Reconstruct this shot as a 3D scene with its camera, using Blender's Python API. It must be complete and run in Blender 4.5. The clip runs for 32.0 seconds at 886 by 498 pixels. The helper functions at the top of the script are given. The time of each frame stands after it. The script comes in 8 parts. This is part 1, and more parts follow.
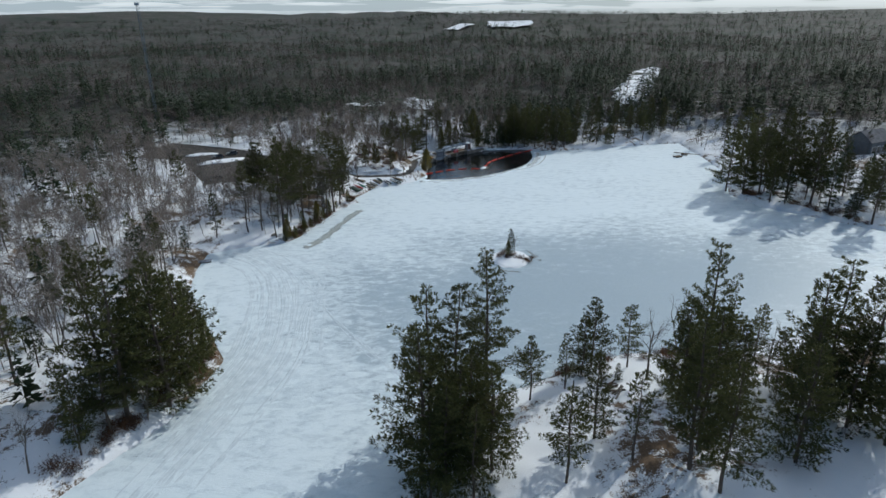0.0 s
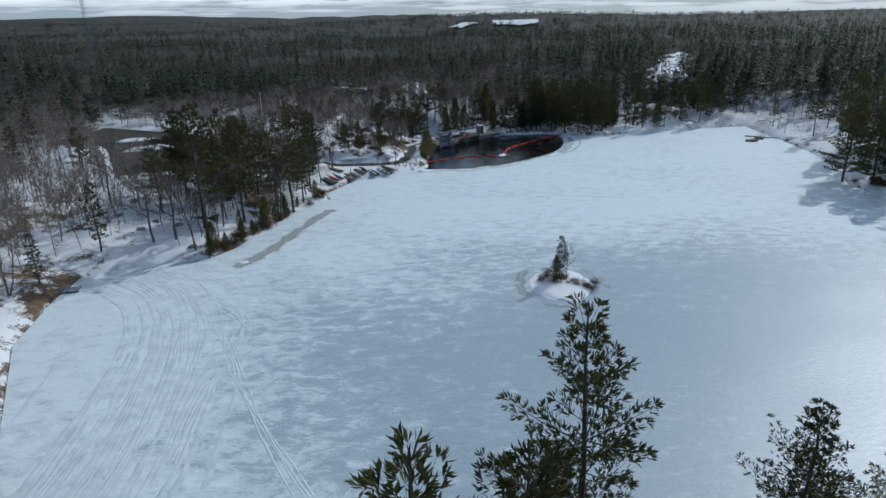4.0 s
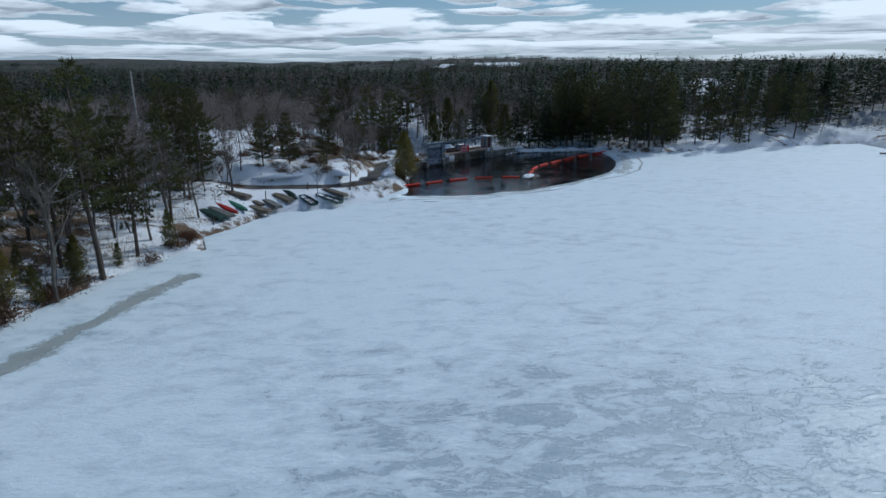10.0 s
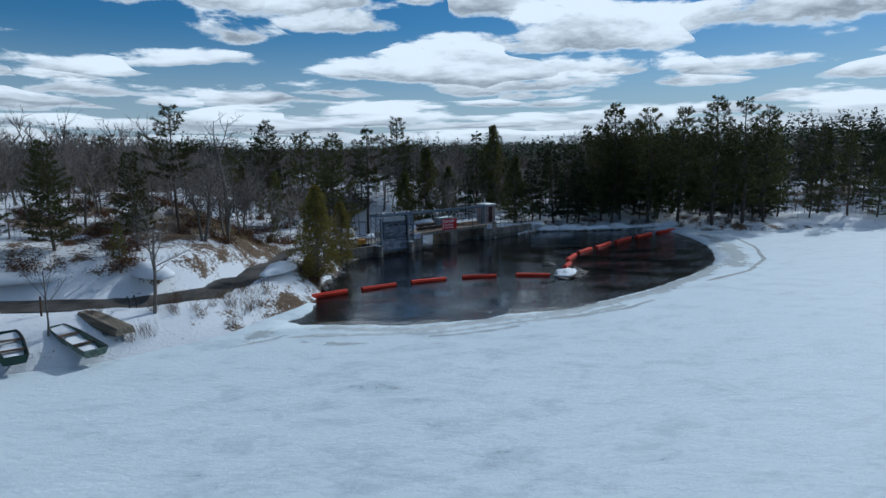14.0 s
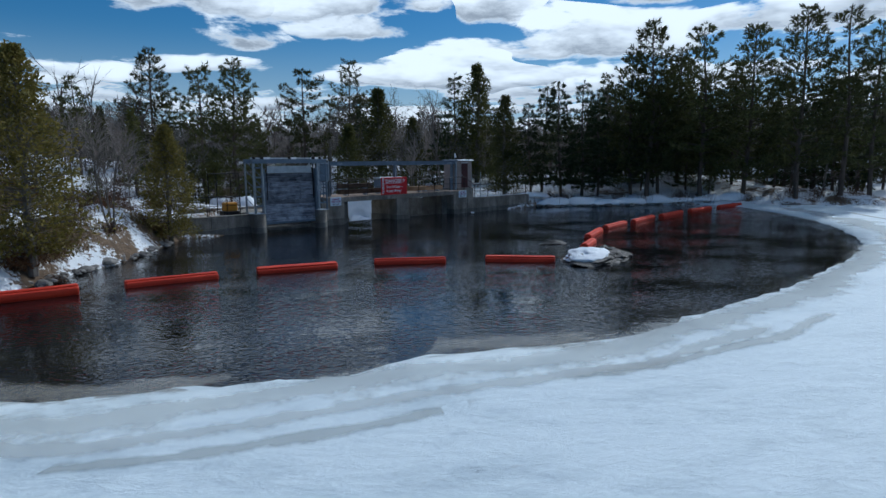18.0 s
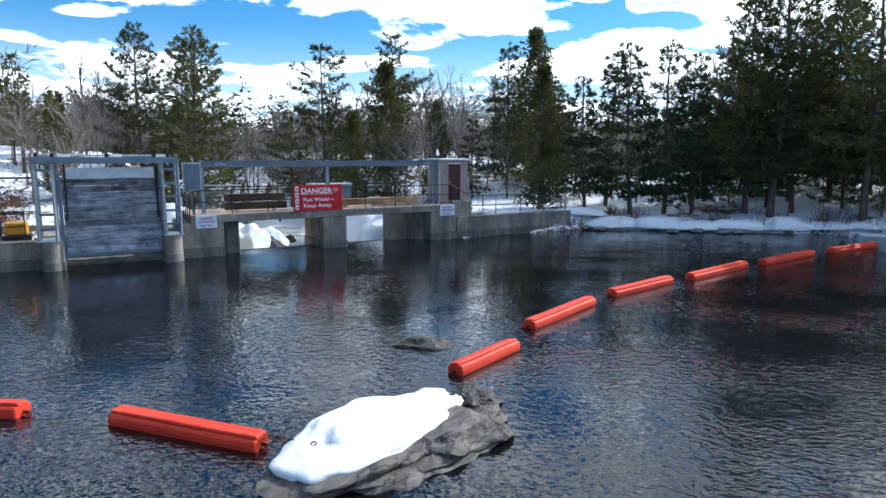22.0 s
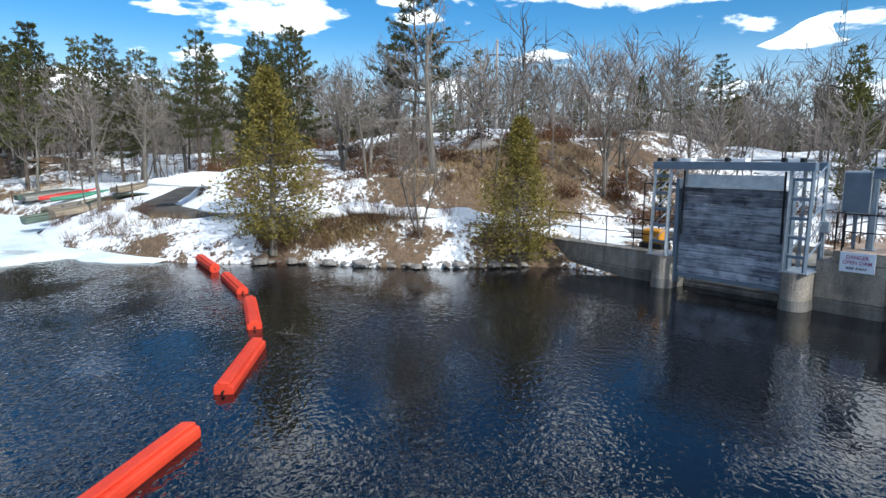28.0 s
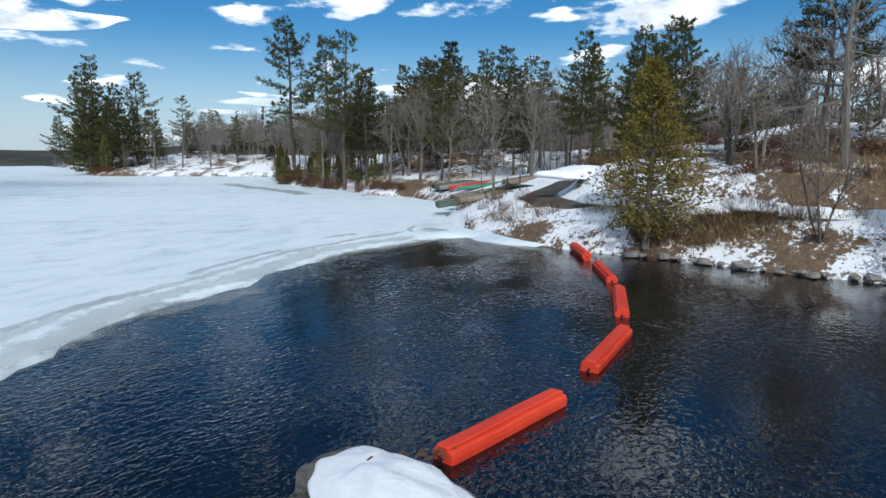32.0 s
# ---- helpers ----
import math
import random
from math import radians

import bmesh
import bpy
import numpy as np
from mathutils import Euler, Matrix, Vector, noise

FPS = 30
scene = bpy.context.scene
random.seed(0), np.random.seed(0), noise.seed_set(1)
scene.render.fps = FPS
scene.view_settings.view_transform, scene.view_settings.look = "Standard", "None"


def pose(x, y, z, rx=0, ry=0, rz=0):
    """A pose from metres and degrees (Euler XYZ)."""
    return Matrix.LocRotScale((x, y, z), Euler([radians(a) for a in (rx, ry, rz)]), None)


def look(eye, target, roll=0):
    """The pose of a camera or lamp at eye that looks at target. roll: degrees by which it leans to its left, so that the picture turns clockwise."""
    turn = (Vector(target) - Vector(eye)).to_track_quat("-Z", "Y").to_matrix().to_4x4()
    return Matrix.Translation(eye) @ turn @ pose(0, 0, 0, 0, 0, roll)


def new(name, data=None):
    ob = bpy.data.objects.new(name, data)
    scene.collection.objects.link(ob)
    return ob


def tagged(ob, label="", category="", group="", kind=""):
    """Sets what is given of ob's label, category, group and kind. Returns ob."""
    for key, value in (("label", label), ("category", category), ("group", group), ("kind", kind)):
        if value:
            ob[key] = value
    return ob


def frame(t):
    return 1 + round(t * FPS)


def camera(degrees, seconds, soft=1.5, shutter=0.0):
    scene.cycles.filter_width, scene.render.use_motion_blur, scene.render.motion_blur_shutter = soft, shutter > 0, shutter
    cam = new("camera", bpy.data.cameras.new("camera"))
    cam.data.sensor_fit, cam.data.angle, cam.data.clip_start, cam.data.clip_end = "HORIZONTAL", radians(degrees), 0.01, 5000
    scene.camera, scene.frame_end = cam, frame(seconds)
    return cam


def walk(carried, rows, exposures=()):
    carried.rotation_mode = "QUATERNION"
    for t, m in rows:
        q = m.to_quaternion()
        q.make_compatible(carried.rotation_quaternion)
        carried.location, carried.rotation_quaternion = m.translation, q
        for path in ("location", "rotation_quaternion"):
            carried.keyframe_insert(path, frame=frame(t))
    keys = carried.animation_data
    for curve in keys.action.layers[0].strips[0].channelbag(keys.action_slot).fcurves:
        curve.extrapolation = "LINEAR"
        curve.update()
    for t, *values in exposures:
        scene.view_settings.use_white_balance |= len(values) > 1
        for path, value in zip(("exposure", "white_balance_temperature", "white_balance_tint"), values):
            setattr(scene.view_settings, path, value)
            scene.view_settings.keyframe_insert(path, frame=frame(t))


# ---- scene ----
cam = camera(71.9345, 32.0, soft=1.5)
# seconds, x, y, z, yaw, pitch, roll
PATH = [
    (0.0, -16.773, -184.609, 56.300, -5.356, -21.334, -0.430),
    (0.5, -16.148, -177.587, 54.854, -5.302, -21.673, -0.322),
    (1.0, -15.411, -170.568, 52.721, -5.279, -21.645, -0.340),
    (1.5, -14.712, -163.625, 49.977, -5.238, -21.496, -0.448),
    (2.0, -14.126, -156.824, 47.009, -5.236, -21.262, -0.472),
    (2.5, -13.547, -150.135, 44.453, -5.186, -21.118, -0.518),
    (3.0, -13.039, -143.826, 41.926, -5.089, -20.979, -0.623),
    (3.5, -12.574, -137.635, 39.613, -5.019, -20.823, -0.770),
    (5.5, -12.498, -115.510, 33.619, -4.942, -20.872, -0.780),
    (6.0, -12.233, -110.085, 31.216, -4.952, -20.835, -0.685),
    (6.5, -11.875, -104.442, 29.310, -4.976, -20.797, -0.525),
    (7.0, -11.563, -98.693, 27.831, -4.983, -20.694, -0.451),
    (7.5, -11.240, -92.928, 26.005, -5.114, -20.695, -0.532),
    (8.0, -10.844, -87.200, 23.959, -6.910, -20.679, -0.471),
    (8.5, -10.234, -81.490, 22.385, -7.130, -20.645, -0.276),
    (9.0, -9.582, -75.782, 21.230, -7.111, -19.922, -0.202),
    (9.5, -8.885, -70.070, 20.045, -7.036, -18.478, -0.246),
    (10.0, -8.237, -64.082, 18.974, -7.030, -16.662, -0.164),
    (10.5, -7.440, -57.771, 17.973, -6.974, -14.792, -0.112),
    (11.0, -6.377, -51.196, 17.045, -6.889, -12.967, -0.100),
    (11.5, -4.907, -44.562, 15.985, -6.721, -10.713, -0.329),
    (12.0, -3.273, -38.084, 14.972, -6.570, -9.114, -0.403),
    (12.5, -1.536, -31.795, 14.105, -6.599, -9.071, -0.288),
    (13.0, 0.092, -25.098, 13.430, -6.691, -9.192, -0.337),
    (13.5, 1.393, -18.725, 12.126, -6.704, -8.823, -0.501),
    (15.5, 4.772, 3.374, 8.908, -6.299, -8.783, 0.235),
    (16.0, 5.364, 6.478, 7.812, -6.115, -8.702, 0.069),
    (16.5, 6.040, 8.612, 6.733, -5.885, -8.554, -0.195),
    (17.0, 6.916, 10.504, 5.758, -5.752, -8.504, -0.233),
    (17.5, 8.615, 12.483, 4.793, -5.751, -8.328, -0.416),
    (18.0, 10.718, 14.670, 4.492, -6.002, -8.287, -0.285),
    (18.5, 12.330, 16.852, 4.470, -6.021, -8.285, -0.264),
    (19.0, 13.326, 18.938, 4.660, -5.372, -8.548, -0.394),
    (19.5, 14.305, 21.103, 4.613, -4.556, -8.404, -0.287),
    (20.0, 15.681, 23.267, 4.640, -2.650, -8.474, -0.292),
    (20.5, 17.403, 25.268, 4.687, -0.611, -8.477, -0.124),
    (21.0, 19.282, 27.482, 4.692, 1.516, -8.521, -0.011),
    (21.5, 21.150, 29.779, 4.688, 4.071, -8.585, 0.072),
    (22.0, 22.839, 32.154, 4.693, 8.569, -8.696, 0.150),
    (22.5, 24.156, 34.630, 4.685, 13.744, -8.762, 0.028),
    (23.0, 25.119, 37.041, 4.724, 19.855, -8.805, -0.042),
    (23.5, 25.709, 39.403, 4.610, 27.579, -8.471, -0.122),
    (24.0, 25.998, 41.863, 4.557, 35.168, -8.177, -0.104),
    (24.5, 26.004, 44.215, 4.623, 43.191, -8.111, -0.132),
    (25.0, 25.962, 45.857, 4.721, 50.518, -8.218, -0.011),
    (25.5, 25.767, 45.944, 4.814, 57.572, -8.446, 0.023),
    (26.0, 25.649, 45.948, 4.898, 64.854, -8.753, 0.041),
    (26.5, 25.563, 45.949, 4.915, 71.501, -8.763, -0.028),
    (28.5, 25.580, 45.795, 4.681, 94.693, -8.519, 0.205),
    (29.0, 25.489, 45.814, 4.623, 100.143, -8.495, 0.298),
    (29.5, 25.437, 45.796, 4.581, 104.821, -8.578, 0.006),
    (30.0, 25.445, 45.807, 4.548, 107.796, -8.611, -0.005),
    (30.5, 25.508, 45.791, 4.537, 111.212, -8.679, 0.008),
    (31.0, 25.555, 45.746, 4.525, 115.020, -8.702, -0.154),
    (31.5, 25.615, 45.701, 4.511, 118.902, -8.686, -0.216),
    (32.0, 25.684, 45.667, 4.500, 123.008, -8.740, -0.104),
]


def aim(x, y, z, yaw, pitch, roll):
    yw, p = radians(yaw), radians(pitch)
    way = Vector((-math.sin(yw) * math.cos(p), math.cos(yw) * math.cos(p), math.sin(p)))
    return look((x, y, z), Vector((x, y, z)) + way, roll)


EXPOSURES = [(0, -0.6, 6000, 4), (3, -0.72, 5850, 4), (6, -0.92, 5400, 4), (9, -0.95, 5350, 4), (13, -0.9, 5400, 3), (16, -1.0, 5350, 4), (17, -1.0, 5300, 4), (18, -0.75, 5350, 4), (19, -0.6, 5400, 5), (21, 0.5, 5650, 6), (25, 0.78, 5850, 6), (29, 0.18, 6000, 6), (32, -0.28, 5900, 6)]
walk(cam, [(r[0], aim(*r[1:])) for r in PATH], EXPOSURES)

# ---- light ----
SUN_AZ, SUN_EL = radians(39.0), radians(37.0)   # from +x towards +y
sun = new("sun", bpy.data.lights.new("sun", "SUN"))
sun.data.energy, sun.data.angle, sun.data.color = 3.6, radians(0.6), (1.0, 0.95, 0.88)
sun.matrix_world = look((0, 0, 0), (-math.cos(SUN_AZ) * math.cos(SUN_EL), -math.sin(SUN_AZ) * math.cos(SUN_EL), -math.sin(SUN_EL)))


def tree_of(nt):
    nodes, links = nt.nodes, nt.links

    def add(kind, **kw):
        n = nodes.new(kind)
        for k, v in kw.items():
            if k == "inputs":
                for key, val in v.items():
                    if isinstance(val, bpy.types.NodeSocket):
                        links.new(val, n.inputs[key])
                    else:
                        n.inputs[key].default_value = val
            else:
                setattr(n, k, v)
        return n
    return add, links


world = bpy.data.worlds.new("sky")
scene.world = world
world.use_nodes = True
world.node_tree.nodes.clear()
W, wl = tree_of(world.node_tree)
wtc = W("ShaderNodeTexCoord")
sky = W("ShaderNodeTexSky", sky_type="NISHITA", sun_disc=False, sun_elevation=SUN_EL, sun_rotation=radians(90) - SUN_AZ)
sky.air_density, sky.dust_density, sky.ozone_density = 1.0, 0.25, 3.0
sep = W("ShaderNodeSeparateXYZ", inputs={0: wtc.outputs["Generated"]})
azim = W("ShaderNodeMath", operation="ARCTAN2", inputs={0: sep.outputs[0], 1: sep.outputs[1]})
azr = W("ShaderNodeMath", operation="ADD", inputs={0: azim.outputs[0], 1: 0.6})
azw = W("ShaderNodeMath", operation="WRAP", inputs={0: azr.outputs[0], 1: 3.14159, 2: -3.14159})
zz = W("ShaderNodeMath", operation="MAXIMUM", inputs={0: sep.outputs[2], 1: 0.0})
zz = W("ShaderNodeMath", operation="ADD", inputs={0: zz.outputs[0], 1: 0.035})
zl = W("ShaderNodeMath", operation="LOGARITHM", inputs={0: zz.outputs[0], 1: 2.71828})
px = W("ShaderNodeMath", operation="MULTIPLY", inputs={0: azw.outputs[0], 1: 3.0})
py = W("ShaderNodeMath", operation="MULTIPLY", inputs={0: zl.outputs[0], 1: 2.0})
cp = W("ShaderNodeCombineXYZ", inputs={0: px.outputs[0], 1: py.outputs[0], 2: 0.0})
billow = W("ShaderNodeTexNoise", inputs={"Vector": cp.outputs[0], "Scale": 2.4, "Detail": 9.0, "Roughness": 0.6, "Distortion": 0.15})
wander = W("ShaderNodeTexNoise", inputs={"Vector": cp.outputs[0], "Scale": 1.1, "Detail": 2.0})
wv = W("ShaderNodeVectorMath", operation="SUBTRACT", inputs={0: wander.outputs["Color"], 1: (0.5, 0.5, 0.5)})
wp = W("ShaderNodeVectorMath", operation="MULTIPLY_ADD", inputs={0: wv.outputs[0], 1: (0.9, 0.5, 0.0), 2: cp.outputs[0]})
# more cloud over the north and east, less over the west and south
side = W("ShaderNodeVectorMath", operation="DOT_PRODUCT", inputs={0: wtc.outputs["Generated"], 1: (0.5, 0.87, 0.0)})
cov = W("ShaderNodeMapRange", inputs={0: side.outputs["Value"], 1: -0.35, 2: 0.75, 3: -0.14, 4: 0.2})


def heap_clouds(scale, offset, size):
    """Heaped clouds with flat grey bases and bright billowed tops: how much cloud, and how bright."""
    v = W("ShaderNodeVectorMath", operation="MULTIPLY_ADD", inputs={0: wp.outputs[0], 1: (scale, scale, 0.0), 2: offset})
    cell = W("ShaderNodeTexVoronoi", voronoi_dimensions="2D", inputs={"Vector": v.outputs[0], "Scale": 1.0, "Randomness": 0.9})
    d = W("ShaderNodeVectorMath", operation="SUBTRACT", inputs={0: v.outputs[0], 1: cell.outputs["Position"]})
    ds = W("ShaderNodeSeparateXYZ", inputs={0: d.outputs[0]})
    under = W("ShaderNodeMath", operation="MINIMUM", inputs={0: ds.outputs[1], 1: 0.0})
    dy = W("ShaderNodeMath", operation="MULTIPLY_ADD", inputs={0: under.outputs[0], 1: 1.3, 2: ds.outputs[1]})
    dd = W("ShaderNodeCombineXYZ", inputs={0: ds.outputs[0], 1: dy.outputs[0], 2: 0.0})
    far_ = W("ShaderNodeVectorMath", operation="LENGTH", inputs={0: dd.outputs[0]})
    rnd = W("ShaderNodeSeparateColor", inputs={0: cell.outputs["Color"]})
    rad = W("ShaderNodeMath", operation="MULTIPLY_ADD", inputs={0: rnd.outputs[0], 1: 0.34, 2: size})
    rad2 = W("ShaderNodeMath", operation="ADD", inputs={0: rad.outputs[0], 1: cov.outputs[0]})
    bil = W("ShaderNodeMath", operation="MULTIPLY_ADD", inputs={0: billow.outputs["Fac"], 1: 1.7, 2: -0.85})
    edge = W("ShaderNodeMath", operation="SUBTRACT", inputs={0: rad2.outputs[0], 1: far_.outputs["Value"]})
    body = W("ShaderNodeMath", operation="ADD", inputs={0: edge.outputs[0], 1: bil.outputs[0]})
    mask = W("ShaderNodeMapRange", interpolation_type="SMOOTHSTEP", inputs={0: body.outputs[0], 1: 0.0, 2: 0.2})
    hi = W("ShaderNodeMath", operation="MULTIPLY_ADD", inputs={0: billow.outputs["Fac"], 1: 1.9, 2: ds.outputs[1]})
    lit = W("ShaderNodeMapRange", interpolation_type="SMOOTHSTEP", inputs={0: hi.outputs[0], 1: 0.62, 2: 1.3})
    rim = W("ShaderNodeMapRange", interpolation_type="SMOOTHSTEP", inputs={0: body.outputs[0], 1: 0.02, 2: 0.34, 3: 0.9, 4: 0.0})
    bright = W("ShaderNodeMath", operation="MAXIMUM", inputs={0: lit.outputs[0], 1: rim.outputs[0]})
    return mask, bright


m1, b1 = heap_clouds(1.0, (0.4, 0.3, 0.0), 0.24)
m2, b2 = heap_clouds(1.9, (7.3, 3.1, 0.0), 0.16)
cmask = W("ShaderNodeMath", operation="MAXIMUM", inputs={0: m1.outputs[0], 1: m2.outputs[0]})
cshade = W("ShaderNodeMix", data_type="FLOAT", inputs={0: m1.outputs[0], 2: b2.outputs[0], 3: b1.outputs[0]})
ccol = W("ShaderNodeMix", data_type="RGBA", inputs={0: cshade.outputs[0], 6: (4.0, 4.3, 4.8, 1), 7: (13.5, 13.5, 13.5, 1)})
skyb = W("ShaderNodeHueSaturation", inputs={"Color": sky.outputs[0], "Saturation": 1.4, "Value": 0.82})
low = W("ShaderNodeMapRange", inputs={0: sep.outputs[2], 1: -0.01, 2: 0.03, 3: 0.0, 4: 1.0})
cm2 = W("ShaderNodeMath", operation="MULTIPLY", inputs={0: cmask.outputs[0], 1: low.outputs[0]})
hz = W("ShaderNodeMapRange", interpolation_type="SMOOTHSTEP", inputs={0: sep.outputs[2], 1: 0.0, 2: 0.2, 3: 0.75, 4: 0.0})
skyh = W("ShaderNodeMix", data_type="RGBA", inputs={0: hz.outputs[0], 6: skyb.outputs[0], 7: (5.5, 6.4, 7.5, 1)})
skyc = W("ShaderNodeMix", data_type="RGBA", inputs={0: cm2.outputs[0], 6: skyh.outputs[2], 7: ccol.outputs[2]})
bg = W("ShaderNodeBackground", inputs={"Color": skyc.outputs[2], "Strength": 0.12})
wout = W("ShaderNodeOutputWorld", inputs={0: bg.outputs[0]})


# ---- materials ----
def material(name, rough=0.8, metal=0.0, spec=0.3):
    m = bpy.data.materials.new(name)
    m.use_nodes = True
    nt = m.node_tree
    bsdf = nt.nodes["Principled BSDF"]
    bsdf.inputs["Roughness"].default_value = rough
    bsdf.inputs["Metallic"].default_value = metal
    bsdf.inputs["Specular IOR Level"].default_value = spec
    add, links = tree_of(nt)
    return m, bsdf, add, links


def rgb(c):
    return (c[0], c[1], c[2], 1.0)


def grainy(name, a, b, scale=3.0, fine=30.0, rough=0.8, metal=0.0, bump=0.2, spec=0.3, stretch=(1, 1, 1), vary=0.12, dist=0.02):
    """Two-scale mottled surface: a to b by a broad noise, a fine noise in value and relief, and a shift per object."""
    m, bsdf, add, links = material(name, rough, metal, spec)
    tc = add("ShaderNodeTexCoord")
    mp = add("ShaderNodeMapping", inputs={"Vector": tc.outputs["Object"], "Scale": stretch})
    n1 = add("ShaderNodeTexNoise", inputs={"Vector": mp.outputs[0], "Scale": scale, "Detail": 5.0, "Roughness": 0.6})
    n2 = add("ShaderNodeTexNoise", inputs={"Vector": mp.outputs[0], "Scale": fine, "Detail": 3.0})
    f = add("ShaderNodeMapRange", inputs={0: n1.outputs["Fac"], 1: 0.32, 2: 0.68})
    mix = add("ShaderNodeMix", data_type="RGBA", inputs={0: f.outputs[0], 6: rgb(a), 7: rgb(b)})
    info = add("ShaderNodeObjectInfo")
    v1 = add("ShaderNodeMapRange", inputs={0: n2.outputs["Fac"], 1: 0.3, 2: 0.7, 3: 1 - vary, 4: 1 + vary})
    v2 = add("ShaderNodeMapRange", inputs={0: info.outputs["Random"], 3: 1 - vary, 4: 1 + vary})
    v = add("ShaderNodeMath", operation="MULTIPLY", inputs={0: v1.outputs[0], 1: v2.outputs[0]})
    sc = add("ShaderNodeVectorMath", operation="SCALE", inputs={0: mix.outputs[2], "Scale": v.outputs[0]})
    links.new(sc.outputs[0], bsdf.inputs["Base Color"])
    if bump:
        bp = add("ShaderNodeBump", inputs={"Height": n2.outputs["Fac"], "Strength": bump, "Distance": dist})
        links.new(bp.outputs[0], bsdf.inputs["Normal"])
    return m


def foliage(name, a, b, rough=0.7, vary=0.3):
    """Needles or leaves: every spray its own shade, with a little light passing through."""
    m, bsdf, add, links = material(name, rough, 0.0, 0.2)
    geo_ = add("ShaderNodeNewGeometry")
    info = add("ShaderNodeObjectInfo")
    mix = add("ShaderNodeMix", data_type="RGBA", inputs={0: geo_.outputs["Random Per Island"], 6: rgb(a), 7: rgb(b)})
    v = add("ShaderNodeMapRange", inputs={0: info.outputs["Random"], 3: 1 - vary, 4: 1 + vary})
    sc = add("ShaderNodeVectorMath", operation="SCALE", inputs={0: mix.outputs[2], "Scale": v.outputs[0]})
    links.new(sc.outputs[0], bsdf.inputs["Base Color"])
    tr = add("ShaderNodeBsdfTranslucent", inputs={"Color": sc.outputs[0]})
    ms = add("ShaderNodeMixShader", inputs={0: 0.25, 1: bsdf.outputs[0], 2: tr.outputs[0]})
    out = m.node_tree.nodes["Material Output"]
    links.new(ms.outputs[0], out.inputs[0])
    return m


M_PINE = foliage("pine_needles", (0.042, 0.048, 0.017), (0.108, 0.108, 0.036))
M_HEMLOCK = foliage("hemlock_needles", (0.024, 0.034, 0.015), (0.06, 0.075, 0.03))
M_CEDAR = foliage("cedar_sprays", (0.06, 0.068, 0.02), (0.15, 0.14, 0.04))
M_SHORECEDAR = foliage("olive_cedar_sprays", (0.1, 0.09, 0.022), (0.26, 0.205, 0.05))
M_OAKLEAF = foliage("dry_leaves", (0.10, 0.045, 0.02), (0.17, 0.08, 0.035))
M_BARK = grainy("grey_bark", (0.085, 0.072, 0.06), (0.2, 0.18, 0.155), 2.0, 14.0, 0.9, bump=0.5, stretch=(3, 3, 0.6))
M_PINEBARK = grainy("pine_bark", (0.05, 0.04, 0.032), (0.13, 0.1, 0.08), 2.0, 14.0, 0.9, bump=0.5, stretch=(3, 3, 0.6))
M_TWIG = grainy("bare_twigs", (0.1, 0.083, 0.07), (0.22, 0.19, 0.165), 1.0, 6.0, 0.9, bump=0.0)
M_SHRUB = grainy("brown_shrub_twigs", (0.07, 0.04, 0.025), (0.15, 0.09, 0.06), 2.0, 9.0, 0.9, bump=0.0)
M_GRASS = grainy("dry_grass", (0.2, 0.13, 0.06), (0.34, 0.25, 0.13), 2.0, 9.0, 0.9, bump=0.0)


def concrete(name, a, b, rough, pits):
    """Poured concrete: blotches, dark runs down the face, pale lime patches and pitting."""
    m, bsdf, add, links = material(name, rough, 0.0, 0.3)
    tc = add("ShaderNodeTexCoord")
    P = tc.outputs["Object"]
    n1 = add("ShaderNodeTexNoise", inputs={"Vector": P, "Scale": 0.9, "Detail": 7.0, "Roughness": 0.68})
    runs = add("ShaderNodeMapping", inputs={"Vector": P, "Scale": (1.8, 1.8, 0.3)})
    n2 = add("ShaderNodeTexNoise", inputs={"Vector": runs.outputs[0], "Scale": 1.0, "Detail": 5.0, "Roughness": 0.65})
    n3 = add("ShaderNodeTexNoise", inputs={"Vector": P, "Scale": pits, "Detail": 3.0, "Roughness": 0.7})
    f1 = add("ShaderNodeMapRange", inputs={0: n1.outputs["Fac"], 1: 0.3, 2: 0.7})
    mix = add("ShaderNodeMix", data_type="RGBA", inputs={0: f1.outputs[0], 6: rgb(a), 7: rgb(b)})
    v2 = add("ShaderNodeMapRange", inputs={0: n2.outputs["Fac"], 1: 0.35, 2: 0.65, 3: 0.62, 4: 1.12})
    v3 = add("ShaderNodeMapRange", inputs={0: n3.outputs["Fac"], 1: 0.3, 2: 0.7, 3: 0.7, 4: 1.25})
    v = add("ShaderNodeMath", operation="MULTIPLY", inputs={0: v2.outputs[0], 1: v3.outputs[0]})
    sc = add("ShaderNodeVectorMath", operation="SCALE", inputs={0: mix.outputs[2], "Scale": v.outputs[0]})
    links.new(sc.outputs[0], bsdf.inputs["Base Color"])
    bp = add("ShaderNodeBump", inputs={"Height": n3.outputs["Fac"], "Strength": 0.6, "Distance": 0.02})
    links.new(bp.outputs[0], bsdf.inputs["Normal"])
    return m


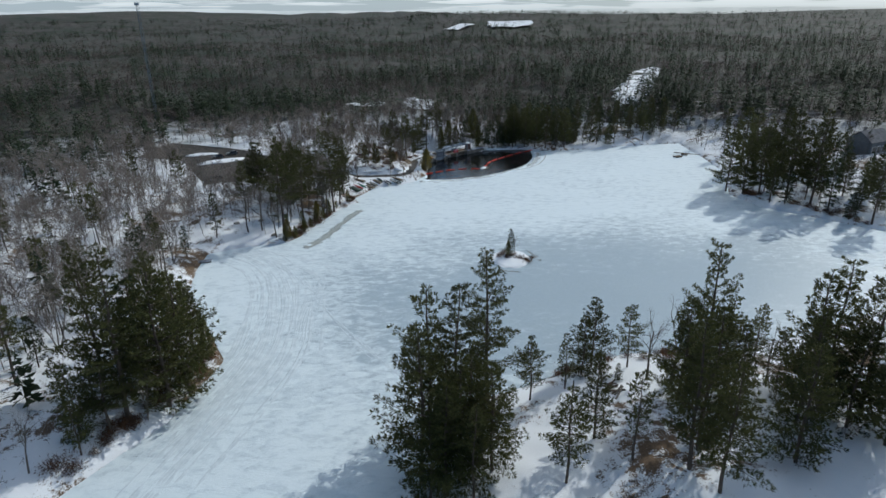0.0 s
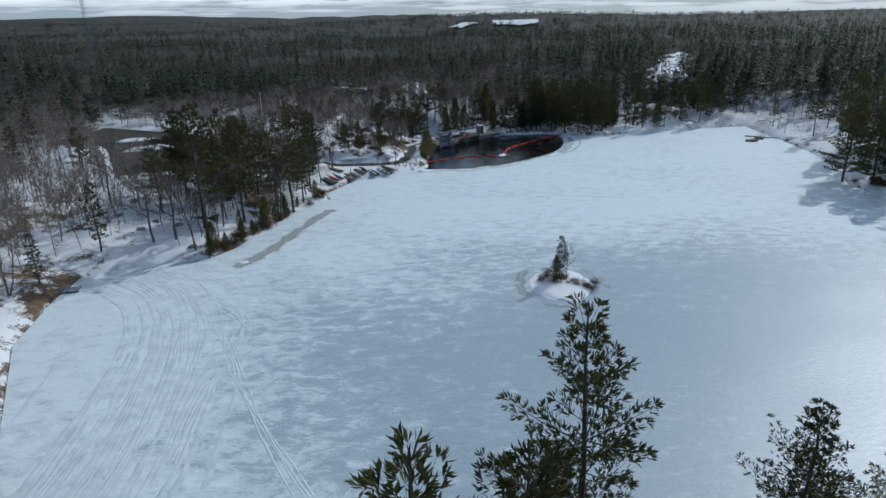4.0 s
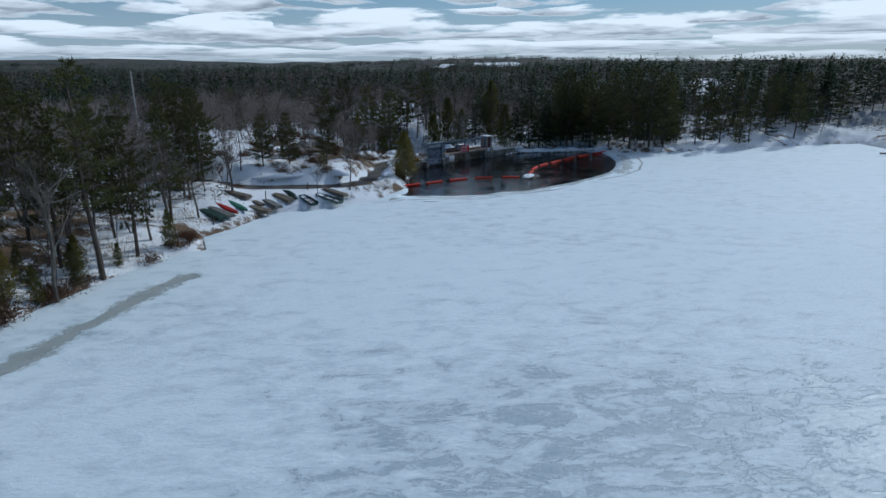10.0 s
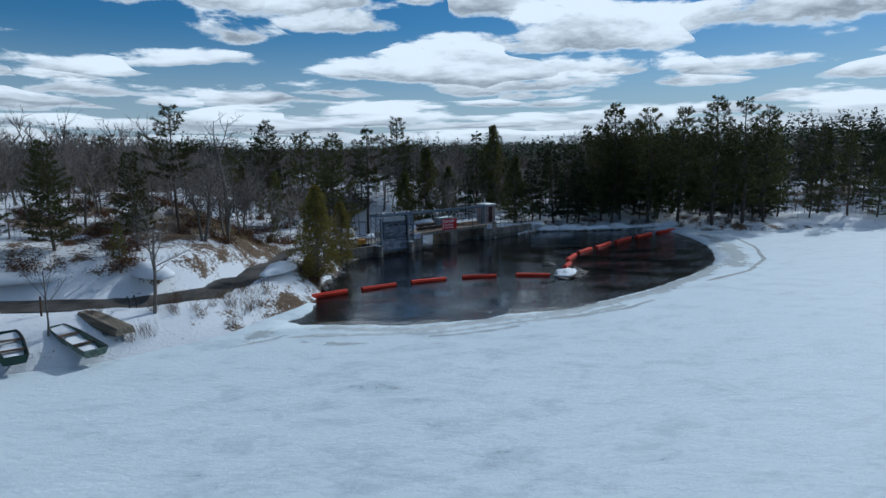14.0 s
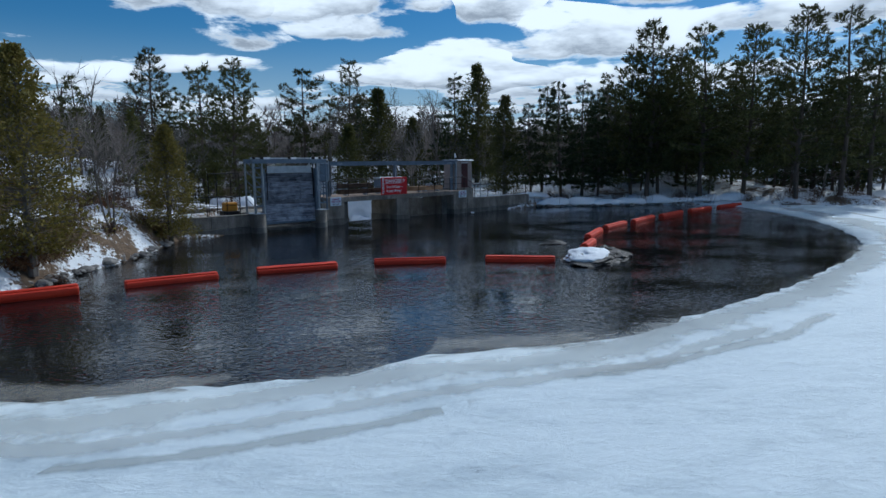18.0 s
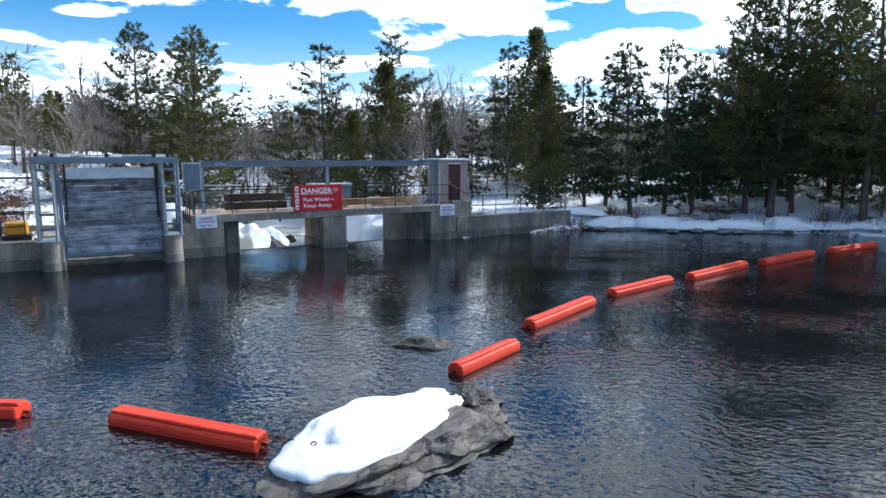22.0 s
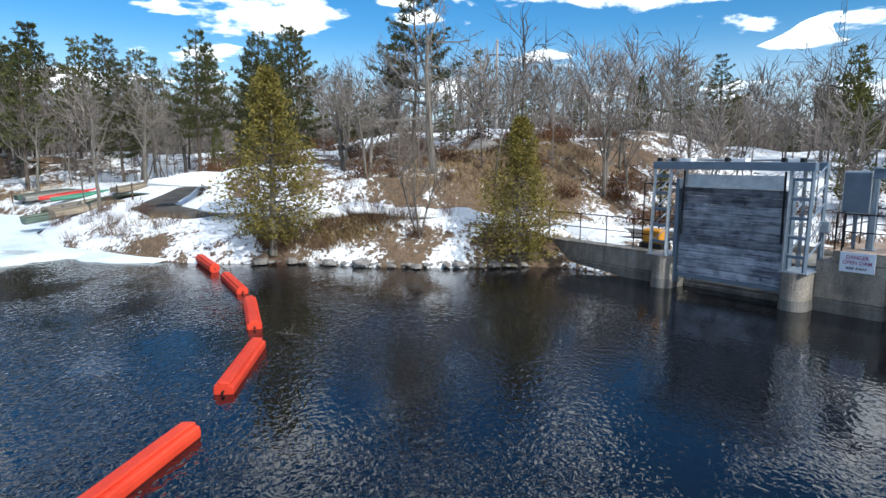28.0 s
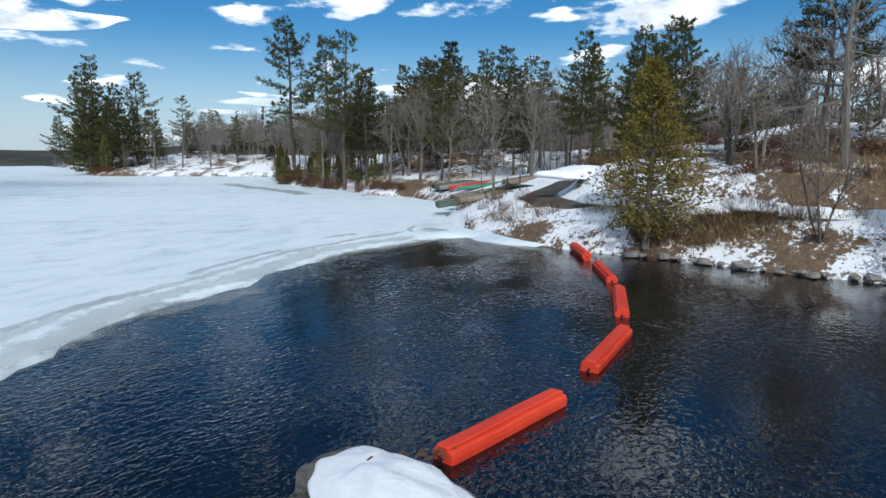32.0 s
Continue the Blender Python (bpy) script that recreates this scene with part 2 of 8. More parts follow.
M_CONCRETE = concrete("weathered_concrete", (0.17, 0.15, 0.125), (0.4, 0.36, 0.31), 0.9, 16.0)
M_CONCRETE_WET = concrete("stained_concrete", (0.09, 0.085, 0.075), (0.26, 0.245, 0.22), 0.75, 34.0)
# the deck's top: concrete made paler and warmer, sunlight put into the colour
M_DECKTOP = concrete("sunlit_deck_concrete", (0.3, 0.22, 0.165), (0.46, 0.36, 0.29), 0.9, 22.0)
M_STEEL = grainy("blue_grey_steel", (0.12, 0.16, 0.21), (0.17, 0.215, 0.27), 1.5, 25.0, 0.5, 0.2, bump=0.05, vary=0.08)
M_GALV = grainy("galvanised_steel", (0.3, 0.34, 0.38), (0.45, 0.49, 0.53), 3.0, 30.0, 0.42, 0.6, bump=0.05)
M_BLACKIRON = grainy("dark_painted_pipe", (0.012, 0.012, 0.013), (0.03, 0.028, 0.026), 4.0, 30.0, 0.55, 0.3, bump=0.05)


def board(name, dark, pale):
    """Weathered board: long grain, bleached patches, dark knots, each board its own shade."""
    m, bsdf, add, links = material(name, 0.85, 0.0, 0.25)
    tc = add("ShaderNodeTexCoord")
    info = add("ShaderNodeObjectInfo")
    sh = add("ShaderNodeVectorMath", operation="SCALE", inputs={0: (17.0, 9.0, 5.0), "Scale": info.outputs["Random"]})
    P = add("ShaderNodeVectorMath", operation="ADD", inputs={0: tc.outputs["Object"], 1: sh.outputs[0]})
    g = add("ShaderNodeMapping", inputs={"Vector": P.outputs[0], "Scale": (0.7, 6.0, 16.0)})
    n1 = add("ShaderNodeTexNoise", inputs={"Vector": g.outputs[0], "Scale": 1.0, "Detail": 7.0, "Roughness": 0.7, "Distortion": 0.4})
    n2 = add("ShaderNodeTexNoise", inputs={"Vector": P.outputs[0], "Scale": 1.3, "Detail": 5.0, "Roughness": 0.65})
    kn = add("ShaderNodeTexVoronoi", inputs={"Vector": P.outputs[0], "Scale": 1.7})
    fs = add("ShaderNodeMath", operation="MULTIPLY_ADD", inputs={0: n2.outputs["Fac"], 1: 0.9, 2: n1.outputs["Fac"]})
    f = add("ShaderNodeMapRange", inputs={0: fs.outputs[0], 1: 0.8, 2: 1.1})
    mix = add("ShaderNodeMix", data_type="RGBA", inputs={0: f.outputs[0], 6: rgb(dark), 7: rgb(pale)})
    k = add("ShaderNodeMapRange", interpolation_type="SMOOTHSTEP", inputs={0: kn.outputs["Distance"], 1: 0.05, 2: 0.13, 3: 0.35, 4: 1.0})
    v = add("ShaderNodeMapRange", inputs={0: info.outputs["Random"], 3: 0.55, 4: 1.35})
    kv = add("ShaderNodeMath", operation="MULTIPLY", inputs={0: k.outputs[0], 1: v.outputs[0]})
    sc = add("ShaderNodeVectorMath", operation="SCALE", inputs={0: mix.outputs[2], "Scale": kv.outputs[0]})
    links.new(sc.outputs[0], bsdf.inputs["Base Color"])
    bp = add("ShaderNodeBump", inputs={"Height": n1.outputs["Fac"], "Strength": 0.5, "Distance": 0.012})
    links.new(bp.outputs[0], bsdf.inputs["Normal"])
    return m


M_PLANK = board("grey_weathered_plank", (0.07, 0.08, 0.105), (0.36, 0.39, 0.45))
M_STOPLOG = board("dark_brown_timber", (0.035, 0.024, 0.017), (0.15, 0.1, 0.068))
M_NEWLOG = board("tan_timber", (0.27, 0.15, 0.075), (0.5, 0.33, 0.19))
M_RED = grainy("red_sign_paint", (0.5, 0.012, 0.018), (0.58, 0.02, 0.025), 2.0, 12.0, 0.45, bump=0.02, vary=0.05)
M_WHITE = grainy("white_paint", (0.72, 0.73, 0.74), (0.82, 0.82, 0.82), 2.0, 20.0, 0.6, bump=0.03, vary=0.04)
M_SIGNBLUE = grainy("pale_sign_board", (0.6, 0.68, 0.78), (0.72, 0.78, 0.84), 2.0, 20.0, 0.55, bump=0.02, vary=0.04)
M_BOOM = grainy("orange_red_plastic", (0.56, 0.038, 0.016), (0.68, 0.06, 0.025), 1.2, 14.0, 0.6, bump=0.06, vary=0.07, spec=0.3)
M_BEIGE = grainy("beige_siding", (0.34, 0.27, 0.24), (0.42, 0.34, 0.3), 1.5, 25.0, 0.75, bump=0.1, vary=0.06)
M_DOOR = grainy("maroon_door_paint", (0.055, 0.018, 0.02), (0.085, 0.03, 0.03), 1.5, 25.0, 0.6, bump=0.05)
M_ROCK = grainy("dark_wet_rock", (0.016, 0.014, 0.012), (0.085, 0.075, 0.065), 1.6, 12.0, 0.6, bump=0.6, dist=0.05)


def fractured(name, a, b):
    """Bedded grey-brown rock with dark cracks."""
    m, bsdf, add, links = material(name, 0.7, 0.0, 0.35)
    tc = add("ShaderNodeTexCoord")
    P = add("ShaderNodeMapping", inputs={"Vector": tc.outputs["Object"], "Rotation": (0.0, 0.0, 0.5), "Scale": (1.0, 2.2, 3.0)})
    n1 = add("ShaderNodeTexNoise", inputs={"Vector": P.outputs[0], "Scale": 2.2, "Detail": 9.0, "Roughness": 0.72})
    wob = add("ShaderNodeVectorMath", operation="MULTIPLY_ADD", inputs={0: n1.outputs["Color"], 1: (1.6, 1.6, 1.6), 2: P.outputs[0]})
    cr = add("ShaderNodeTexVoronoi", feature="DISTANCE_TO_EDGE", inputs={"Vector": wob.outputs[0], "Scale": 0.75})
    f = add("ShaderNodeMapRange", inputs={0: n1.outputs["Fac"], 1: 0.35, 2: 0.68})
    mix = add("ShaderNodeMix", data_type="RGBA", inputs={0: f.outputs[0], 6: rgb(a), 7: rgb(b)})
    k = add("ShaderNodeMapRange", inputs={0: cr.outputs["Distance"], 1: 0.0, 2: 0.025, 3: 0.3, 4: 1.0})
    sc = add("ShaderNodeVectorMath", operation="SCALE", inputs={0: mix.outputs[2], "Scale": k.outputs[0]})
    links.new(sc.outputs[0], bsdf.inputs["Base Color"])
    hs = add("ShaderNodeMath", operation="MULTIPLY_ADD", inputs={0: n1.outputs["Fac"], 1: 0.8, 2: k.outputs[0]})
    bp = add("ShaderNodeBump", inputs={"Height": hs.outputs[0], "Strength": 0.8, "Distance": 0.05})
    links.new(bp.outputs[0], bsdf.inputs["Normal"])
    return m


M_BEDROCK = fractured("fractured_grey_rock", (0.045, 0.04, 0.035), (0.2, 0.175, 0.15))
M_STONE = grainy("grey_granite", (0.13, 0.12, 0.11), (0.3, 0.28, 0.26), 1.6, 12.0, 0.85, bump=0.6, dist=0.05)
M_SNOW = grainy("snow", (0.78, 0.8, 0.83), (0.86, 0.87, 0.88), 0.8, 9.0, 0.75, bump=0.35, vary=0.03, dist=0.05)

# ---- mesh helpers ----
def link_mesh(name, me, mat, parent=None, label="", smooth=False):
    if mat is not None and not me.materials:
        me.materials.append(mat)
    ob = new(name, me)
    if smooth:
        me.polygons.foreach_set("use_smooth", [True] * len(me.polygons))
    if parent is not None:
        ob.parent = parent
    if label:
        ob["label"] = label
    return ob


def part(name, bm, mat, parent, label="", smooth=False):
    me = bpy.data.meshes.new(name)
    bm.to_mesh(me)
    bm.free()
    return link_mesh(name, me, mat, parent, label, smooth)


def py_mesh(name, verts, faces, mats=(), idx=None):
    me = bpy.data.meshes.new(name)
    me.from_pydata([tuple(v) for v in verts], [], [tuple(f) for f in faces])
    for m in mats:
        me.materials.append(m)
    if idx is not None:
        me.polygons.foreach_set("material_index", idx)
    me.update()
    return me


def box(bm, x0, x1, y0, y1, z0, z1, bevel=0.0):
    vs = [bm.verts.new((x, y, z)) for z in (z0, z1) for y in (y0, y1) for x in (x0, x1)]
    fs = [bm.faces.new([vs[i] for i in f]) for f in ((0, 2, 3, 1), (4, 5, 7, 6), (0, 1, 5, 4), (2, 6, 7, 3), (0, 4, 6, 2), (1, 3, 7, 5))]
    if bevel:
        es = list({e for f in fs for e in f.edges})
        bmesh.ops.bevel(bm, geom=es, offset=bevel, segments=1, affect="EDGES", profile=0.5)
    return bm


def boxed(x0, x1, y0, y1, z0, z1, bevel=0.0):
    return box(bmesh.new(), x0, x1, y0, y1, z0, z1, bevel)


def rod(bm, a, b, r0, r1=None, n=6, caps=True):
    a, b = Vector(a), Vector(b)
    r1 = r0 if r1 is None else r1
    d = b - a
    q = d.to_track_quat("Z", "Y")
    ra, rb = [], []
    for i in range(n):
        c, s = math.cos(2 * math.pi * i / n), math.sin(2 * math.pi * i / n)
        ra.append(bm.verts.new(a + q @ Vector((c * r0, s * r0, 0))))
        rb.append(bm.verts.new(b + q @ Vector((c * r1, s * r1, 0))))
    for i in range(n):
        j = (i + 1) % n
        bm.faces.new((ra[i], ra[j], rb[j], rb[i]))
    if caps:
        bm.faces.new(ra[::-1])
        bm.faces.new(rb)
    return bm


def rods(pairs, r, n=6):
    bm = bmesh.new()
    for a, b in pairs:
        rod(bm, a, b, r, r, n)
    return bm


def empty(name, m, label, category, group="", kind=""):
    e = new(name)
    e.empty_display_size = 0.2
    e.matrix_world = m
    return tagged(e, label, category, group, kind)


def nz(x, y, s=1.0, o=0.0):
    return noise.noise(Vector((x * s + o, y * s - o * 0.7, o)))


# ---- the plan: lake, open pool, river ----
WEST_SHORE = [(-60, -122), (-50.3, -106.5), (-45.8, -90.4), (-53, -76), (-60.5, -60), (-62, -47), (-62, -38), (-55.6, -34.9), (-43.5, -32), (-40.5, -28),
              (-36, -16), (-32, -6), (-28.2, 0), (-25.8, 1.5), (-27.5, 7), (-25, 10.5), (-21, 18.2), (-12.3, 21.2), (-6.9, 25.4), (-4.9, 29), (-3, 32),
              (-1.9, 35), (-1.9, 38), (-1.7, 41), (-0.9, 44), (-0.8, 47.7), (-1.3, 51.4)]
NORTH_SHORE = [(24.8, 72.6), (32.7, 73), (46, 71.8), (56, 67.5), (68, 69), (75, 67.4), (85, 73), (105, 76), (114, 76)]
EAST_SHORE = [(112, 60), (111, 48), (108, 30), (100, 10), (93.6, -3.6), (96, -18), (105.4, -28.5), (116, -42), (140, -50), (160, -56)]
SOUTH_SHORE = [(160, -74), (140, -75), (100, -77), (80, -85), (60, -92), (40, -97), (24, -95), (17, -97), (4, -103), (-7, -107), (-13, -118), (-11, -135), (-4, -170), (10, -260), (-110, -260), (-80, -170)]
LAKE = WEST_SHORE + NORTH_SHORE + EAST_SHORE + SOUTH_SHORE
POOL = [(-5, 34.5), (-1.9, 33.2), (-2.1, 30.8), (-3.3, 28.4), (-2.2, 27.4), (1.4, 27.0), (4.2, 26.3), (7, 26.9), (9.4, 27.4), (11.8, 28.4), (14.2, 28.7), (16.3, 28.9), (18.5, 30.1), (20.6, 31.6),
        (24.4, 34), (28.6, 37.2), (33.4, 41.2), (36.4, 44.4), (38.3, 47.2), (40.6, 51.6), (42.8, 56.6), (44.2, 63), (44.8, 69), (45.5, 76), (20, 82), (-14, 56), (-8, 40)]
DAM = Matrix.Translation((13.1, 62.85, 0)) @ Matrix.Rotation(radians(38.5), 4, "Z")
DAM_INV = DAM.inverted()


def poly_distance(poly, X, Y):
    """Signed distance from a closed outline, positive outside, for arrays of x and y."""
    P = np.array(poly, float)
    Q = np.roll(P, -1, 0)
    best = np.full(X.shape, 1e18)
    inside = np.zeros(X.shape, bool)
    for (x0, y0), (x1, y1) in zip(P, Q):
        dx, dy = x1 - x0, y1 - y0
        t = np.clip(((X - x0) * dx + (Y - y0) * dy) / (dx * dx + dy * dy), 0, 1)
        best = np.minimum(best, (X - x0 - t * dx) ** 2 + (Y - y0 - t * dy) ** 2)
        if y0 != y1:
            hit = ((y0 > Y) != (y1 > Y)) & (X < x0 + (Y - y0) * dx / dy)
            inside ^= hit
    return np.where(inside, -1, 1) * np.sqrt(best)


def waves(X, Y, seed, scale, terms=9):
    """Smooth pseudo-random hills, about -1 to 1."""
    r = np.random.RandomState(seed)
    out = np.zeros(X.shape)
    for k in range(terms):
        a, f, p = r.uniform(0, 2 * np.pi), r.uniform(0.5, 1.6) / scale, r.uniform(0, 6.28)
        out += np.sin((X * np.cos(a) + Y * np.sin(a)) * f * 2 * np.pi + p)
    return out / math.sqrt(terms * 1.2)


def smooth(a, b, v):
    t = np.clip((v - a) / (b - a), 0, 1)
    return t * t * (3 - 2 * t)


ROAD = [(-1.5, 57.5), (-5.2, 52.3), (-6.3, 43.5), (-7.4, 37), (-9.4, 31.3), (-12.6, 28.5), (-18.5, 27.3), (-25, 26.3), (-31, 27.6), (-39.6, 36), (-47, 46), (-62, 51)]
LOT = [(-76, 14), (-64, 17), (-61, 35), (-61, 52), (-78, 70), (-108, 86), (-112, 58), (-95, 52), (-84, 32)]


def line_distance(line, X, Y):
    best = np.full(np.shape(X), 1e18)
    for (x0, y0), (x1, y1) in zip(line[:-1], line[1:]):
        dx, dy = x1 - x0, y1 - y0
        t = np.clip(((X - x0) * dx + (Y - y0) * dy) / (dx * dx + dy * dy), 0, 1)
        best = np.minimum(best, (X - x0 - t * dx) ** 2 + (Y - y0 - t * dy) ** 2)
    return np.sqrt(best)


def height(X, Y):
    """The land's height for arrays of x and y: banks, hills, the river behind the dam."""
    X, Y = np.asarray(X, float), np.asarray(Y, float)
    d = poly_distance(LAKE, X, Y)
    r = np.hypot(X, Y)
    rise = 3.6 * (1 - np.exp(-np.maximum(d, 0) / 9.0)) + 0.35 * smooth(0, 1.2, d)
    rise *= 1 - 0.5 * smooth(18, 26, X) * (1 - smooth(62, 90, X)) * smooth(60, 70, Y)
    bumps = waves(X, Y, 3, 30) * 0.9 + waves(X, Y, 5, 9) * 0.28
    h = rise + bumps * smooth(1, 14, d)
    # hill west of the dam, ridges north-east, low far hills
    h += 3.3 * np.exp(-(((X + 30) / 22) ** 2 + ((Y - 58) / 20) ** 2))
    h += 6 * smooth(10, 80, d) * smooth(60, 140, X) + waves(X, Y, 9, 190) * 3.0 * smooth(60, 300, d)
    h += smooth(500, 2600, r) * (14 + 16 * waves(X, Y, 11, 1700)) + smooth(2200, 4200, r) * (16 + 14 * waves(X, Y, 12, 2600))
    h = np.where(d < 0, -0.05 + 0.9 * np.maximum(d, -2), h)
    # level apron behind the dam's walls and the river gorge below it
    c, s = math.cos(radians(38.5)), math.sin(radians(38.5))
    lx, ly = (X - 13.1) * c + (Y - 62.85) * s, -(X - 13.1) * s + (Y - 62.85) * c
    apron = smooth(-30, -19.6, lx) * (1 - smooth(16, 34, lx)) * smooth(-0.3, 0.5, ly) * (1 - smooth(14, 42, ly))
    h = h * (1 - apron) + 1.08 * apron
    mid = -0.65 + 2.5 * (1 - np.cos(np.clip(ly, 0, 60) / 18.0))
    gorge = (1 - smooth(6.6, 7.6 + np.clip(ly - 3, 0, 12) * 0.35, np.abs(lx - mid))) * smooth(-1.6, -0.4, ly) * (1 - smooth(40, 70, ly))
    h = np.where((ly < 0.0) & (np.abs(lx) < 15), np.minimum(h, -1.0), h)
    h = np.where((ly < 4.2) & (ly > -3) & (lx > -13.9) & (lx < -6.8), -2.0, h)
    h = h * (1 - gorge) + (-2.6 + 0.15 * waves(X, Y, 15, 4)) * gorge
    # road and car park lie level
    off = line_distance(ROAD, X, Y)
    rd = 1 - smooth(1.5, 2.6, off)
    h = np.where(d > 0, h * (1 - 0.85 * rd) + (1.15 + 0.05 * np.clip(-X - 7, 0, 30)) * 0.85 * rd, h)
    ridge = 0.62 * np.exp(-((off - 2.6) / 0.75) ** 2) * (1 - smooth(3.2, 4.6, d)) * smooth(0.6, 1.6, d) * smooth(34, 37, Y) * (1 - smooth(47, 51, Y))
    h += ridge
    lot = 1 - smooth(-1, 6, poly_distance(LOT, X, Y))
    return h * (1 - lot) + 4.2 * lot


# the same on a metre grid, for quick look-up
GX, GY = np.arange(-130.0, 181.0), np.arange(-150.0, 151.0)
_X, _Y = np.meshgrid(GX, GY)
HEIGHT_GRID, LAKE_GRID = height(_X, _Y), poly_distance(LAKE, _X, _Y)


def lookup(grid, x, y):
    u, v = min(max(x + 130.0, 0), len(GX) - 2.001), min(max(y + 150.0, 0), len(GY) - 2.001)
    i, j = int(u), int(v)
    a, b = u - i, v - j
    return float((grid[j, i] * (1 - a) + grid[j, i + 1] * a) * (1 - b) + (grid[j + 1, i] * (1 - a) + grid[j + 1, i + 1] * a) * b)


def height1(x, y):
    return lookup(HEIGHT_GRID, x, y)


def from_lake(x, y):
    return lookup(LAKE_GRID, x, y)


# ---- ground, ice, water ----
def axis(a, b, fine, far, n):
    mid = np.arange(a, b + fine, fine)
    g = np.geomspace(fine, far, n)
    return np.concatenate([a - np.cumsum(g)[::-1], mid, mid[-1] + np.cumsum(g)])


def grid_mesh(name, xs, ys, zf, mat):
    X, Y = np.meshgrid(xs, ys)
    Z = zf(X, Y)
    n, m = len(xs), len(ys)
    co = np.stack([X, Y, Z], -1).reshape(-1, 3)
    i = (np.arange(m - 1)[:, None] * n + np.arange(n - 1)[None, :]).ravel()
    quads = np.stack([i, i + 1, i + n + 1, i + n], 1)
    me = bpy.data.meshes.new(name)
    me.vertices.add(len(co))
    me.vertices.foreach_set("co", co.ravel())
    me.loops.add(quads.size)
    me.loops.foreach_set("vertex_index", quads.ravel())
    me.polygons.add(len(quads))
    me.polygons.foreach_set("loop_start", np.arange(len(quads)) * 4)
    me.update(calc_edges=True)
    me.polygons.foreach_set("use_smooth", [True] * len(quads))
    me.materials.append(mat)
    return me


def ground_material():
    """Snow with brown leaf litter, dry grass and soil where it has melted; steep banks are bare."""
    m, bsdf, add, links = material("snowy_woodland_floor", 0.85, 0.0, 0.2)
    geo_ = add("ShaderNodeNewGeometry")
    tc = add("ShaderNodeTexCoord")
    P = tc.outputs["Object"]
    big = add("ShaderNodeTexNoise", inputs={"Vector": P, "Scale": 0.06, "Detail": 3.0, "Roughness": 0.6})
    midn = add("ShaderNodeTexNoise", inputs={"Vector": P, "Scale": 0.42, "Detail": 8.0, "Roughness": 0.74})
    fine = add("ShaderNodeTexNoise", inputs={"Vector": P, "Scale": 5.0, "Detail": 5.0, "Roughness": 0.7})
    sepn = add("ShaderNodeSeparateXYZ", inputs={0: geo_.outputs["Normal"]})
    steep = add("ShaderNodeMapRange", inputs={0: sepn.outputs[2], 1: 0.9, 2: 0.6, 3: 0.0, 4: 0.05})
    facing = add("ShaderNodeVectorMath", operation="DOT_PRODUCT", inputs={0: geo_.outputs["Normal"], 1: (0.78, 0.63, 0.0)})
    melt = add("ShaderNodeMapRange", inputs={0: facing.outputs["Value"], 1: 0.05, 2: 0.35, 3: 0.0, 4: 0.085})
    s1 = add("ShaderNodeMath", operation="MULTIPLY", inputs={0: big.outputs["Fac"], 1: 0.55})
    s2 = add("ShaderNodeMath", operation="MULTIPLY_ADD", inputs={0: midn.outputs["Fac"], 1: 0.6, 2: s1.outputs[0]})
    s3 = add("ShaderNodeMath", operation="MULTIPLY_ADD", inputs={0: fine.outputs["Fac"], 1: 0.34, 2: s2.outputs[0]})
    s35 = add("ShaderNodeMath", operation="ADD", inputs={0: s3.outputs[0], 1: steep.outputs[0]})
    s4 = add("ShaderNodeMath", operation="ADD", inputs={0: s35.outputs[0], 1: melt.outputs[0]})
    thaw = add("ShaderNodeVectorMath", operation="DISTANCE", inputs={0: P, 1: (-16.0, 49.0, 3.0)})
    tw_ = add("ShaderNodeMapRange", interpolation_type="SMOOTHSTEP", inputs={0: thaw.outputs["Value"], 1: 7.0, 2: 22.0, 3: 0.03, 4: 0.0})
    s5 = add("ShaderNodeMath", operation="ADD", inputs={0: s4.outputs[0], 1: tw_.outputs[0]})
    bare = add("ShaderNodeMapRange", interpolation_type="SMOOTHSTEP", inputs={0: s5.outputs[0], 1: 0.795, 2: 0.835})
    leaf = add("ShaderNodeTexNoise", inputs={"Vector": P, "Scale": 3.2, "Detail": 7.0, "Roughness": 0.85})
    lf = add("ShaderNodeMapRange", inputs={0: leaf.outputs["Fac"], 1: 0.32, 2: 0.7})
    lit0 = add("ShaderNodeMix", data_type="RGBA", inputs={0: fine.outputs["Fac"], 6: (0.05, 0.034, 0.022, 1), 7: (0.17, 0.125, 0.085, 1)})
    litter = add("ShaderNodeMix", data_type="RGBA", inputs={0: lf.outputs[0], 6: (0.022, 0.015, 0.01, 1), 7: (0.3, 0.2, 0.125, 1)})
    litter = add("ShaderNodeMix", data_type="RGBA", inputs={0: 0.65, 6: lit0.outputs[2], 7: litter.outputs[2]})
    snow = add("ShaderNodeMix", data_type="RGBA", inputs={0: midn.outputs["Fac"], 6: (0.76, 0.78, 0.81, 1), 7: (0.86, 0.87, 0.88, 1)})
    col = add("ShaderNodeMix", data_type="RGBA", inputs={0: bare.outputs[0], 6: snow.outputs[2], 7: litter.outputs[2]})
    # far woodland floor and canopy, brown-grey with evergreen patches
    sp = add("ShaderNodeSeparateXYZ", inputs={0: P})
    r2 = add("ShaderNodeVectorMath", operation="DISTANCE", inputs={0: P, 1: (10.0, -40.0, 0.0)})
    f1 = add("ShaderNodeTexNoise", inputs={"Vector": P, "Scale": 0.009, "Detail": 6.0, "Roughness": 0.7})
    f2 = add("ShaderNodeTexNoise", inputs={"Vector": P, "Scale": 0.09, "Detail": 4.0, "Roughness": 0.7})
    rn = add("ShaderNodeMath", operation="MULTIPLY_ADD", inputs={0: f2.outputs["Fac"], 1: 150.0, 2: r2.outputs["Value"]})
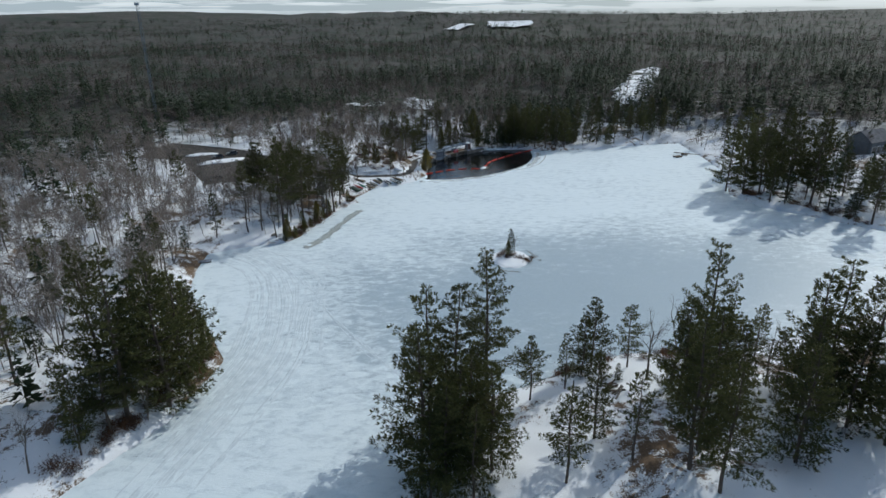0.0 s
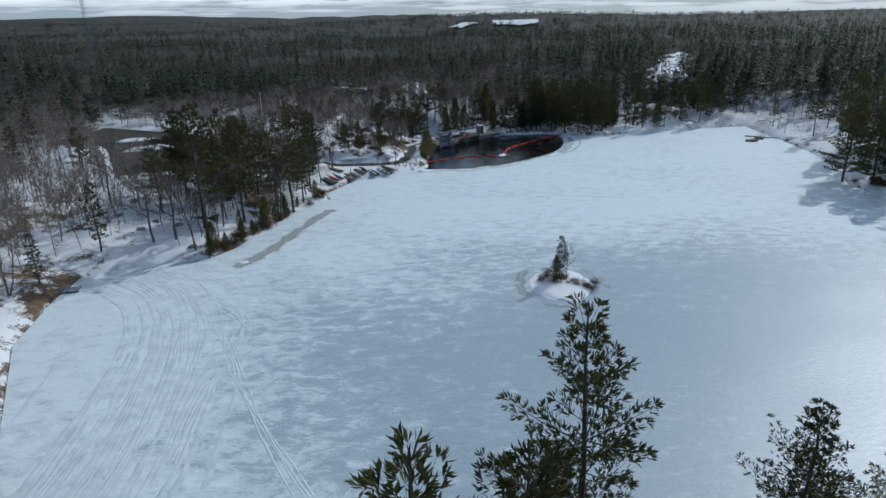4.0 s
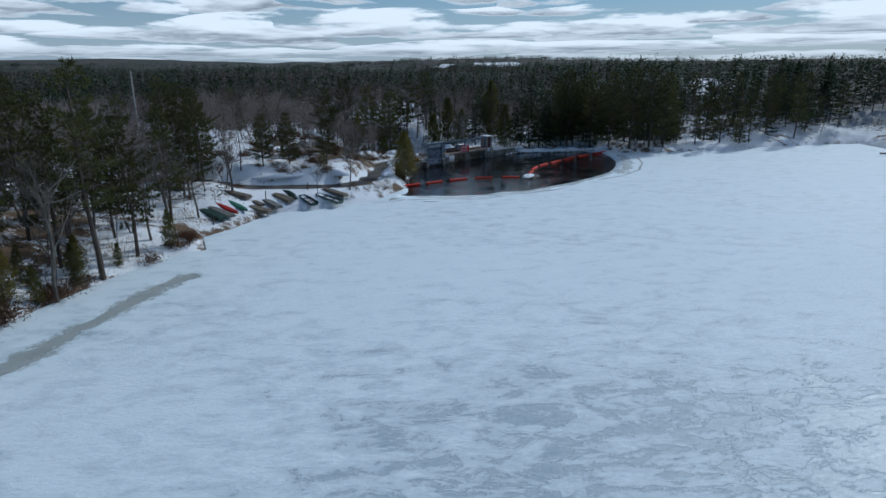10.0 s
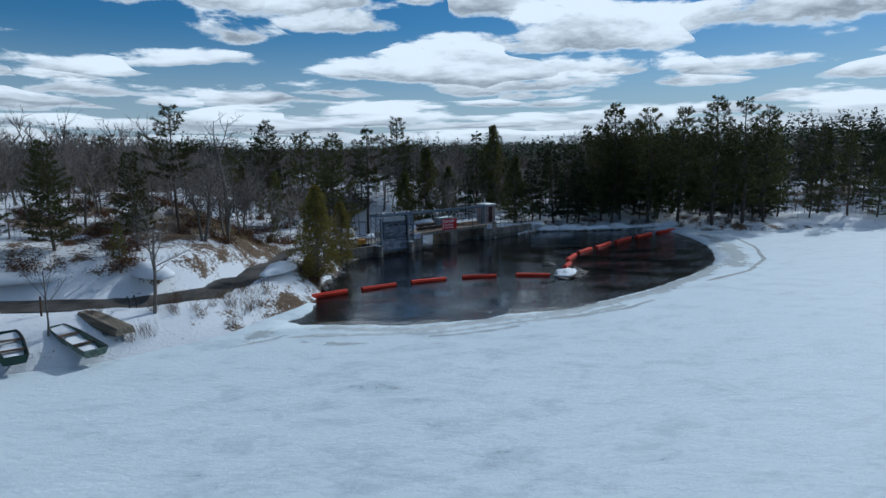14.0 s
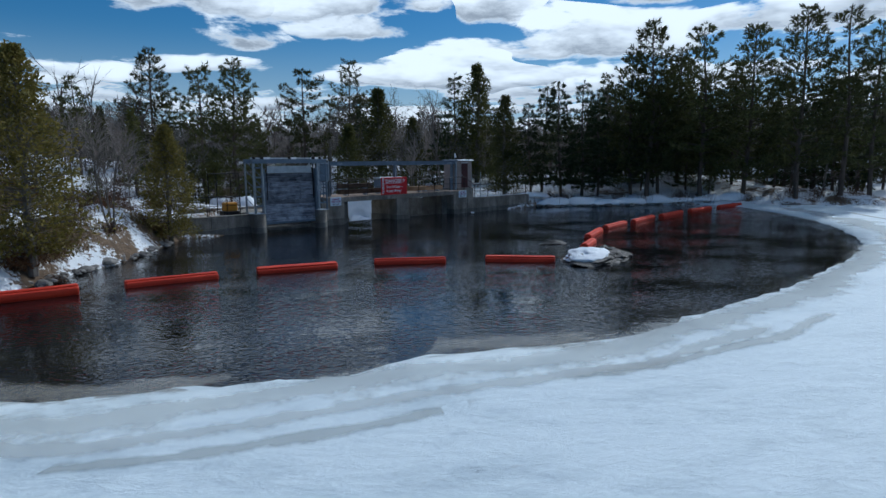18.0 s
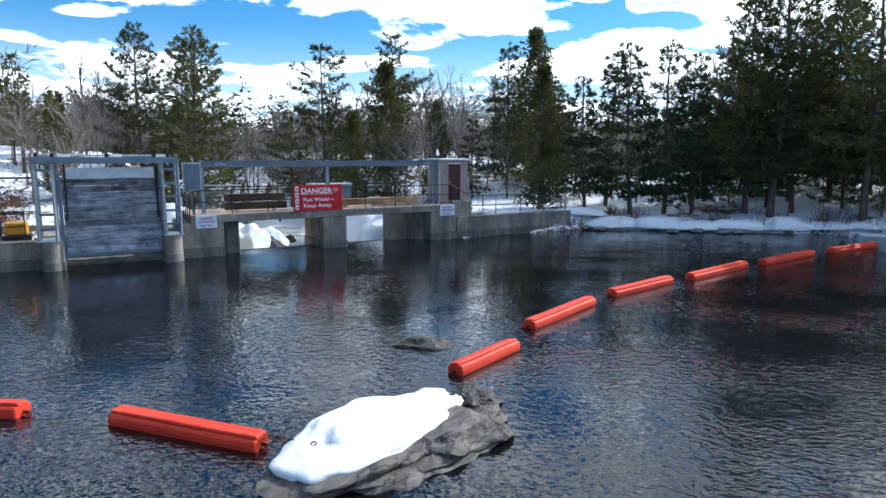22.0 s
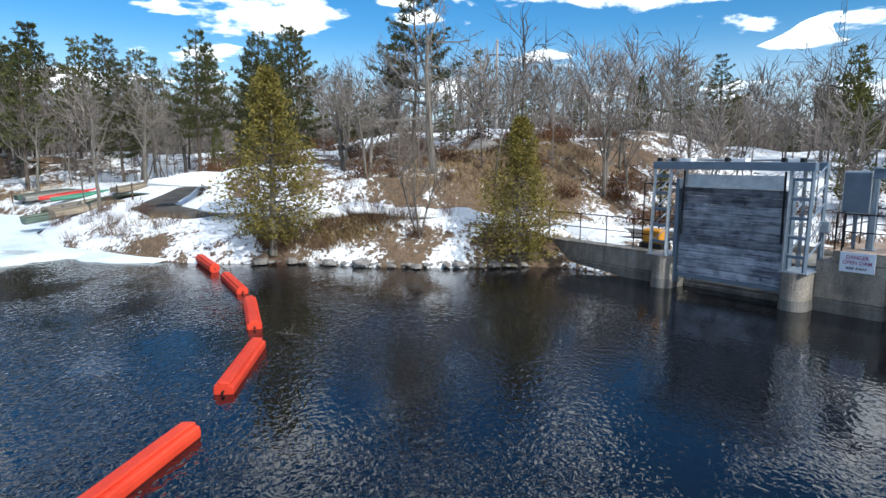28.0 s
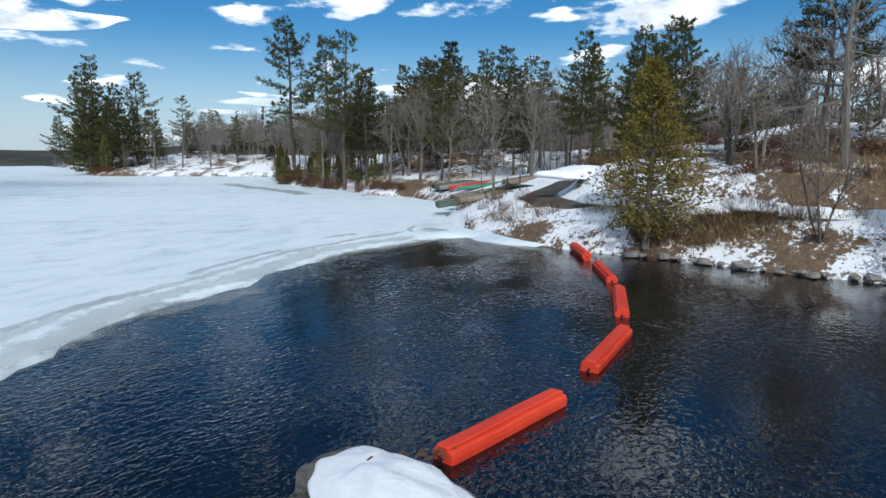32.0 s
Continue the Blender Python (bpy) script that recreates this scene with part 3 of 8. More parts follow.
    far = add("ShaderNodeMapRange", inputs={0: rn.outputs[0], 1: 218.0, 2: 300.0})
    fr = add("ShaderNodeMapRange", inputs={0: f1.outputs["Fac"], 1: 0.4, 2: 0.62})
    fc = add("ShaderNodeMix", data_type="RGBA", inputs={0: fr.outputs[0], 6: (0.075, 0.064, 0.056, 1), 7: (0.03, 0.04, 0.024, 1)})
    fv = add("ShaderNodeMapRange", inputs={0: f2.outputs["Fac"], 1: 0.3, 2: 0.7, 3: 0.45, 4: 1.5})
    fs = add("ShaderNodeVectorMath", operation="SCALE", inputs={0: fc.outputs[2], "Scale": fv.outputs[0]})
    allc = add("ShaderNodeMix", data_type="RGBA", inputs={0: far.outputs[0], 6: col.outputs[2], 7: fs.outputs[0]})
    links.new(allc.outputs[2], bsdf.inputs["Base Color"])
    bs = add("ShaderNodeMath", operation="MULTIPLY_ADD", inputs={0: midn.outputs["Fac"], 1: 2.0, 2: fine.outputs["Fac"]})
    bp = add("ShaderNodeBump", inputs={"Height": bs.outputs[0], "Strength": 0.5, "Distance": 0.12})
    links.new(bp.outputs[0], bsdf.inputs["Normal"])
    return m


def ice_material():
    """Wind-packed snow on lake ice: smooth snow by the shores, flaked crust and grey bare ice in the open, cloud shade
    painted in the south-east.
    """
    m, bsdf, add, links = material("snow_covered_lake_ice", 0.6, 0.0, 0.5)
    tc = add("ShaderNodeTexCoord")
    P = tc.outputs["Object"]
    warp = add("ShaderNodeMapping", inputs={"Vector": P, "Rotation": (0, 0, 0.45), "Scale": (1.0, 1.9, 1.0)})
    a = add("ShaderNodeTexNoise", inputs={"Vector": warp.outputs[0], "Scale": 0.03, "Detail": 3.0, "Roughness": 0.55})
    b = add("ShaderNodeTexNoise", inputs={"Vector": warp.outputs[0], "Scale": 0.33, "Detail": 10.0, "Roughness": 0.7, "Distortion": 0.5})
    c = add("ShaderNodeTexNoise", inputs={"Vector": warp.outputs[0], "Scale": 1.5, "Detail": 8.0, "Roughness": 0.68, "Distortion": 0.4})
    d = add("ShaderNodeTexNoise", inputs={"Vector": P, "Scale": 9.0, "Detail": 4.0, "Roughness": 0.7})
    # barer and darker to the south-east, a cloud's shadow painted in; deep snow by the west shore and round the pool
    gm = add("ShaderNodeMapping", inputs={"Vector": P, "Scale": (0.6, 1.0, 1.0)})
    gd = add("ShaderNodeVectorMath", operation="DISTANCE", inputs={0: gm.outputs[0], 1: (23.0, -72.0, 0.0)})
    gf = add("ShaderNodeMapRange", interpolation_type="SMOOTHSTEP", inputs={0: gd.outputs["Value"], 1: 6.0, 2: 64.0, 3: -0.34, 4: 0.14})
    lowf = add("ShaderNodeMath", operation="MULTIPLY_ADD", inputs={0: a.outputs["Fac"], 1: 0.45, 2: gf.outputs[0]})
    s1 = add("ShaderNodeMath", operation="MULTIPLY_ADD", inputs={0: b.outputs["Fac"], 1: 1.05, 2: lowf.outputs[0]})
    s2 = add("ShaderNodeMath", operation="MULTIPLY_ADD", inputs={0: c.outputs["Fac"], 1: 0.22, 2: s1.outputs[0]})
    soft = add("ShaderNodeMapRange", interpolation_type="SMOOTHSTEP", inputs={0: s2.outputs[0], 1: 0.58, 2: 1.16})
    crisp = add("ShaderNodeMapRange", interpolation_type="SMOOTHSTEP", inputs={0: s2.outputs[0], 1: 0.77, 2: 0.81})
    f = add("ShaderNodeMath", operation="MULTIPLY_ADD", inputs={0: crisp.outputs[0], 1: 0.2, 2: soft.outputs[0]})
    f.use_clamp = True
    # dark flecks where the crust has broken
    fl = add("ShaderNodeMapRange", interpolation_type="SMOOTHSTEP", inputs={0: c.outputs["Fac"], 1: 0.62, 2: 0.68, 3: 1.0, 4: 0.86})
    # grey ice, its tones deepened to hold the painted cloud shadow as well
    ice = add("ShaderNodeMix", data_type="RGBA", inputs={0: c.outputs["Fac"], 6: (0.26, 0.33, 0.385, 1), 7: (0.42, 0.505, 0.56, 1)})
    sn = add("ShaderNodeMix", data_type="RGBA", inputs={0: b.outputs["Fac"], 6: (0.61, 0.695, 0.735, 1), 7: (0.78, 0.845, 0.87, 1)})
    col = add("ShaderNodeMix", data_type="RGBA", inputs={0: f.outputs[0], 6: ice.outputs[2], 7: sn.outputs[2]})
    dv = add("ShaderNodeMapRange", inputs={0: d.outputs["Fac"], 1: 0.3, 2: 0.7, 3: 0.96, 4: 1.03})
    sc = add("ShaderNodeMath", operation="MULTIPLY", inputs={0: fl.outputs[0], 1: dv.outputs[0]})
    cs = add("ShaderNodeVectorMath", operation="SCALE", inputs={0: col.outputs[2], "Scale": sc.outputs[0]})
    links.new(cs.outputs[0], bsdf.inputs["Base Color"])
    rg = add("ShaderNodeMapRange", inputs={0: f.outputs[0], 3: 0.36, 4: 0.75})
    links.new(rg.outputs[0], bsdf.inputs["Roughness"])
    hs = add("ShaderNodeMath", operation="MULTIPLY_ADD", inputs={0: crisp.outputs[0], 1: 0.35, 2: c.outputs["Fac"]})
    hs2 = add("ShaderNodeMath", operation="MULTIPLY_ADD", inputs={0: d.outputs["Fac"], 1: 0.07, 2: hs.outputs[0]})
    bp = add("ShaderNodeBump", inputs={"Height": hs2.outputs[0], "Strength": 0.6, "Distance": 0.09})
    links.new(bp.outputs[0], bsdf.inputs["Normal"])
    return m


def water_material():
    m, bsdf, add, links = material("dark_river_water", 0.02, 0.0, 0.88)
    bsdf.inputs["Base Color"].default_value = (0.006, 0.0065, 0.008, 1)
    bsdf.inputs["IOR"].default_value = 1.34
    tc = add("ShaderNodeTexCoord")
    P = add("ShaderNodeMapping", inputs={"Vector": tc.outputs["Object"], "Rotation": (0, 0, 0.67), "Scale": (1.0, 1.5, 1.0)})
    a = add("ShaderNodeTexNoise", inputs={"Vector": P.outputs[0], "Scale": 4.8, "Detail": 1.0, "Roughness": 0.5, "Distortion": 0.8})
    b = add("ShaderNodeTexNoise", inputs={"Vector": P.outputs[0], "Scale": 0.22, "Detail": 2.0})
    amp = add("ShaderNodeMapRange", inputs={0: b.outputs["Fac"], 1: 0.38, 2: 0.62, 3: 0.28, 4: 1.0})
    a3 = add("ShaderNodeTexNoise", inputs={"Vector": P.outputs[0], "Scale": 9.0, "Detail": 0.0, "Roughness": 0.5})
    ah = add("ShaderNodeMath", operation="MULTIPLY_ADD", inputs={0: a3.outputs["Fac"], 1: 0.22, 2: a.outputs["Fac"]})
    wd = add("ShaderNodeVectorMath", operation="DISTANCE", inputs={0: tc.outputs["Object"], 1: (11.0, 62.0, 0.0)})
    wf = add("ShaderNodeMapRange", interpolation_type="SMOOTHSTEP", inputs={0: wd.outputs["Value"], 1: 9.0, 2: 26.0, 3: 0.55, 4: 1.35})
    am = add("ShaderNodeMath", operation="MULTIPLY", inputs={0: amp.outputs[0], 1: wf.outputs[0]})
    h = add("ShaderNodeMath", operation="MULTIPLY", inputs={0: ah.outputs[0], 1: am.outputs[0]})
    bp = add("ShaderNodeBump", inputs={"Height": h.outputs[0], "Strength": 0.7, "Distance": 0.031})
    links.new(bp.outputs[0], bsdf.inputs["Normal"])
    return m


M_GROUND, M_ICE, M_WATER = ground_material(), ice_material(), water_material()
M_ASPHALT = grainy("worn_asphalt", (0.04, 0.037, 0.034), (0.1, 0.09, 0.08), 0.5, 20.0, 0.95, bump=0.2, vary=0.1, spec=0.1)

gx, gy = axis(-96, 130, 1.35, 330, 62), axis(-140, 100, 1.35, 330, 62)
ground = new("ground", grid_mesh("ground", gx, gy, height, M_GROUND))
tagged(ground, "snow-covered wooded ground with patches of brown leaf litter", "ground", kind="structure")


def roughened(poly, step, amp, seed):
    """A closed outline cut into short pieces and made uneven."""
    out = []
    for (x0, y0), (x1, y1) in zip(poly, poly[1:] + poly[:1]):
        n = max(1, int(math.hypot(x1 - x0, y1 - y0) / step))
        for k in range(n):
            x, y = x0 + (x1 - x0) * k / n, y0 + (y1 - y0) * k / n
            out.append((x + amp * (nz(x, y, 0.9, seed) + 0.5 * nz(x, y, 2.3, seed + 4)), y + amp * (nz(x, y, 0.9, seed + 9) + 0.5 * nz(x, y, 2.3, seed + 13))))
    return out


def sheet(name, outer, hole, spacing, zf, mat, skirt=0.0):
    """A flat sheet within an outline, with an optional hole whose rim hangs down by skirt."""
    from mathutils.geometry import delaunay_2d_cdt
    O_, H_ = np.array(outer), np.array(hole) if hole else None
    x0, y0, x1, y1 = O_[:, 0].min(), O_[:, 1].min(), O_[:, 0].max(), O_[:, 1].max()
    X, Y = np.meshgrid(np.arange(x0, x1, spacing), np.arange(y0, y1, spacing))
    keep = poly_distance(outer, X, Y) < -0.4 * spacing
    if hole:
        keep &= poly_distance(hole, X, Y) > 0.4 * spacing
    pts = [Vector(p) for p in outer] + ([Vector(p) for p in hole] if hole else []) + [Vector((x, y)) for x, y in zip(X[keep], Y[keep])]
    no, nh = len(outer), len(hole) if hole else 0
    edges = [(i, (i + 1) % no) for i in range(no)] + [(no + i, no + (i + 1) % nh) for i in range(nh)]
    vs, es, fs, *_ = delaunay_2d_cdt(pts, edges, [], 0, 1e-5)
    V = np.array([v[:] for v in vs])
    C = np.array([V[list(f)].mean(0) for f in fs])
    ok = poly_distance(outer, C[:, 0], C[:, 1]) < 0
    if hole:
        ok &= poly_distance(hole, C[:, 0], C[:, 1]) > 0
    faces = [tuple(f) for f, k in zip(fs, ok) if k]
    Z = zf(V[:, 0], V[:, 1])
    verts = [(x, y, z) for (x, y), z in zip(V, Z)]
    if skirt and hole:
        count = {}
        for f in faces:
            for a, b in zip(f, f[1:] + f[:1]):
                count[(a, b)] = 1
        near_hole = poly_distance(hole, V[:, 0], V[:, 1]) < 0.01
        rim = [(a, b) for a, b in count if (b, a) not in count and near_hole[a] and near_hole[b]]
        low = {}
        for a, b in rim:
            for k in (a, b):
                if k not in low:
                    low[k] = len(verts)
                    verts.append((verts[k][0], verts[k][1], verts[k][2] - skirt))
            faces.append((b, a, low[a], low[b]))
    me = py_mesh(name, verts, faces, [mat])
    me.polygons.foreach_set("use_smooth", [True] * len(me.polygons))
    return me


def ice_height(X, Y):
    d = -poly_distance(LAKE, X, Y)
    p = poly_distance(POOL, X, Y)
    return 0.05 + 0.03 * waves(X, Y, 21, 14) + 0.015 * waves(X, Y, 22, 3) + 0.05 * np.exp(-np.maximum(d, 0) / 3.0) - 0.07 * np.exp(-np.maximum(p, 0) / 0.7)


ice = new("lake_ice", sheet("lake_ice", LAKE, roughened(POOL, 0.45, 0.28, 2.0), 2.2, ice_height, M_ICE, 0.1))
tagged(ice, "frozen lake: wind-packed snow, grey ice patches, painted cloud shade", "lake ice", kind="structure")
_dl, _dr = DAM @ Vector((-21, 1.1, 0)), DAM @ Vector((18, 1.1, 0))
water = new("water", sheet("water", [(-14, 22), (54, 22), (54, 80), (_dr.x, _dr.y), (_dl.x, _dl.y), (-14, 48)], None, 8.0, lambda X, Y: -0.045 + 0 * X, M_WATER))
tagged(water, "dark open river water with fine ripples above the dam", "water", kind="structure")


# ---- trees ----
class Build:
    def __init__(self):
        self.v, self.f, self.m = [], [], []
        self.slot = 0

    def tube(self, pts, radii, n=5):
        base = len(self.v)
        for k, (p, r) in enumerate(zip(pts, radii)):
            d = (Vector(pts[min(k + 1, len(pts) - 1)]) - Vector(pts[max(k - 1, 0)])).normalized()
            u = d.orthogonal().normalized()
            w = d.cross(u)
            for i in range(n):
                a = 2 * math.pi * i / n
                self.v.append(Vector(p) + (u * math.cos(a) + w * math.sin(a)) * r)
        for k in range(len(pts) - 1):
            for i in range(n):
                j = (i + 1) % n
                self.f.append((base + k * n + i, base + k * n + j, base + (k + 1) * n + j, base + (k + 1) * n + i))
                self.m.append(self.slot)

    def blade(self, p, d, side, length, width):
        b = len(self.v)
        self.v += [p, p + d * length * 0.62 + side * width * 0.62, p + d * length - side * width * 0.3]
        self.f.append((b, b + 1, b + 2))
        self.m.append(0)

    def tri(self, a, b, c):
        n = len(self.v)
        self.v += [a, b, c]
        self.f.append((n, n + 1, n + 2))
        self.m.append(0)

    def mesh(self, name, *mats):
        return py_mesh(name, self.v, self.f, mats, self.m)


def rnd_dir(r, up=0.0):
    a, z = r.uniform(0, 2 * math.pi), r.uniform(-1, 1)
    s = math.sqrt(1 - z * z)
    return Vector((s * math.cos(a), s * math.sin(a), z + up)).normalized()


def pine_meshes(seed, h=15.0, low=0.3, spread=0.26, dense=1.0, droop=0.0, uneven=0.3, step=0.55, tuft=0.46, width=0.17, fan=4, tip=0.05, gap=0.05):
    """A pine: trunk, whorls of limbs that carry flat sprays of side twigs, brushes of needles along them."""
    r = random.Random(seed)
    T, C = Build(), Build()
    up = Vector((0, 0, 1))
    lean = Vector((r.uniform(-0.03, 0.03), r.uniform(-0.03, 0.03), 0))

    def at(z):
        return Vector((lean.x * z + 0.12 * math.sin(z * 0.5 + seed), lean.y * z + 0.1 * math.cos(z * 0.4 + seed), z))

    def brush(b, td, n=fan):
        for _ in range(n):
            dd = (td * 0.9 + rnd_dir(r) * 0.7 + up * 0.22).normalized()
            C.blade(b, dd, dd.cross(rnd_dir(r)).normalized(), tuft * r.uniform(0.7, 1.2), width * r.uniform(0.7, 1.2))

    T.tube([at(h * k / 8) for k in range(9)], [0.0135 * h * (1 - k / 8.6) ** 0.9 + 0.012 for k in range(9)], 7)
    # a few dead stubs below the crown
    for k in range(int(low * 18)):
        a, z = r.uniform(0, 6.28), h * r.uniform(0.3 * low, low)
        T.tube([at(z), at(z) + Vector((math.cos(a), math.sin(a), 0.1)) * r.uniform(0.4, 1.3)], [0.025, 0.006], 3)
    z = h * low
    while z < h * 0.975:
        u = (z - h * low) / (h * (1 - low))
        prof = (0.62 + 0.38 * min(1.0, u * 3.5)) * (1 - u) ** 0.8 + tip
        tier = max(0.45, 1 + 0.55 * uneven * r.gauss(0, 1))
        a0 = r.uniform(0, 6.28)
        for k in range(5):
            if r.random() > dense:
                continue
            a = a0 + 1.2566 * k + r.gauss(0, 0.25)
            L = h * spread * prof * tier * min(1.6, max(0.35, 1 + 0.6 * uneven * r.gauss(0, 1)))
            d = Vector((math.cos(a), math.sin(a), 0.08 - droop + 0.7 * u ** 1.5 + r.gauss(0, 0.1))).normalized()
            side = Vector((-math.sin(a), math.cos(a), 0))
            p0 = at(z + r.uniform(-0.2, 0.2))
            curl = up * (0.16 - 0.45 * droop) * L

            def along(t):
                return p0 + d * L * t + curl * t * t
            C.slot = 1
            C.tube([along(0), along(0.5), along(1.0)], [0.011 * L + 0.01, 0.007 * L + 0.007, 0.004], 3)
            m = int(L / step) + 2
            for i in range(m):
                t = 0.22 + 0.78 * (i + r.random()) / m
                q = along(t)
                for sg in (-1, 1):
                    tl = (0.42 * L * (1 - t) + 0.3) * r.uniform(0.7, 1.2)
                    td = (d * 0.8 + side * sg * 0.75 + up * r.uniform(-0.05, 0.25)).normalized()
                    nt = max(1, round(tl / 0.45))
                    for j in range(nt):
                        brush(q + td * tl * (j + 0.6) / nt + rnd_dir(r) * 0.09, td)
            brush(along(1.0), d, fan + 2)
        z += h * gap * r.uniform(0.75, 1.2)
    brush(at(h * 0.985), up, 8)
    return T, C


def cedar_meshes(seed, h=7.0, spread=0.2, start=0.1, dense=1.0, ragged=0.0, fine=1.0):
    """A white cedar: narrow cone of flat hanging sprays close to the trunk."""
    r = random.Random(seed)
    T, C = Build(), Build()
    T.tube([Vector((0.02 * k * math.sin(seed), 0.02 * k, h * k / 6)) for k in range(7)], [0.02 * h * (1 - k / 6.4) + 0.012 for k in range(7)], 7)
    n = int(230 * dense)
    for i in range(n):
        u = (i + r.random()) / n
        z = h * (start + (0.98 - start) * u)
        R = h * spread * (1 - u) ** 0.8 * (0.55 + 0.45 * min(1, u * 5)) + 0.1
        a = r.uniform(0, 2 * math.pi)
        R *= 1 + ragged * (noise.noise(Vector((1.3 * math.cos(a), 1.3 * math.sin(a), z * 0.9 + seed))) * 1.6 - 0.1)
        rr = R * r.uniform(0.35, 1.05)
        out = Vector((math.cos(a), math.sin(a), 0))
        p = out * rr + Vector((0, 0, z))
        if r.random() < 0.35:
            C.slot = 1
            C.tube([Vector((0, 0, z - 0.15 * rr)), p], [0.02, 0.006], 3)
        for _ in range(9):
            dd = (out * r.uniform(0.2, 1.0) + rnd_dir(r) * 0.7 + Vector((0, 0, r.uniform(-0.1, 0.55)))).normalized()
            C.blade(p + rnd_dir(r) * 0.16 * (0.6 + R * 0.4), dd, dd.cross(rnd_dir(r)).normalized(), r.uniform(0.16, 0.34) * (0.8 + 0.03 * h) * fine, r.uniform(0.09, 0.17) * fine)
    return T, C


def bare_meshes(seed, h=13.0, stems=1, wide=0.5, twigs=1.0, depth=4, girth=0.0155):
    """A leafless broadleaf tree: forking limbs down to fine twigs."""
    r = random.Random(seed)
    T, C = Build(), Build()

    def grow(p, d, L, rad, lev):
        n = 4 if lev < 2 else (3 if lev == 2 else 2)
        pts, q, dd = [p], p, d
        for k in range(n):
            dd = (dd + rnd_dir(r) * (0.13 + 0.05 * lev) + Vector((0, 0, 0.06))).normalized()
            q = q + dd * L / n
            pts.append(q)
        radii = [rad * (1 - 0.62 * k / n) for k in range(n + 1)]
        if lev >= 3:
            u = dd.orthogonal().normalized() * (radii[0] * 1.6 + 0.008)
            C.tri(pts[0] - u, pts[0] + u, pts[1] + u * 0.5)
            C.tri(pts[1] - u * 0.5, pts[1] + u * 0.5, pts[2])
        else:
            C.slot = 1 if lev == 1 else 0
            (T if lev == 0 else C).tube(pts, radii, 6 if lev == 0 else (4 if lev == 1 else 3))
        if lev >= depth:
            return
        kids = (9 if depth > 3 else 7, 5, 4, 4)[lev] if lev < 4 else 3
        if lev >= 2:
            kids = max(2, int(kids * twigs))
        for k in range(kids):
            s = (0.42 if lev == 0 else 0.3) + (0.58 if lev == 0 else 0.7) * (k + r.random()) / kids
            i = min(n - 1, int(s * n))
            b = pts[i].lerp(pts[i + 1], s * n - i)
            side = rnd_dir(r, 0.15)
            nd = (dd * r.uniform(0.5, 1.0) + side * (wide + 0.45) + Vector((0, 0, 0.22))).normalized()
            grow(b, nd, L * r.uniform(0.4, 0.62) * (1.15 - 0.4 * s), radii[i] * r.uniform(0.4, 0.6) + 0.002, lev + 1)
    for s in range(stems):
        a = 2 * math.pi * s / max(1, stems) + r.random()
        lean = Vector((math.cos(a), math.sin(a), 0)) * (0.0 if stems == 1 else r.uniform(0.1, 0.28))
        grow(Vector((0, 0, -0.2)) + lean * 0.5, (Vector((0, 0, 1)) + lean + rnd_dir(r) * 0.05).normalized(), h * (0.72 if stems == 1 else r.uniform(0.5, 0.75)), (girth if depth > 3 else 0.0105) * h / math.sqrt(stems) + 0.012, 0)
    return T, C


TREE_KINDS = {}


def register(kind, T, C, tm, cm, h):
    TREE_KINDS.setdefault(kind, []).append((T.mesh(kind + "_trunk", tm), C.mesh(kind + "_crown", cm, tm), h))


for s_ in range(4):
    register("white_pine", *pine_meshes(40 + s_, 15.0, (0.3, 0.22, 0.38, 0.26)[s_], (0.23, 0.25, 0.21, 0.2)[s_], (0.85, 0.9, 0.75, 0.9)[s_], uneven=0.45, tip=0.07, width=0.105, fan=7, tuft=0.42), M_PINEBARK, M_PINE, 15.0)
for s_ in range(2):
    register("tall_pine", *pine_meshes(440 + s_, 25.0, (0.22, 0.12)[s_], (0.2, 0.18)[s_], 0.85, uneven=0.6, step=0.6, tuft=0.52, width=0.125, fan=7, tip=0.08, gap=0.045), M_PINEBARK, M_PINE, 25.0)
for s_ in range(3):
    register("flat_topped_pine", *pine_meshes(340 + s_, 15.0, (0.42, 0.5, 0.36)[s_], (0.19, 0.17, 0.2)[s_], (0.7, 0.65, 0.72)[s_], uneven=0.5, step=0.45, tip=0.2, gap=0.055, width=0.1, fan=7, tuft=0.42), M_PINEBARK, M_PINE, 15.0)
for s_ in range(2):
    register("broad_pine", *pine_meshes(270 + s_, 15.0, (0.1, 0.16)[s_], (0.28, 0.26)[s_], 0.97, uneven=0.22, step=0.5, gap=0.045, width=0.105, fan=6, tuft=0.44), M_PINEBARK, M_PINE, 15.0)
for s_ in range(3):
    register("full_pine", *pine_meshes(240 + s_, 15.0, (0.04, 0.08, 0.05)[s_], (0.25, 0.21, 0.28)[s_], 0.95, uneven=0.32, step=0.62, width=0.13, fan=5), M_PINEBARK, M_PINE, 15.0)
for s_ in range(3):
    register("hemlock", *pine_meshes(60 + s_, 11.0, (0.1, 0.18, 0.14)[s_], (0.2, 0.18, 0.22)[s_], 0.9, droop=0.3, uneven=0.4, step=0.42, tuft=0.36, width=0.11, fan=5), M_PINEBARK, M_HEMLOCK, 11.0)
for s_ in range(3):
    register("white_cedar", *cedar_meshes(80 + s_, 7.0, (0.2, 0.17, 0.25)[s_], (0.12, 0.1, 0.06)[s_]), M_BARK, M_CEDAR, 7.0)
register("dark_cedar", *cedar_meshes(87, 7.0, 0.24, 0.05, 4.2, 1.1, 0.66), M_BARK, M_CEDAR, 7.0)
register("shore_cedar", *cedar_meshes(85, 7.0, 0.31, 0.1, 5.0, 0.5, 0.62), M_BARK, M_SHORECEDAR, 7.0)
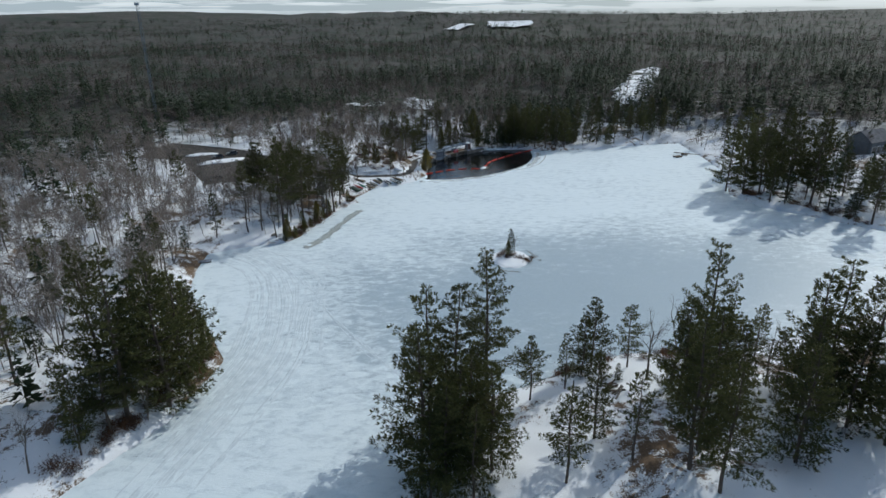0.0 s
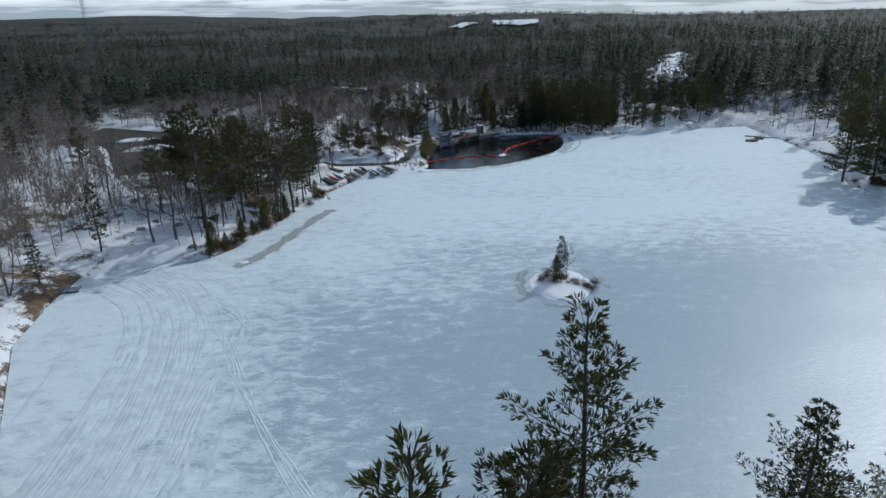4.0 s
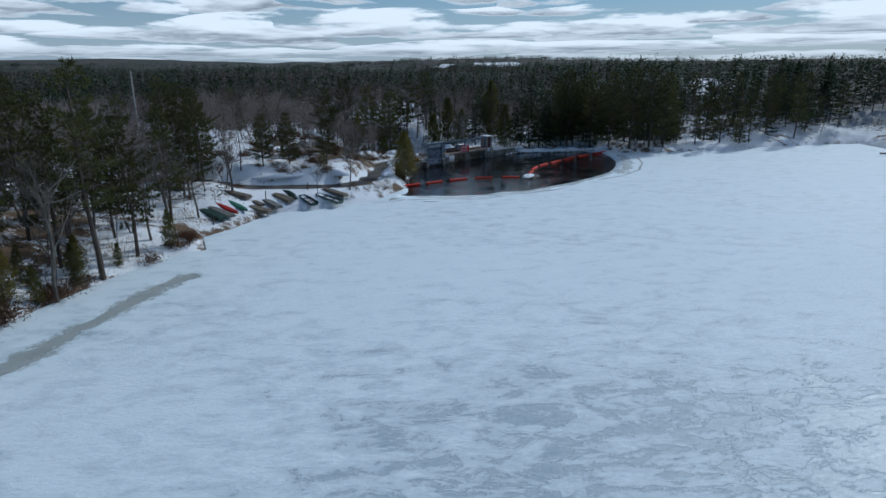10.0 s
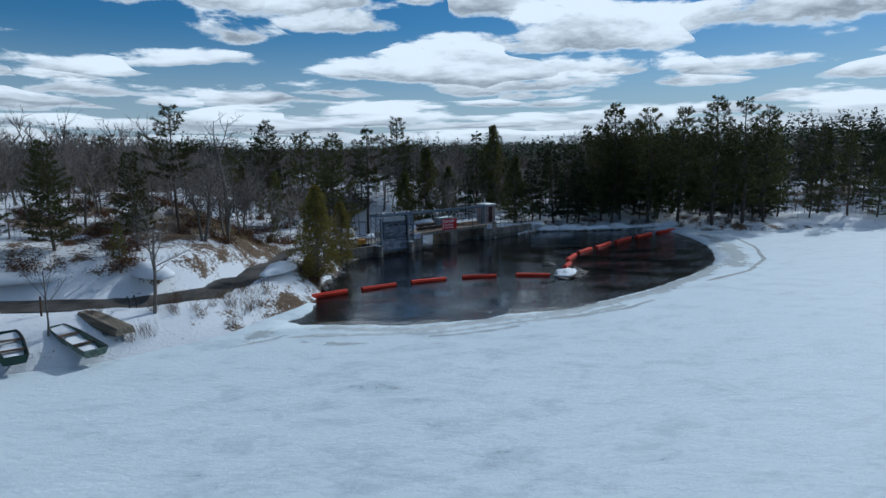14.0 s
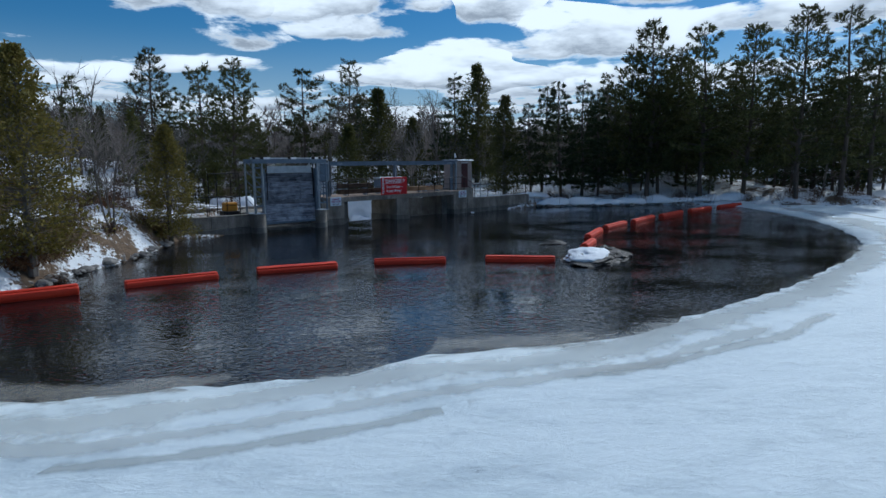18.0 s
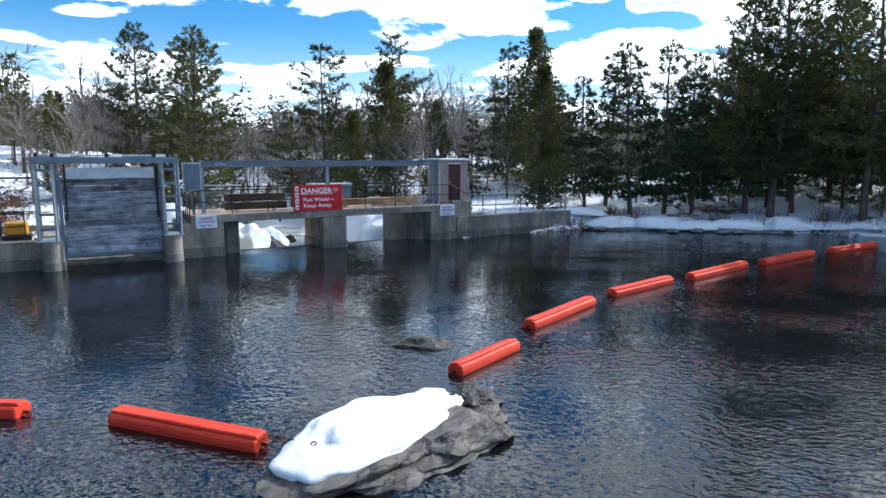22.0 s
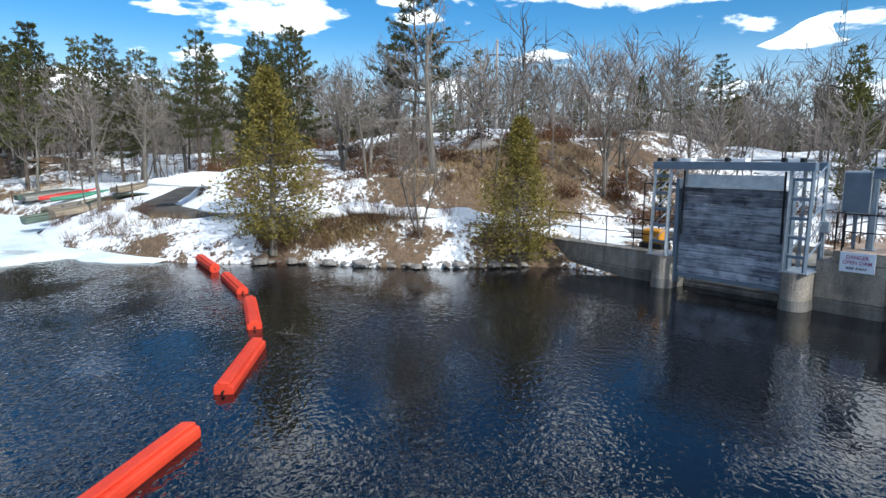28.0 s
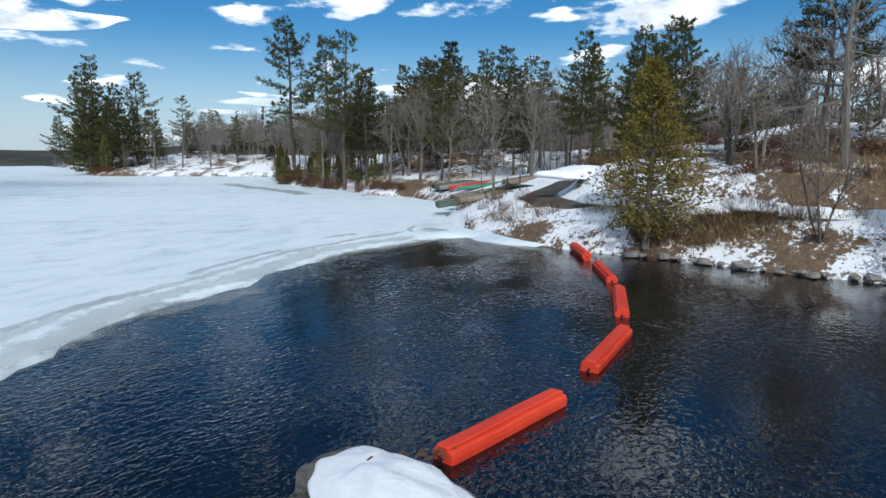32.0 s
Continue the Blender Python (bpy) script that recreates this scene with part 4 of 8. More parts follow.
for s_ in range(4):
    register("bare_tree", *bare_meshes(90 + s_, 13.0, (1, 1, 1, 3)[s_], (0.62, 0.75, 0.55, 0.4)[s_]), M_BARK, M_TWIG, 13.0)
for s_ in range(3):
    register("old_bare_tree", *bare_meshes(390 + s_, 13.0, (1, 2, 1)[s_], (0.8, 0.5, 0.95)[s_], 1.0, 4, 0.02), M_BARK, M_TWIG, 13.0)
for s_ in range(3):
    register("slender_pine", *pine_meshes(140 + s_, 15.0, (0.3, 0.2, 0.4)[s_], 0.17, 0.75, uneven=0.45, step=0.8, tuft=0.55, width=0.24, fan=3, gap=0.06), M_PINEBARK, M_PINE, 15.0)
for s_ in range(4):
    register("bare_sapling", *bare_meshes(190 + s_, 13.0, (1, 1, 2, 1)[s_], 0.4, 0.9, 3), M_BARK, M_TWIG, 13.0)
LABELS = {"tall_pine": ("tall white pine with upswept limbs and a dark trunk", "pine tree"),
          "dark_cedar": ("dense dark cedar with sprays down to the ground", "cedar tree"),
          "old_bare_tree": ("old leafless tree with crooked grey limbs", "bare tree"),
          "flat_topped_pine": ("old white pine with a bare trunk and flat layered limbs", "pine tree"), "broad_pine": ("broad conical white pine with soft dense needles", "pine tree"),
          "full_pine": ("full white pine with needles down to the ground", "pine tree"), "slender_pine": ("slender pine of the woods with dark needles", "pine tree"), "bare_sapling": ("slim leafless tree of the snowy woods", "bare tree"),
          "white_pine": ("white pine with dark green needles and level limbs", "pine tree"),
          "hemlock": ("dense dark green hemlock with drooping branches", "conifer tree"),
          "shore_cedar": ("dense olive-green cedar on the snowy bank", "cedar tree"),
          "white_cedar": ("white cedar with olive-green flat sprays", "cedar tree"),
          "bare_tree": ("leafless broadleaf tree with grey bark and fine twigs", "bare tree")}
rt = random.Random(7)


def plant(kind, x, y, top, variant=None, slim=1.0, ground_z=None, label=""):
    z = height1(x, y) if ground_z is None else ground_z
    trunk, crown, h = TREE_KINDS[kind][rt.randrange(len(TREE_KINDS[kind])) if variant is None else variant]
    s = max(1.5, top - z) / h
    e = empty(kind, Matrix.Translation((x, y, z - 0.1)) @ Matrix.Rotation(rt.uniform(0, 6.28), 4, "Z") @ Matrix.Diagonal((s * slim, s * slim, s, 1)), label or LABELS[kind][0], LABELS[kind][1], "trees of the shores")
    link_mesh("trunk", trunk, None, e)
    link_mesh("crown", crown, None, e, {"white_pine": "tufts of needles", "bare_tree": "fine bare twigs"}.get(kind, ""))
    return e


KIND = {"N": "tall_pine", "D": "dark_cedar", "O": "old_bare_tree", "P": "white_pine", "H": "hemlock", "C": "white_cedar", "B": "bare_tree", "F": "full_pine", "T": "flat_topped_pine", "W": "broad_pine", "S": "shore_cedar"}
TREES_AT = []


def grove(rows):
    """Trees at x, y with the height of their tops over the lake."""
    for x, y, top, k in rows:
        TREES_AT.append((x, y))
        plant(KIND[k], x, y, top)


grove([(-2.9, 76.4, 13.9, "W"), (1.9, 91.3, 15.4, "T"), (7.4, 98.9, 17.4, "T"), (10.9, 81.1, 12.2, "D"), (7.6, 82.5, 8.6, "D"), (14.6, 83.5, 9.4, "D"), (-4.5, 74, 4.6, "D"), (17.5, 84.5, 8.0, "H"), (-5.1, 100.1, 9.6, "P"),
       (23.2, 74.7, 10.9, "D"), (26.2, 76.2, 10.1, "H"), (-30.2, 68, 13.5, "P"), (-10.1, 70.4, 9.1, "C"), (13.4, 110.7, 15.5, "B"),
       (12.5, 102.4, 15.2, "B"), (20.1, 90.1, 14.9, "H"), (22.6, 88.2, 15.9, "D"), (28, 78, 12, "H"), (29.2, 75.7, 12.2, "H"),
       (31.6, 76.3, 12.4, "H"), (33.6, 76.9, 11.5, "H"), (37.1, 76.9, 15.2, "W"), (40.1, 76.9, 14.1, "W"), (43.6, 79.8, 16.1, "W")])  # dam
grove([(-15.9, 78, 9.9, "C"), (38.5, 75.6, 18.1, "W"), (43.5, 74.2, 17.3, "P"), (47.8, 73.6, 17.6, "W"), (52, 71.5, 18.8, "W"),
       (56.5, 71, 18.9, "P"), (60.3, 72, 17.6, "W"), (-7.8, 83.4, 14.2, "P"), (-13.2, 84.3, 16.2, "W"), (35.4, 80.6, 13.7, "B"),
       (-30.7, 71.8, 13.8, "P"), (-26.1, 64.6, 12.3, "B")])  # dam
grove([(-15.9, 58.4, 11.1, "B"), (-33, -7.4, 19.7, "P"), (-31.3, -2.4, 14.5, "P"), (-34.6, 0.8, 12.5, "P"), (-54.6, -5, 20.9, "P"),
       (-28.8, 11.1, 10, "B"), (-26.8, 21.4, 11.5, "O"), (-33.2, 29.5, 16, "W"), (-37.9, 31.3, 17.5, "W"), (-40.3, 22.5, 15.6, "P"),
       (-33.5, 2.5, 12.3, "B"), (-39.3, 19.8, 13.7, "B"), (-14.8, 44.6, 15.4, "T"), (-10.8, 45.8, 15.2, "O"), (-10.0, 42.0, 11.5, "O"), (-11.6, 40.3, 13, "O"), (-11.6, 56.3, 11.4, "O"),
       (-11.6, 57.6, 8, "B"), (-23.8, 38.3, 12.9, "B"), (-37.8, 3.8, 13.6, "O"), (-32.3, 18.5, 14.1, "B"), (-31.2, 24.3, 15.8, "P")])  # west shore
grove([(-43.6, -31.2, 4.2, "D"), (-41.6, -28.6, 3.6, "D"), (-39.6, -24.8, 4.8, "D"), (-38.4, -21.2, 3.4, "D"), (-37.2, -17.6, 4.4, "D"), (-35.6, -13.4, 3.8, "D"), (-34.2, -9.6, 4.6, "D"), (-32.4, -4.6, 3.0, "D"), (-40.8, -20.5, 5.2, "C"), (-37.6, -11.5, 5.0, "C")])  # west shore
grove([(-35, 32.7, 16.7, "P"), (-54.4, -5.4, 21.1, "P"), (-31.7, 55, 12, "P"), (-1.9, 45.2, 6.7, "B"), (-14.1, 41, 5.8, "B"),
       (-16.3, 42.9, 8.8, "B"), (-23.3, 56.1, 11.7, "B"), (-26.3, 49.6, 11, "B"), (-40.7, -17.2, 20.8, "P"), (-44.6, -28.5, 25.5, "T"),
       (-36.2, -7.4, 13.3, "P"), (-37.1, -15.1, 6.2, "S"), (-34.8, -7.6, 4.7, "S"), (-43.3, -30.2, 6.2, "S"), (-53.9, -27.7, 15.8, "B"),
       (-50.4, -27, 16.3, "B"), (-45.5, -9.3, 14.7, "B"), (-52.8, -14.4, 13.2, "B"), (-29.1, 0.6, 5, "C"), (-66.4, -12.7, 16.5, "B")])  # west shore
grove([(-50, -14.7, 9.7, "B"), (-75.6, 13, 16.1, "B"), (-34.5, -12.7, 14, "B"), (-35.6, -10.4, 13.2, "B"), (-31.4, 17.3, 13.1, "P"),
       (-20.4, 34.2, 12.3, "W"), (-24.1, 32.1, 12.1, "W"), (-14.6, 34.2, 11.3, "P"), (-34.7, 17.7, 9.7, "B"), (-31.4, 30.6, 9.2, "B"),
       (-27.9, 22.8, 8.9, "B"), (-2.1, 38.5, 8.8, "S"), (-0.7, 49.5, 6.6, "S")])  # west shore
grove([(-2.9, -106.9, 24.8, "N"), (-13.8, -122.8, 21.9, "W"), (-12.1, -112.5, 22.9, "P"), (-10.5, -119.8, 16, "F"), (-5.5, -112, 14, "F"), (-9, -114.9, 24.3, "N"), (-9.1, -123.5, 19, "F"), (-5.1, -124, 18.2, "W"), (-11, -126, 17, "W"), (-7.5, -121, 18, "F"), (-8, -127.5, 15, "F"), (-13, -126.5, 13, "F"),
       (3.2, -109.4, 12.5, "P"), (3.3, -127.8, 16.1, "P"), (28.5, -111.7, 27, "N"), (24.1, -113.6, 19.6, "W"), (17.6, -129.4, 25.5, "N"), (19.3, -133.4, 22, "P"), (20.8, -102.3, 13, "P"), (20.6, -125.7, 24.5, "F"), (22, -107, 15.3, "B"),
       (32.4, -127.9, 20.3, "F"), (41.8, -119, 27, "N"), (47.4, -119.4, 26.5, "F"), (17.6, -106.5, 5.8, "F"), (25.2, -108.8, 19.5, "B"), (39.5, -110.3, 13.9, "B"),
       (49.5, -122.1, 21.4, "F"), (36, -122, 22, "F"), (39.5, -118.5, 25, "F"), (43, -122.5, 20, "F"), 
       (45, -127, 24, "F"), (26, -114, 15, "F"), (34, -113, 15, "B"), (30, -117, 17, "F"), (33, -109, 14, "P")])  # south point
grove([(-50, -92, 16.5, "F"), (-54, -82, 14, "B"), (-58, -78, 14, "B"), (-61, -72, 14, "B"), (-66, -56, 14, "B"),
       (-67, -48, 14, "B"), (-59.7, -111.8, 14.2, "F"), (-55.3, -107.3, 28, "N"), (-50.9, -103.6, 24.9, "F"), (-49.2, -99.4, 21.5, "F"),
       (-48.2, -91.1, 9.2, "C"), (-74, -99.7, 20, "P"), (-61.5, -99.6, 24, "P"), (-55.9, -98.7, 21.4, "H"), (-95.6, -53, 15, "B"),
       (-86.5, -79.2, 16, "B"), (-73.4, -88.4, 17, "B")])  # west point
grove([(94.7, 0.5, 20.1, "W"), (96.2, -6.3, 19.6, "W"), (99, -10.1, 22.7, "W"), (104, -16.8, 27.7, "P"), (107.5, -22.7, 27, "P"),
       (108.9, -28.3, 17, "H"), (111.7, -33.8, 10.3, "H"), (115.2, -38.2, 22.5, "P"), (113, 16.7, 22.5, "P"), (122.9, 15.5, 24.4, "P"),
       (129.7, 6.8, 25.4, "P"), (113.6, 25, 23.2, "P")])  # east shore


# ---- the dam, in its own axes: x along it, y downstream, z up ----
def dam_thing(name, label, category, x=0.0, y=0.0, z=0.0, group="", kind=""):
    return empty(name, DAM @ Matrix.Translation((x, y, z)), label, category, group, kind)


def dam_box(name, x0, x1, y0, y1, z0, z1, mat, label, category, bevel=0.04):
    e = dam_thing(name, label, category, kind="structure")
    part("concrete_block", boxed(x0, x1, y0, y1, z0, z1, bevel), mat, e)
    return e


def wall_with_stain(name, x0, x1, label, top=1.15, depth=0.55):
    """A concrete wall poured in bays, with a wet foot and a coping."""
    e = dam_thing(name, label, "dam wall", kind="structure")
    n = max(1, round((x1 - x0) / 2.9))
    for k in range(n):
        a, b = x0 + (x1 - x0) * k / n, x0 + (x1 - x0) * (k + 1) / n
        part("concrete_bay", boxed(a + 0.008, b - 0.008, 0.0, depth, 0.36, top - 0.09, 0.02), M_CONCRETE, e)
        part("coping", boxed(a + 0.006, b - 0.006, -0.03, depth + 0.02, top - 0.088, top, 0.02), M_CONCRETE, e)
    part("wet_footing", boxed(x0, x1, -0.05, depth, -2.0, 0.35, 0.03), M_CONCRETE_WET, e, "dark water-stained concrete")
    return e


wall_with_stain("dam_wall_west", -19.4, -12.6, "weathered concrete dam wall with a water-stained foot")
wall_with_stain("dam_wall_east", 6.75, 15.4, "weathered concrete dam wall with a water-stained foot", 1.2)


def column(x, label):
    e = dam_thing("dam_column", label, "concrete column", x, -0.42, 0, "columns beside the gate")
    for name, z0, z1, r, mat in (("shaft", 0.3, 1.16, 0.41, M_CONCRETE), ("wet_foot", -2.0, 0.298, 0.43, M_CONCRETE_WET)):
        bm = bmesh.new()
        n = 14
        ring = [(-r, 0.6)] + [(-r * math.cos(math.pi * k / n), -r * math.sin(math.pi * k / n)) for k in range(n + 1)] + [(r, 0.6)]
        lo = [bm.verts.new((a, b, z0)) for a, b in ring]
        hi = [bm.verts.new((a, b, z1)) for a, b in ring]
        m = len(ring)
        for i in range(m):
            bm.faces.new((lo[i], lo[(i + 1) % m], hi[(i + 1) % m], hi[i]))
        bm.faces.new(hi)
        part(name, bm, mat, e)


column(-13.02, "round-nosed concrete column beside the gate")
column(-8.45, "round-nosed concrete column beside the gate")

e = dam_thing("abutment_west", "concrete abutment between gate and spillway", "dam abutment", kind="structure")
part("upper_block", boxed(-8.05, -6.15, 0.0, 3.2, 0.36, 1.55, 0.03), M_CONCRETE, e)
part("wet_footing", boxed(-8.05, -6.12, -0.04, 3.2, -2.6, 0.358, 0.03), M_CONCRETE_WET, e)
part("guide_block", boxed(-6.08, -5.3, 0.75, 3.2, -2.6, 1.55, 0.03), M_CONCRETE_WET, e)
e = dam_thing("spillway_pier", "concrete spillway pier standing in the water", "dam pier", kind="structure")
part("upper_block", boxed(-1.26, 0.0, 0.0, 3.2, 0.3, 1.55, 0.03), M_CONCRETE, e)
part("wet_footing", boxed(-1.3, 0.04, -0.06, 3.2, -2.6, 0.298, 0.04), M_CONCRETE_WET, e)
e = dam_thing("abutment_east", "concrete abutment with steps up to the deck", "dam abutment", kind="structure")
part("upper_block", boxed(5.06, 6.7, 0.0, 3.2, 0.36, 1.55, 0.03), M_CONCRETE, e)
part("wet_footing", boxed(5.04, 6.74, -0.05, 3.2, -2.6, 0.358, 0.03), M_CONCRETE_WET, e)
part("guide_block", boxed(4.35, 5.03, 0.75, 3.2, -2.6, 1.55, 0.03), M_CONCRETE_WET, e)
for k in range(4):
    part("step", boxed(6.62 + 0.3 * k, 6.92 + 0.3 * k, 0.0, 1.2, 1.2, 1.93 - 0.18 * (k + 1), 0.015), M_CONCRETE, e)
e = dam_thing("spillway_sill", "dark concrete sill under the spillway openings", "dam sill", kind="structure")
part("sill", boxed(-5.3, 4.36, 0.95, 2.2, -2.9, -0.13, 0.05), M_CONCRETE_WET, e)
e = dam_thing("gate_sill", "concrete sill under the gate", "dam sill", kind="structure")
part("sill", boxed(-12.62, -8.0, 0.3, 2.6, -2.6, 0.12, 0.05), M_CONCRETE_WET, e)
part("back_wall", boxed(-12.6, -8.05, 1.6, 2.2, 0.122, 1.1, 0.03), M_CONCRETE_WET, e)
part("cross_beam", boxed(-12.5, -8.9, 0.5, 0.72, 0.26, 0.4, 0.01), M_CONCRETE, e, "pale beam across the gate bay")
part("bay_floor", boxed(-13.6, -7.0, 2.202, 5.2, 0.6, 1.09, 0.02), M_CONCRETE, e)
deck = dam_thing("dam_deck", "concrete walkway deck across the spillway", "dam deck", kind="structure")
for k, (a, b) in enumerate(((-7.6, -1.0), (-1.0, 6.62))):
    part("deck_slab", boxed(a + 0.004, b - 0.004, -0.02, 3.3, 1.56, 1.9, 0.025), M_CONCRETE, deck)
    # thin top layer that carries the painted sunlit tone
    part("deck_surface", boxed(a + 0.004, b - 0.004, -0.03, 3.31, 1.902, 1.93, 0.008), M_DECKTOP, deck, "walking surface with tan sunlight in its colour")

# gate of horizontal planks in a steel frame
gate = dam_thing("sluice_gate", "raised sluice gate of grey weathered planks", "sluice gate", -10.68, -0.3)
PLANK_H = 0.285
for k in range(11):
    bm = boxed(-1.84, 1.84, -0.07 + 0.012 * rt.uniform(-1, 1), 0.07, 0.005, PLANK_H - 0.008, 0.012)
    bm.transform(Matrix.Translation((0, 0.01 * k, 0.56 + PLANK_H * k)))
    part("plank", bm, M_PLANK, gate)
part("top_plate", boxed(-1.66, 1.66, -0.02, 0.06, 3.74, 4.16, 0.01), M_GALV, gate, "pale galvanised plate")
part("top_flange", boxed(-1.7, 1.7, -0.1, 0.1, 3.705, 3.745, 0.0), M_GALV, gate)
part("bottom_seal", boxed(-1.9, 1.9, -0.12, 0.16, 0.42, 0.555, 0.02), M_STEEL, gate)
for sx in (-1, 1):
    part("side_channel", boxed(sx * 1.93 - 0.07, sx * 1.93 + 0.07, -0.16, 0.12, 0.2, 4.0, 0.01), M_STEEL, gate)
    part("lifting_chain", rods([((sx * 1.72, -0.13, 2.0), (sx * 1.7, -0.12, 4.3))], 0.035), M_BLACKIRON, gate, "dark hanging chain")
frame_ = dam_thing("hoist_gantry", "blue-grey steel hoist frame with ladder-like legs", "steel frame")
for x0, x1 in ((-13.42, -12.8), (-8.72, -8.1)):
    for xx in (x0, x1):
        for yy in (-0.62, 0.42):
            flare = 0.1 if yy < 0 else 0.0
            bm = bmesh.new()
            rod(bm, (xx, yy - flare, 1.16), (xx, yy, 4.4), 0.075, 0.06, 4)
            part("leg", bm, M_GALV if (xx in (x1,) and x0 < -9) or xx == x0 else M_STEEL, frame_)
    for k in range(5):
        z = 1.62 + 0.6 * k
        part("rung", boxed(x0, x1, -0.72 + 0.02 * k, -0.62 + 0.02 * k, z, z + 0.1, 0.008), M_STEEL, frame_)
        part("cross_brace", rods([((x0, -0.66, z), (x0, 0.42, z + 0.5)), ((x1, -0.66, z), (x1, 0.42, z + 0.5))], 0.03, 4), M_STEEL, frame_)
    part("base_plate", boxed(x0 - 0.12, x1 + 0.12, -0.8, 0.55, 1.162, 1.2, 0.005), M_GALV, frame_)
part("top_beam", boxed(-13.5, -8.05, -0.68, -0.42, 4.33, 4.6, 0.01), M_STEEL, frame_)
part("top_beam", boxed(-13.5, -8.05, 0.3, 0.5, 4.33, 4.6, 0.01), M_STEEL, frame_)
for x in (-13.3, -12.75, -10.8, -9.0, -8.45):
    part("bearing_block", boxed(x - 0.07, x + 0.07, -0.64, -0.46, 4.602, 4.74, 0.01), M_BLACKIRON, frame_)
for x in (-12.35, -10.45, -8.75):
    part("hoist_plate", boxed(x - 0.22, x + 0.22, -0.5, -0.1, 4.602, 4.72, 0.01), M_WHITE, frame_, "white-topped hoist housing")
bm = bmesh.new()
rod(bm, (-13.3, -0.1, 4.66), (-8.3, -0.1, 4.66), 0.04, 0.04, 8)
part("hoist_shaft", bm, M_GALV, frame_)


def railing(label, posts, top, mid, y, base, slope=None, x_end=None):
    e = dam_thing("railing", label, "railing", group="railings of the dam")
    for x in posts:
        b, t = (base, top) if slope is None else slope(x)
        part("post", rods([((x, y, b), (x, y, t))], 0.024), M_BLACKIRON, e)
    for a, b in zip(posts[:-1], posts[1:]):
        ta, tb = (top, top) if slope is None else (slope(a)[1], slope(b)[1])
        part("top_rail", rods([((a, y, ta), (b, y, tb))], 0.026), M_BLACKIRON, e)
        d = top - mid
        part("mid_rail", rods([((a, y, ta - d), (b, y, tb - d))], 0.02), M_BLACKIRON, e)
    return e


railing("dark pipe railing along the deck's edge", [-7.4, -5.72, -4.02, -2.35, -0.65, 1.1, 2.87, 4.63, 6.4], 3.06, 2.52, 0.07, 1.93)
railing("dark pipe railing along the back of the deck", [-7.4, -5.1, -2.8, -0.5, 1.8, 4.1, 5.6], 3.06, 2.52, 3.15, 1.93)
railing("dark pipe railing along the concrete wall", [-19.2, -17.45, -16.1, -14.8, -13.95], 2.33, 1.75, 0.25, 1.15)
railing("dark pipe railing along the concrete wall", [7.9, 9.62, 11.45, 13.3, 15.1], 2.36, 1.78, 0.2, 1.2)
railing("dark sloping pipe railing down the steps", [6.4, 7.75], 3.06, 2.52, 0.09, 1.93, lambda x: (1.93 - 0.52 * (x - 6.4), 3.06 - 0.53 * (x - 6.4)))
e = dam_thing("gate_walkway_railing", "dark railing round the end of the deck", "railing", group="railings of the dam")
for yy in (0.1, 0.85, 1.6, 2.35, 3.1):
    part("post", rods([((-7.6, yy, 1.5), (-7.6, yy, 3.06))], 0.024), M_BLACKIRON, e)
for z in (2.2, 2.62, 3.06):
    part("rail", rods([((-7.6, 0.1, z), (-7.6, 3.1, z))], 0.022), M_BLACKIRON, e)


def lettering(text, size, x, y, z, mat, parent, name="lettering", thick=0.004):
    cu = bpy.data.curves.new(name, "FONT")
    cu.body, cu.size, cu.extrude, cu.align_x, cu.align_y = text, size, thick, "LEFT", "BOTTOM_BASELINE"
    cu.space_character = 1.02
    cu.offset = 0.022 * size
    tmp = new(name, cu)
    me = bpy.data.meshes.new_from_object(tmp.evaluated_get(bpy.context.evaluated_depsgraph_get()))
    bpy.data.objects.remove(tmp)
    me.materials.clear()
    me.transform(Matrix.Translation((x, y, z)) @ Matrix.Rotation(radians(90), 4, "X"))
    ob = link_mesh(name, me, mat, parent)
    return ob, max((v.co.x for v in me.vertices), default=x)


sign = dam_thing("danger_sign", "large red danger sign with white lettering on the railing", "sign", -2.79, -0.06, 1.9)
part("panel", boxed(0, 2.56, 0, 0.035, 0, 1.32, 0.006), M_RED, sign)
for txt, size, z in (("DANGER", 0.38, 0.90), ("Fast Water \u2013", 0.265, 0.5), ("Keep Away", 0.265, 0.2)):
    ob, _ = lettering(txt, size, 0, 0, z, M_WHITE, sign)
    w = max(v.co.x for v in ob.data.vertices)
    x0, want = (0.4, 1.62) if txt == "DANGER" else ((0.5, 1.62) if "Fast" in txt else (0.5, 1.48))
    for v in ob.data.vertices:
        v.co.x = x0 + v.co.x * want / w
        v.co.y -= 0.004
part("underline", boxed(0.4, 2.02, -0.006, 0.0, 0.845, 0.868), M_WHITE, sign)
bm = bmesh.new()
for a, b in (((0, 0.13), (0.13, 0)), ((0.13, 0), (0, -0.13)), ((0, -0.13), (-0.13, 0)), ((-0.13, 0), (0, 0.13))):
    rod(bm, (2.2 + a[0], -0.004, 1.05 + a[1]), (2.2 + b[0], -0.004, 1.05 + b[1]), 0.01, 0.01, 4)
box(bm, 2.192, 2.208, -0.008, 0, 0.99, 1.1)
part("diamond_mark", bm, M_WHITE, sign)
for k in range(4):
    z = 0.1 + 0.305 * k
    part("pictogram_plate", boxed(0.1, 0.27, -0.006, 0, z, z + 0.23, 0.002), M_WHITE, sign, "small white plate with a dark mark")
    part("pictogram_mark", boxed(0.13, 0.24, -0.01, -0.006, z + 0.06, z + 0.15), M_STEEL, sign)
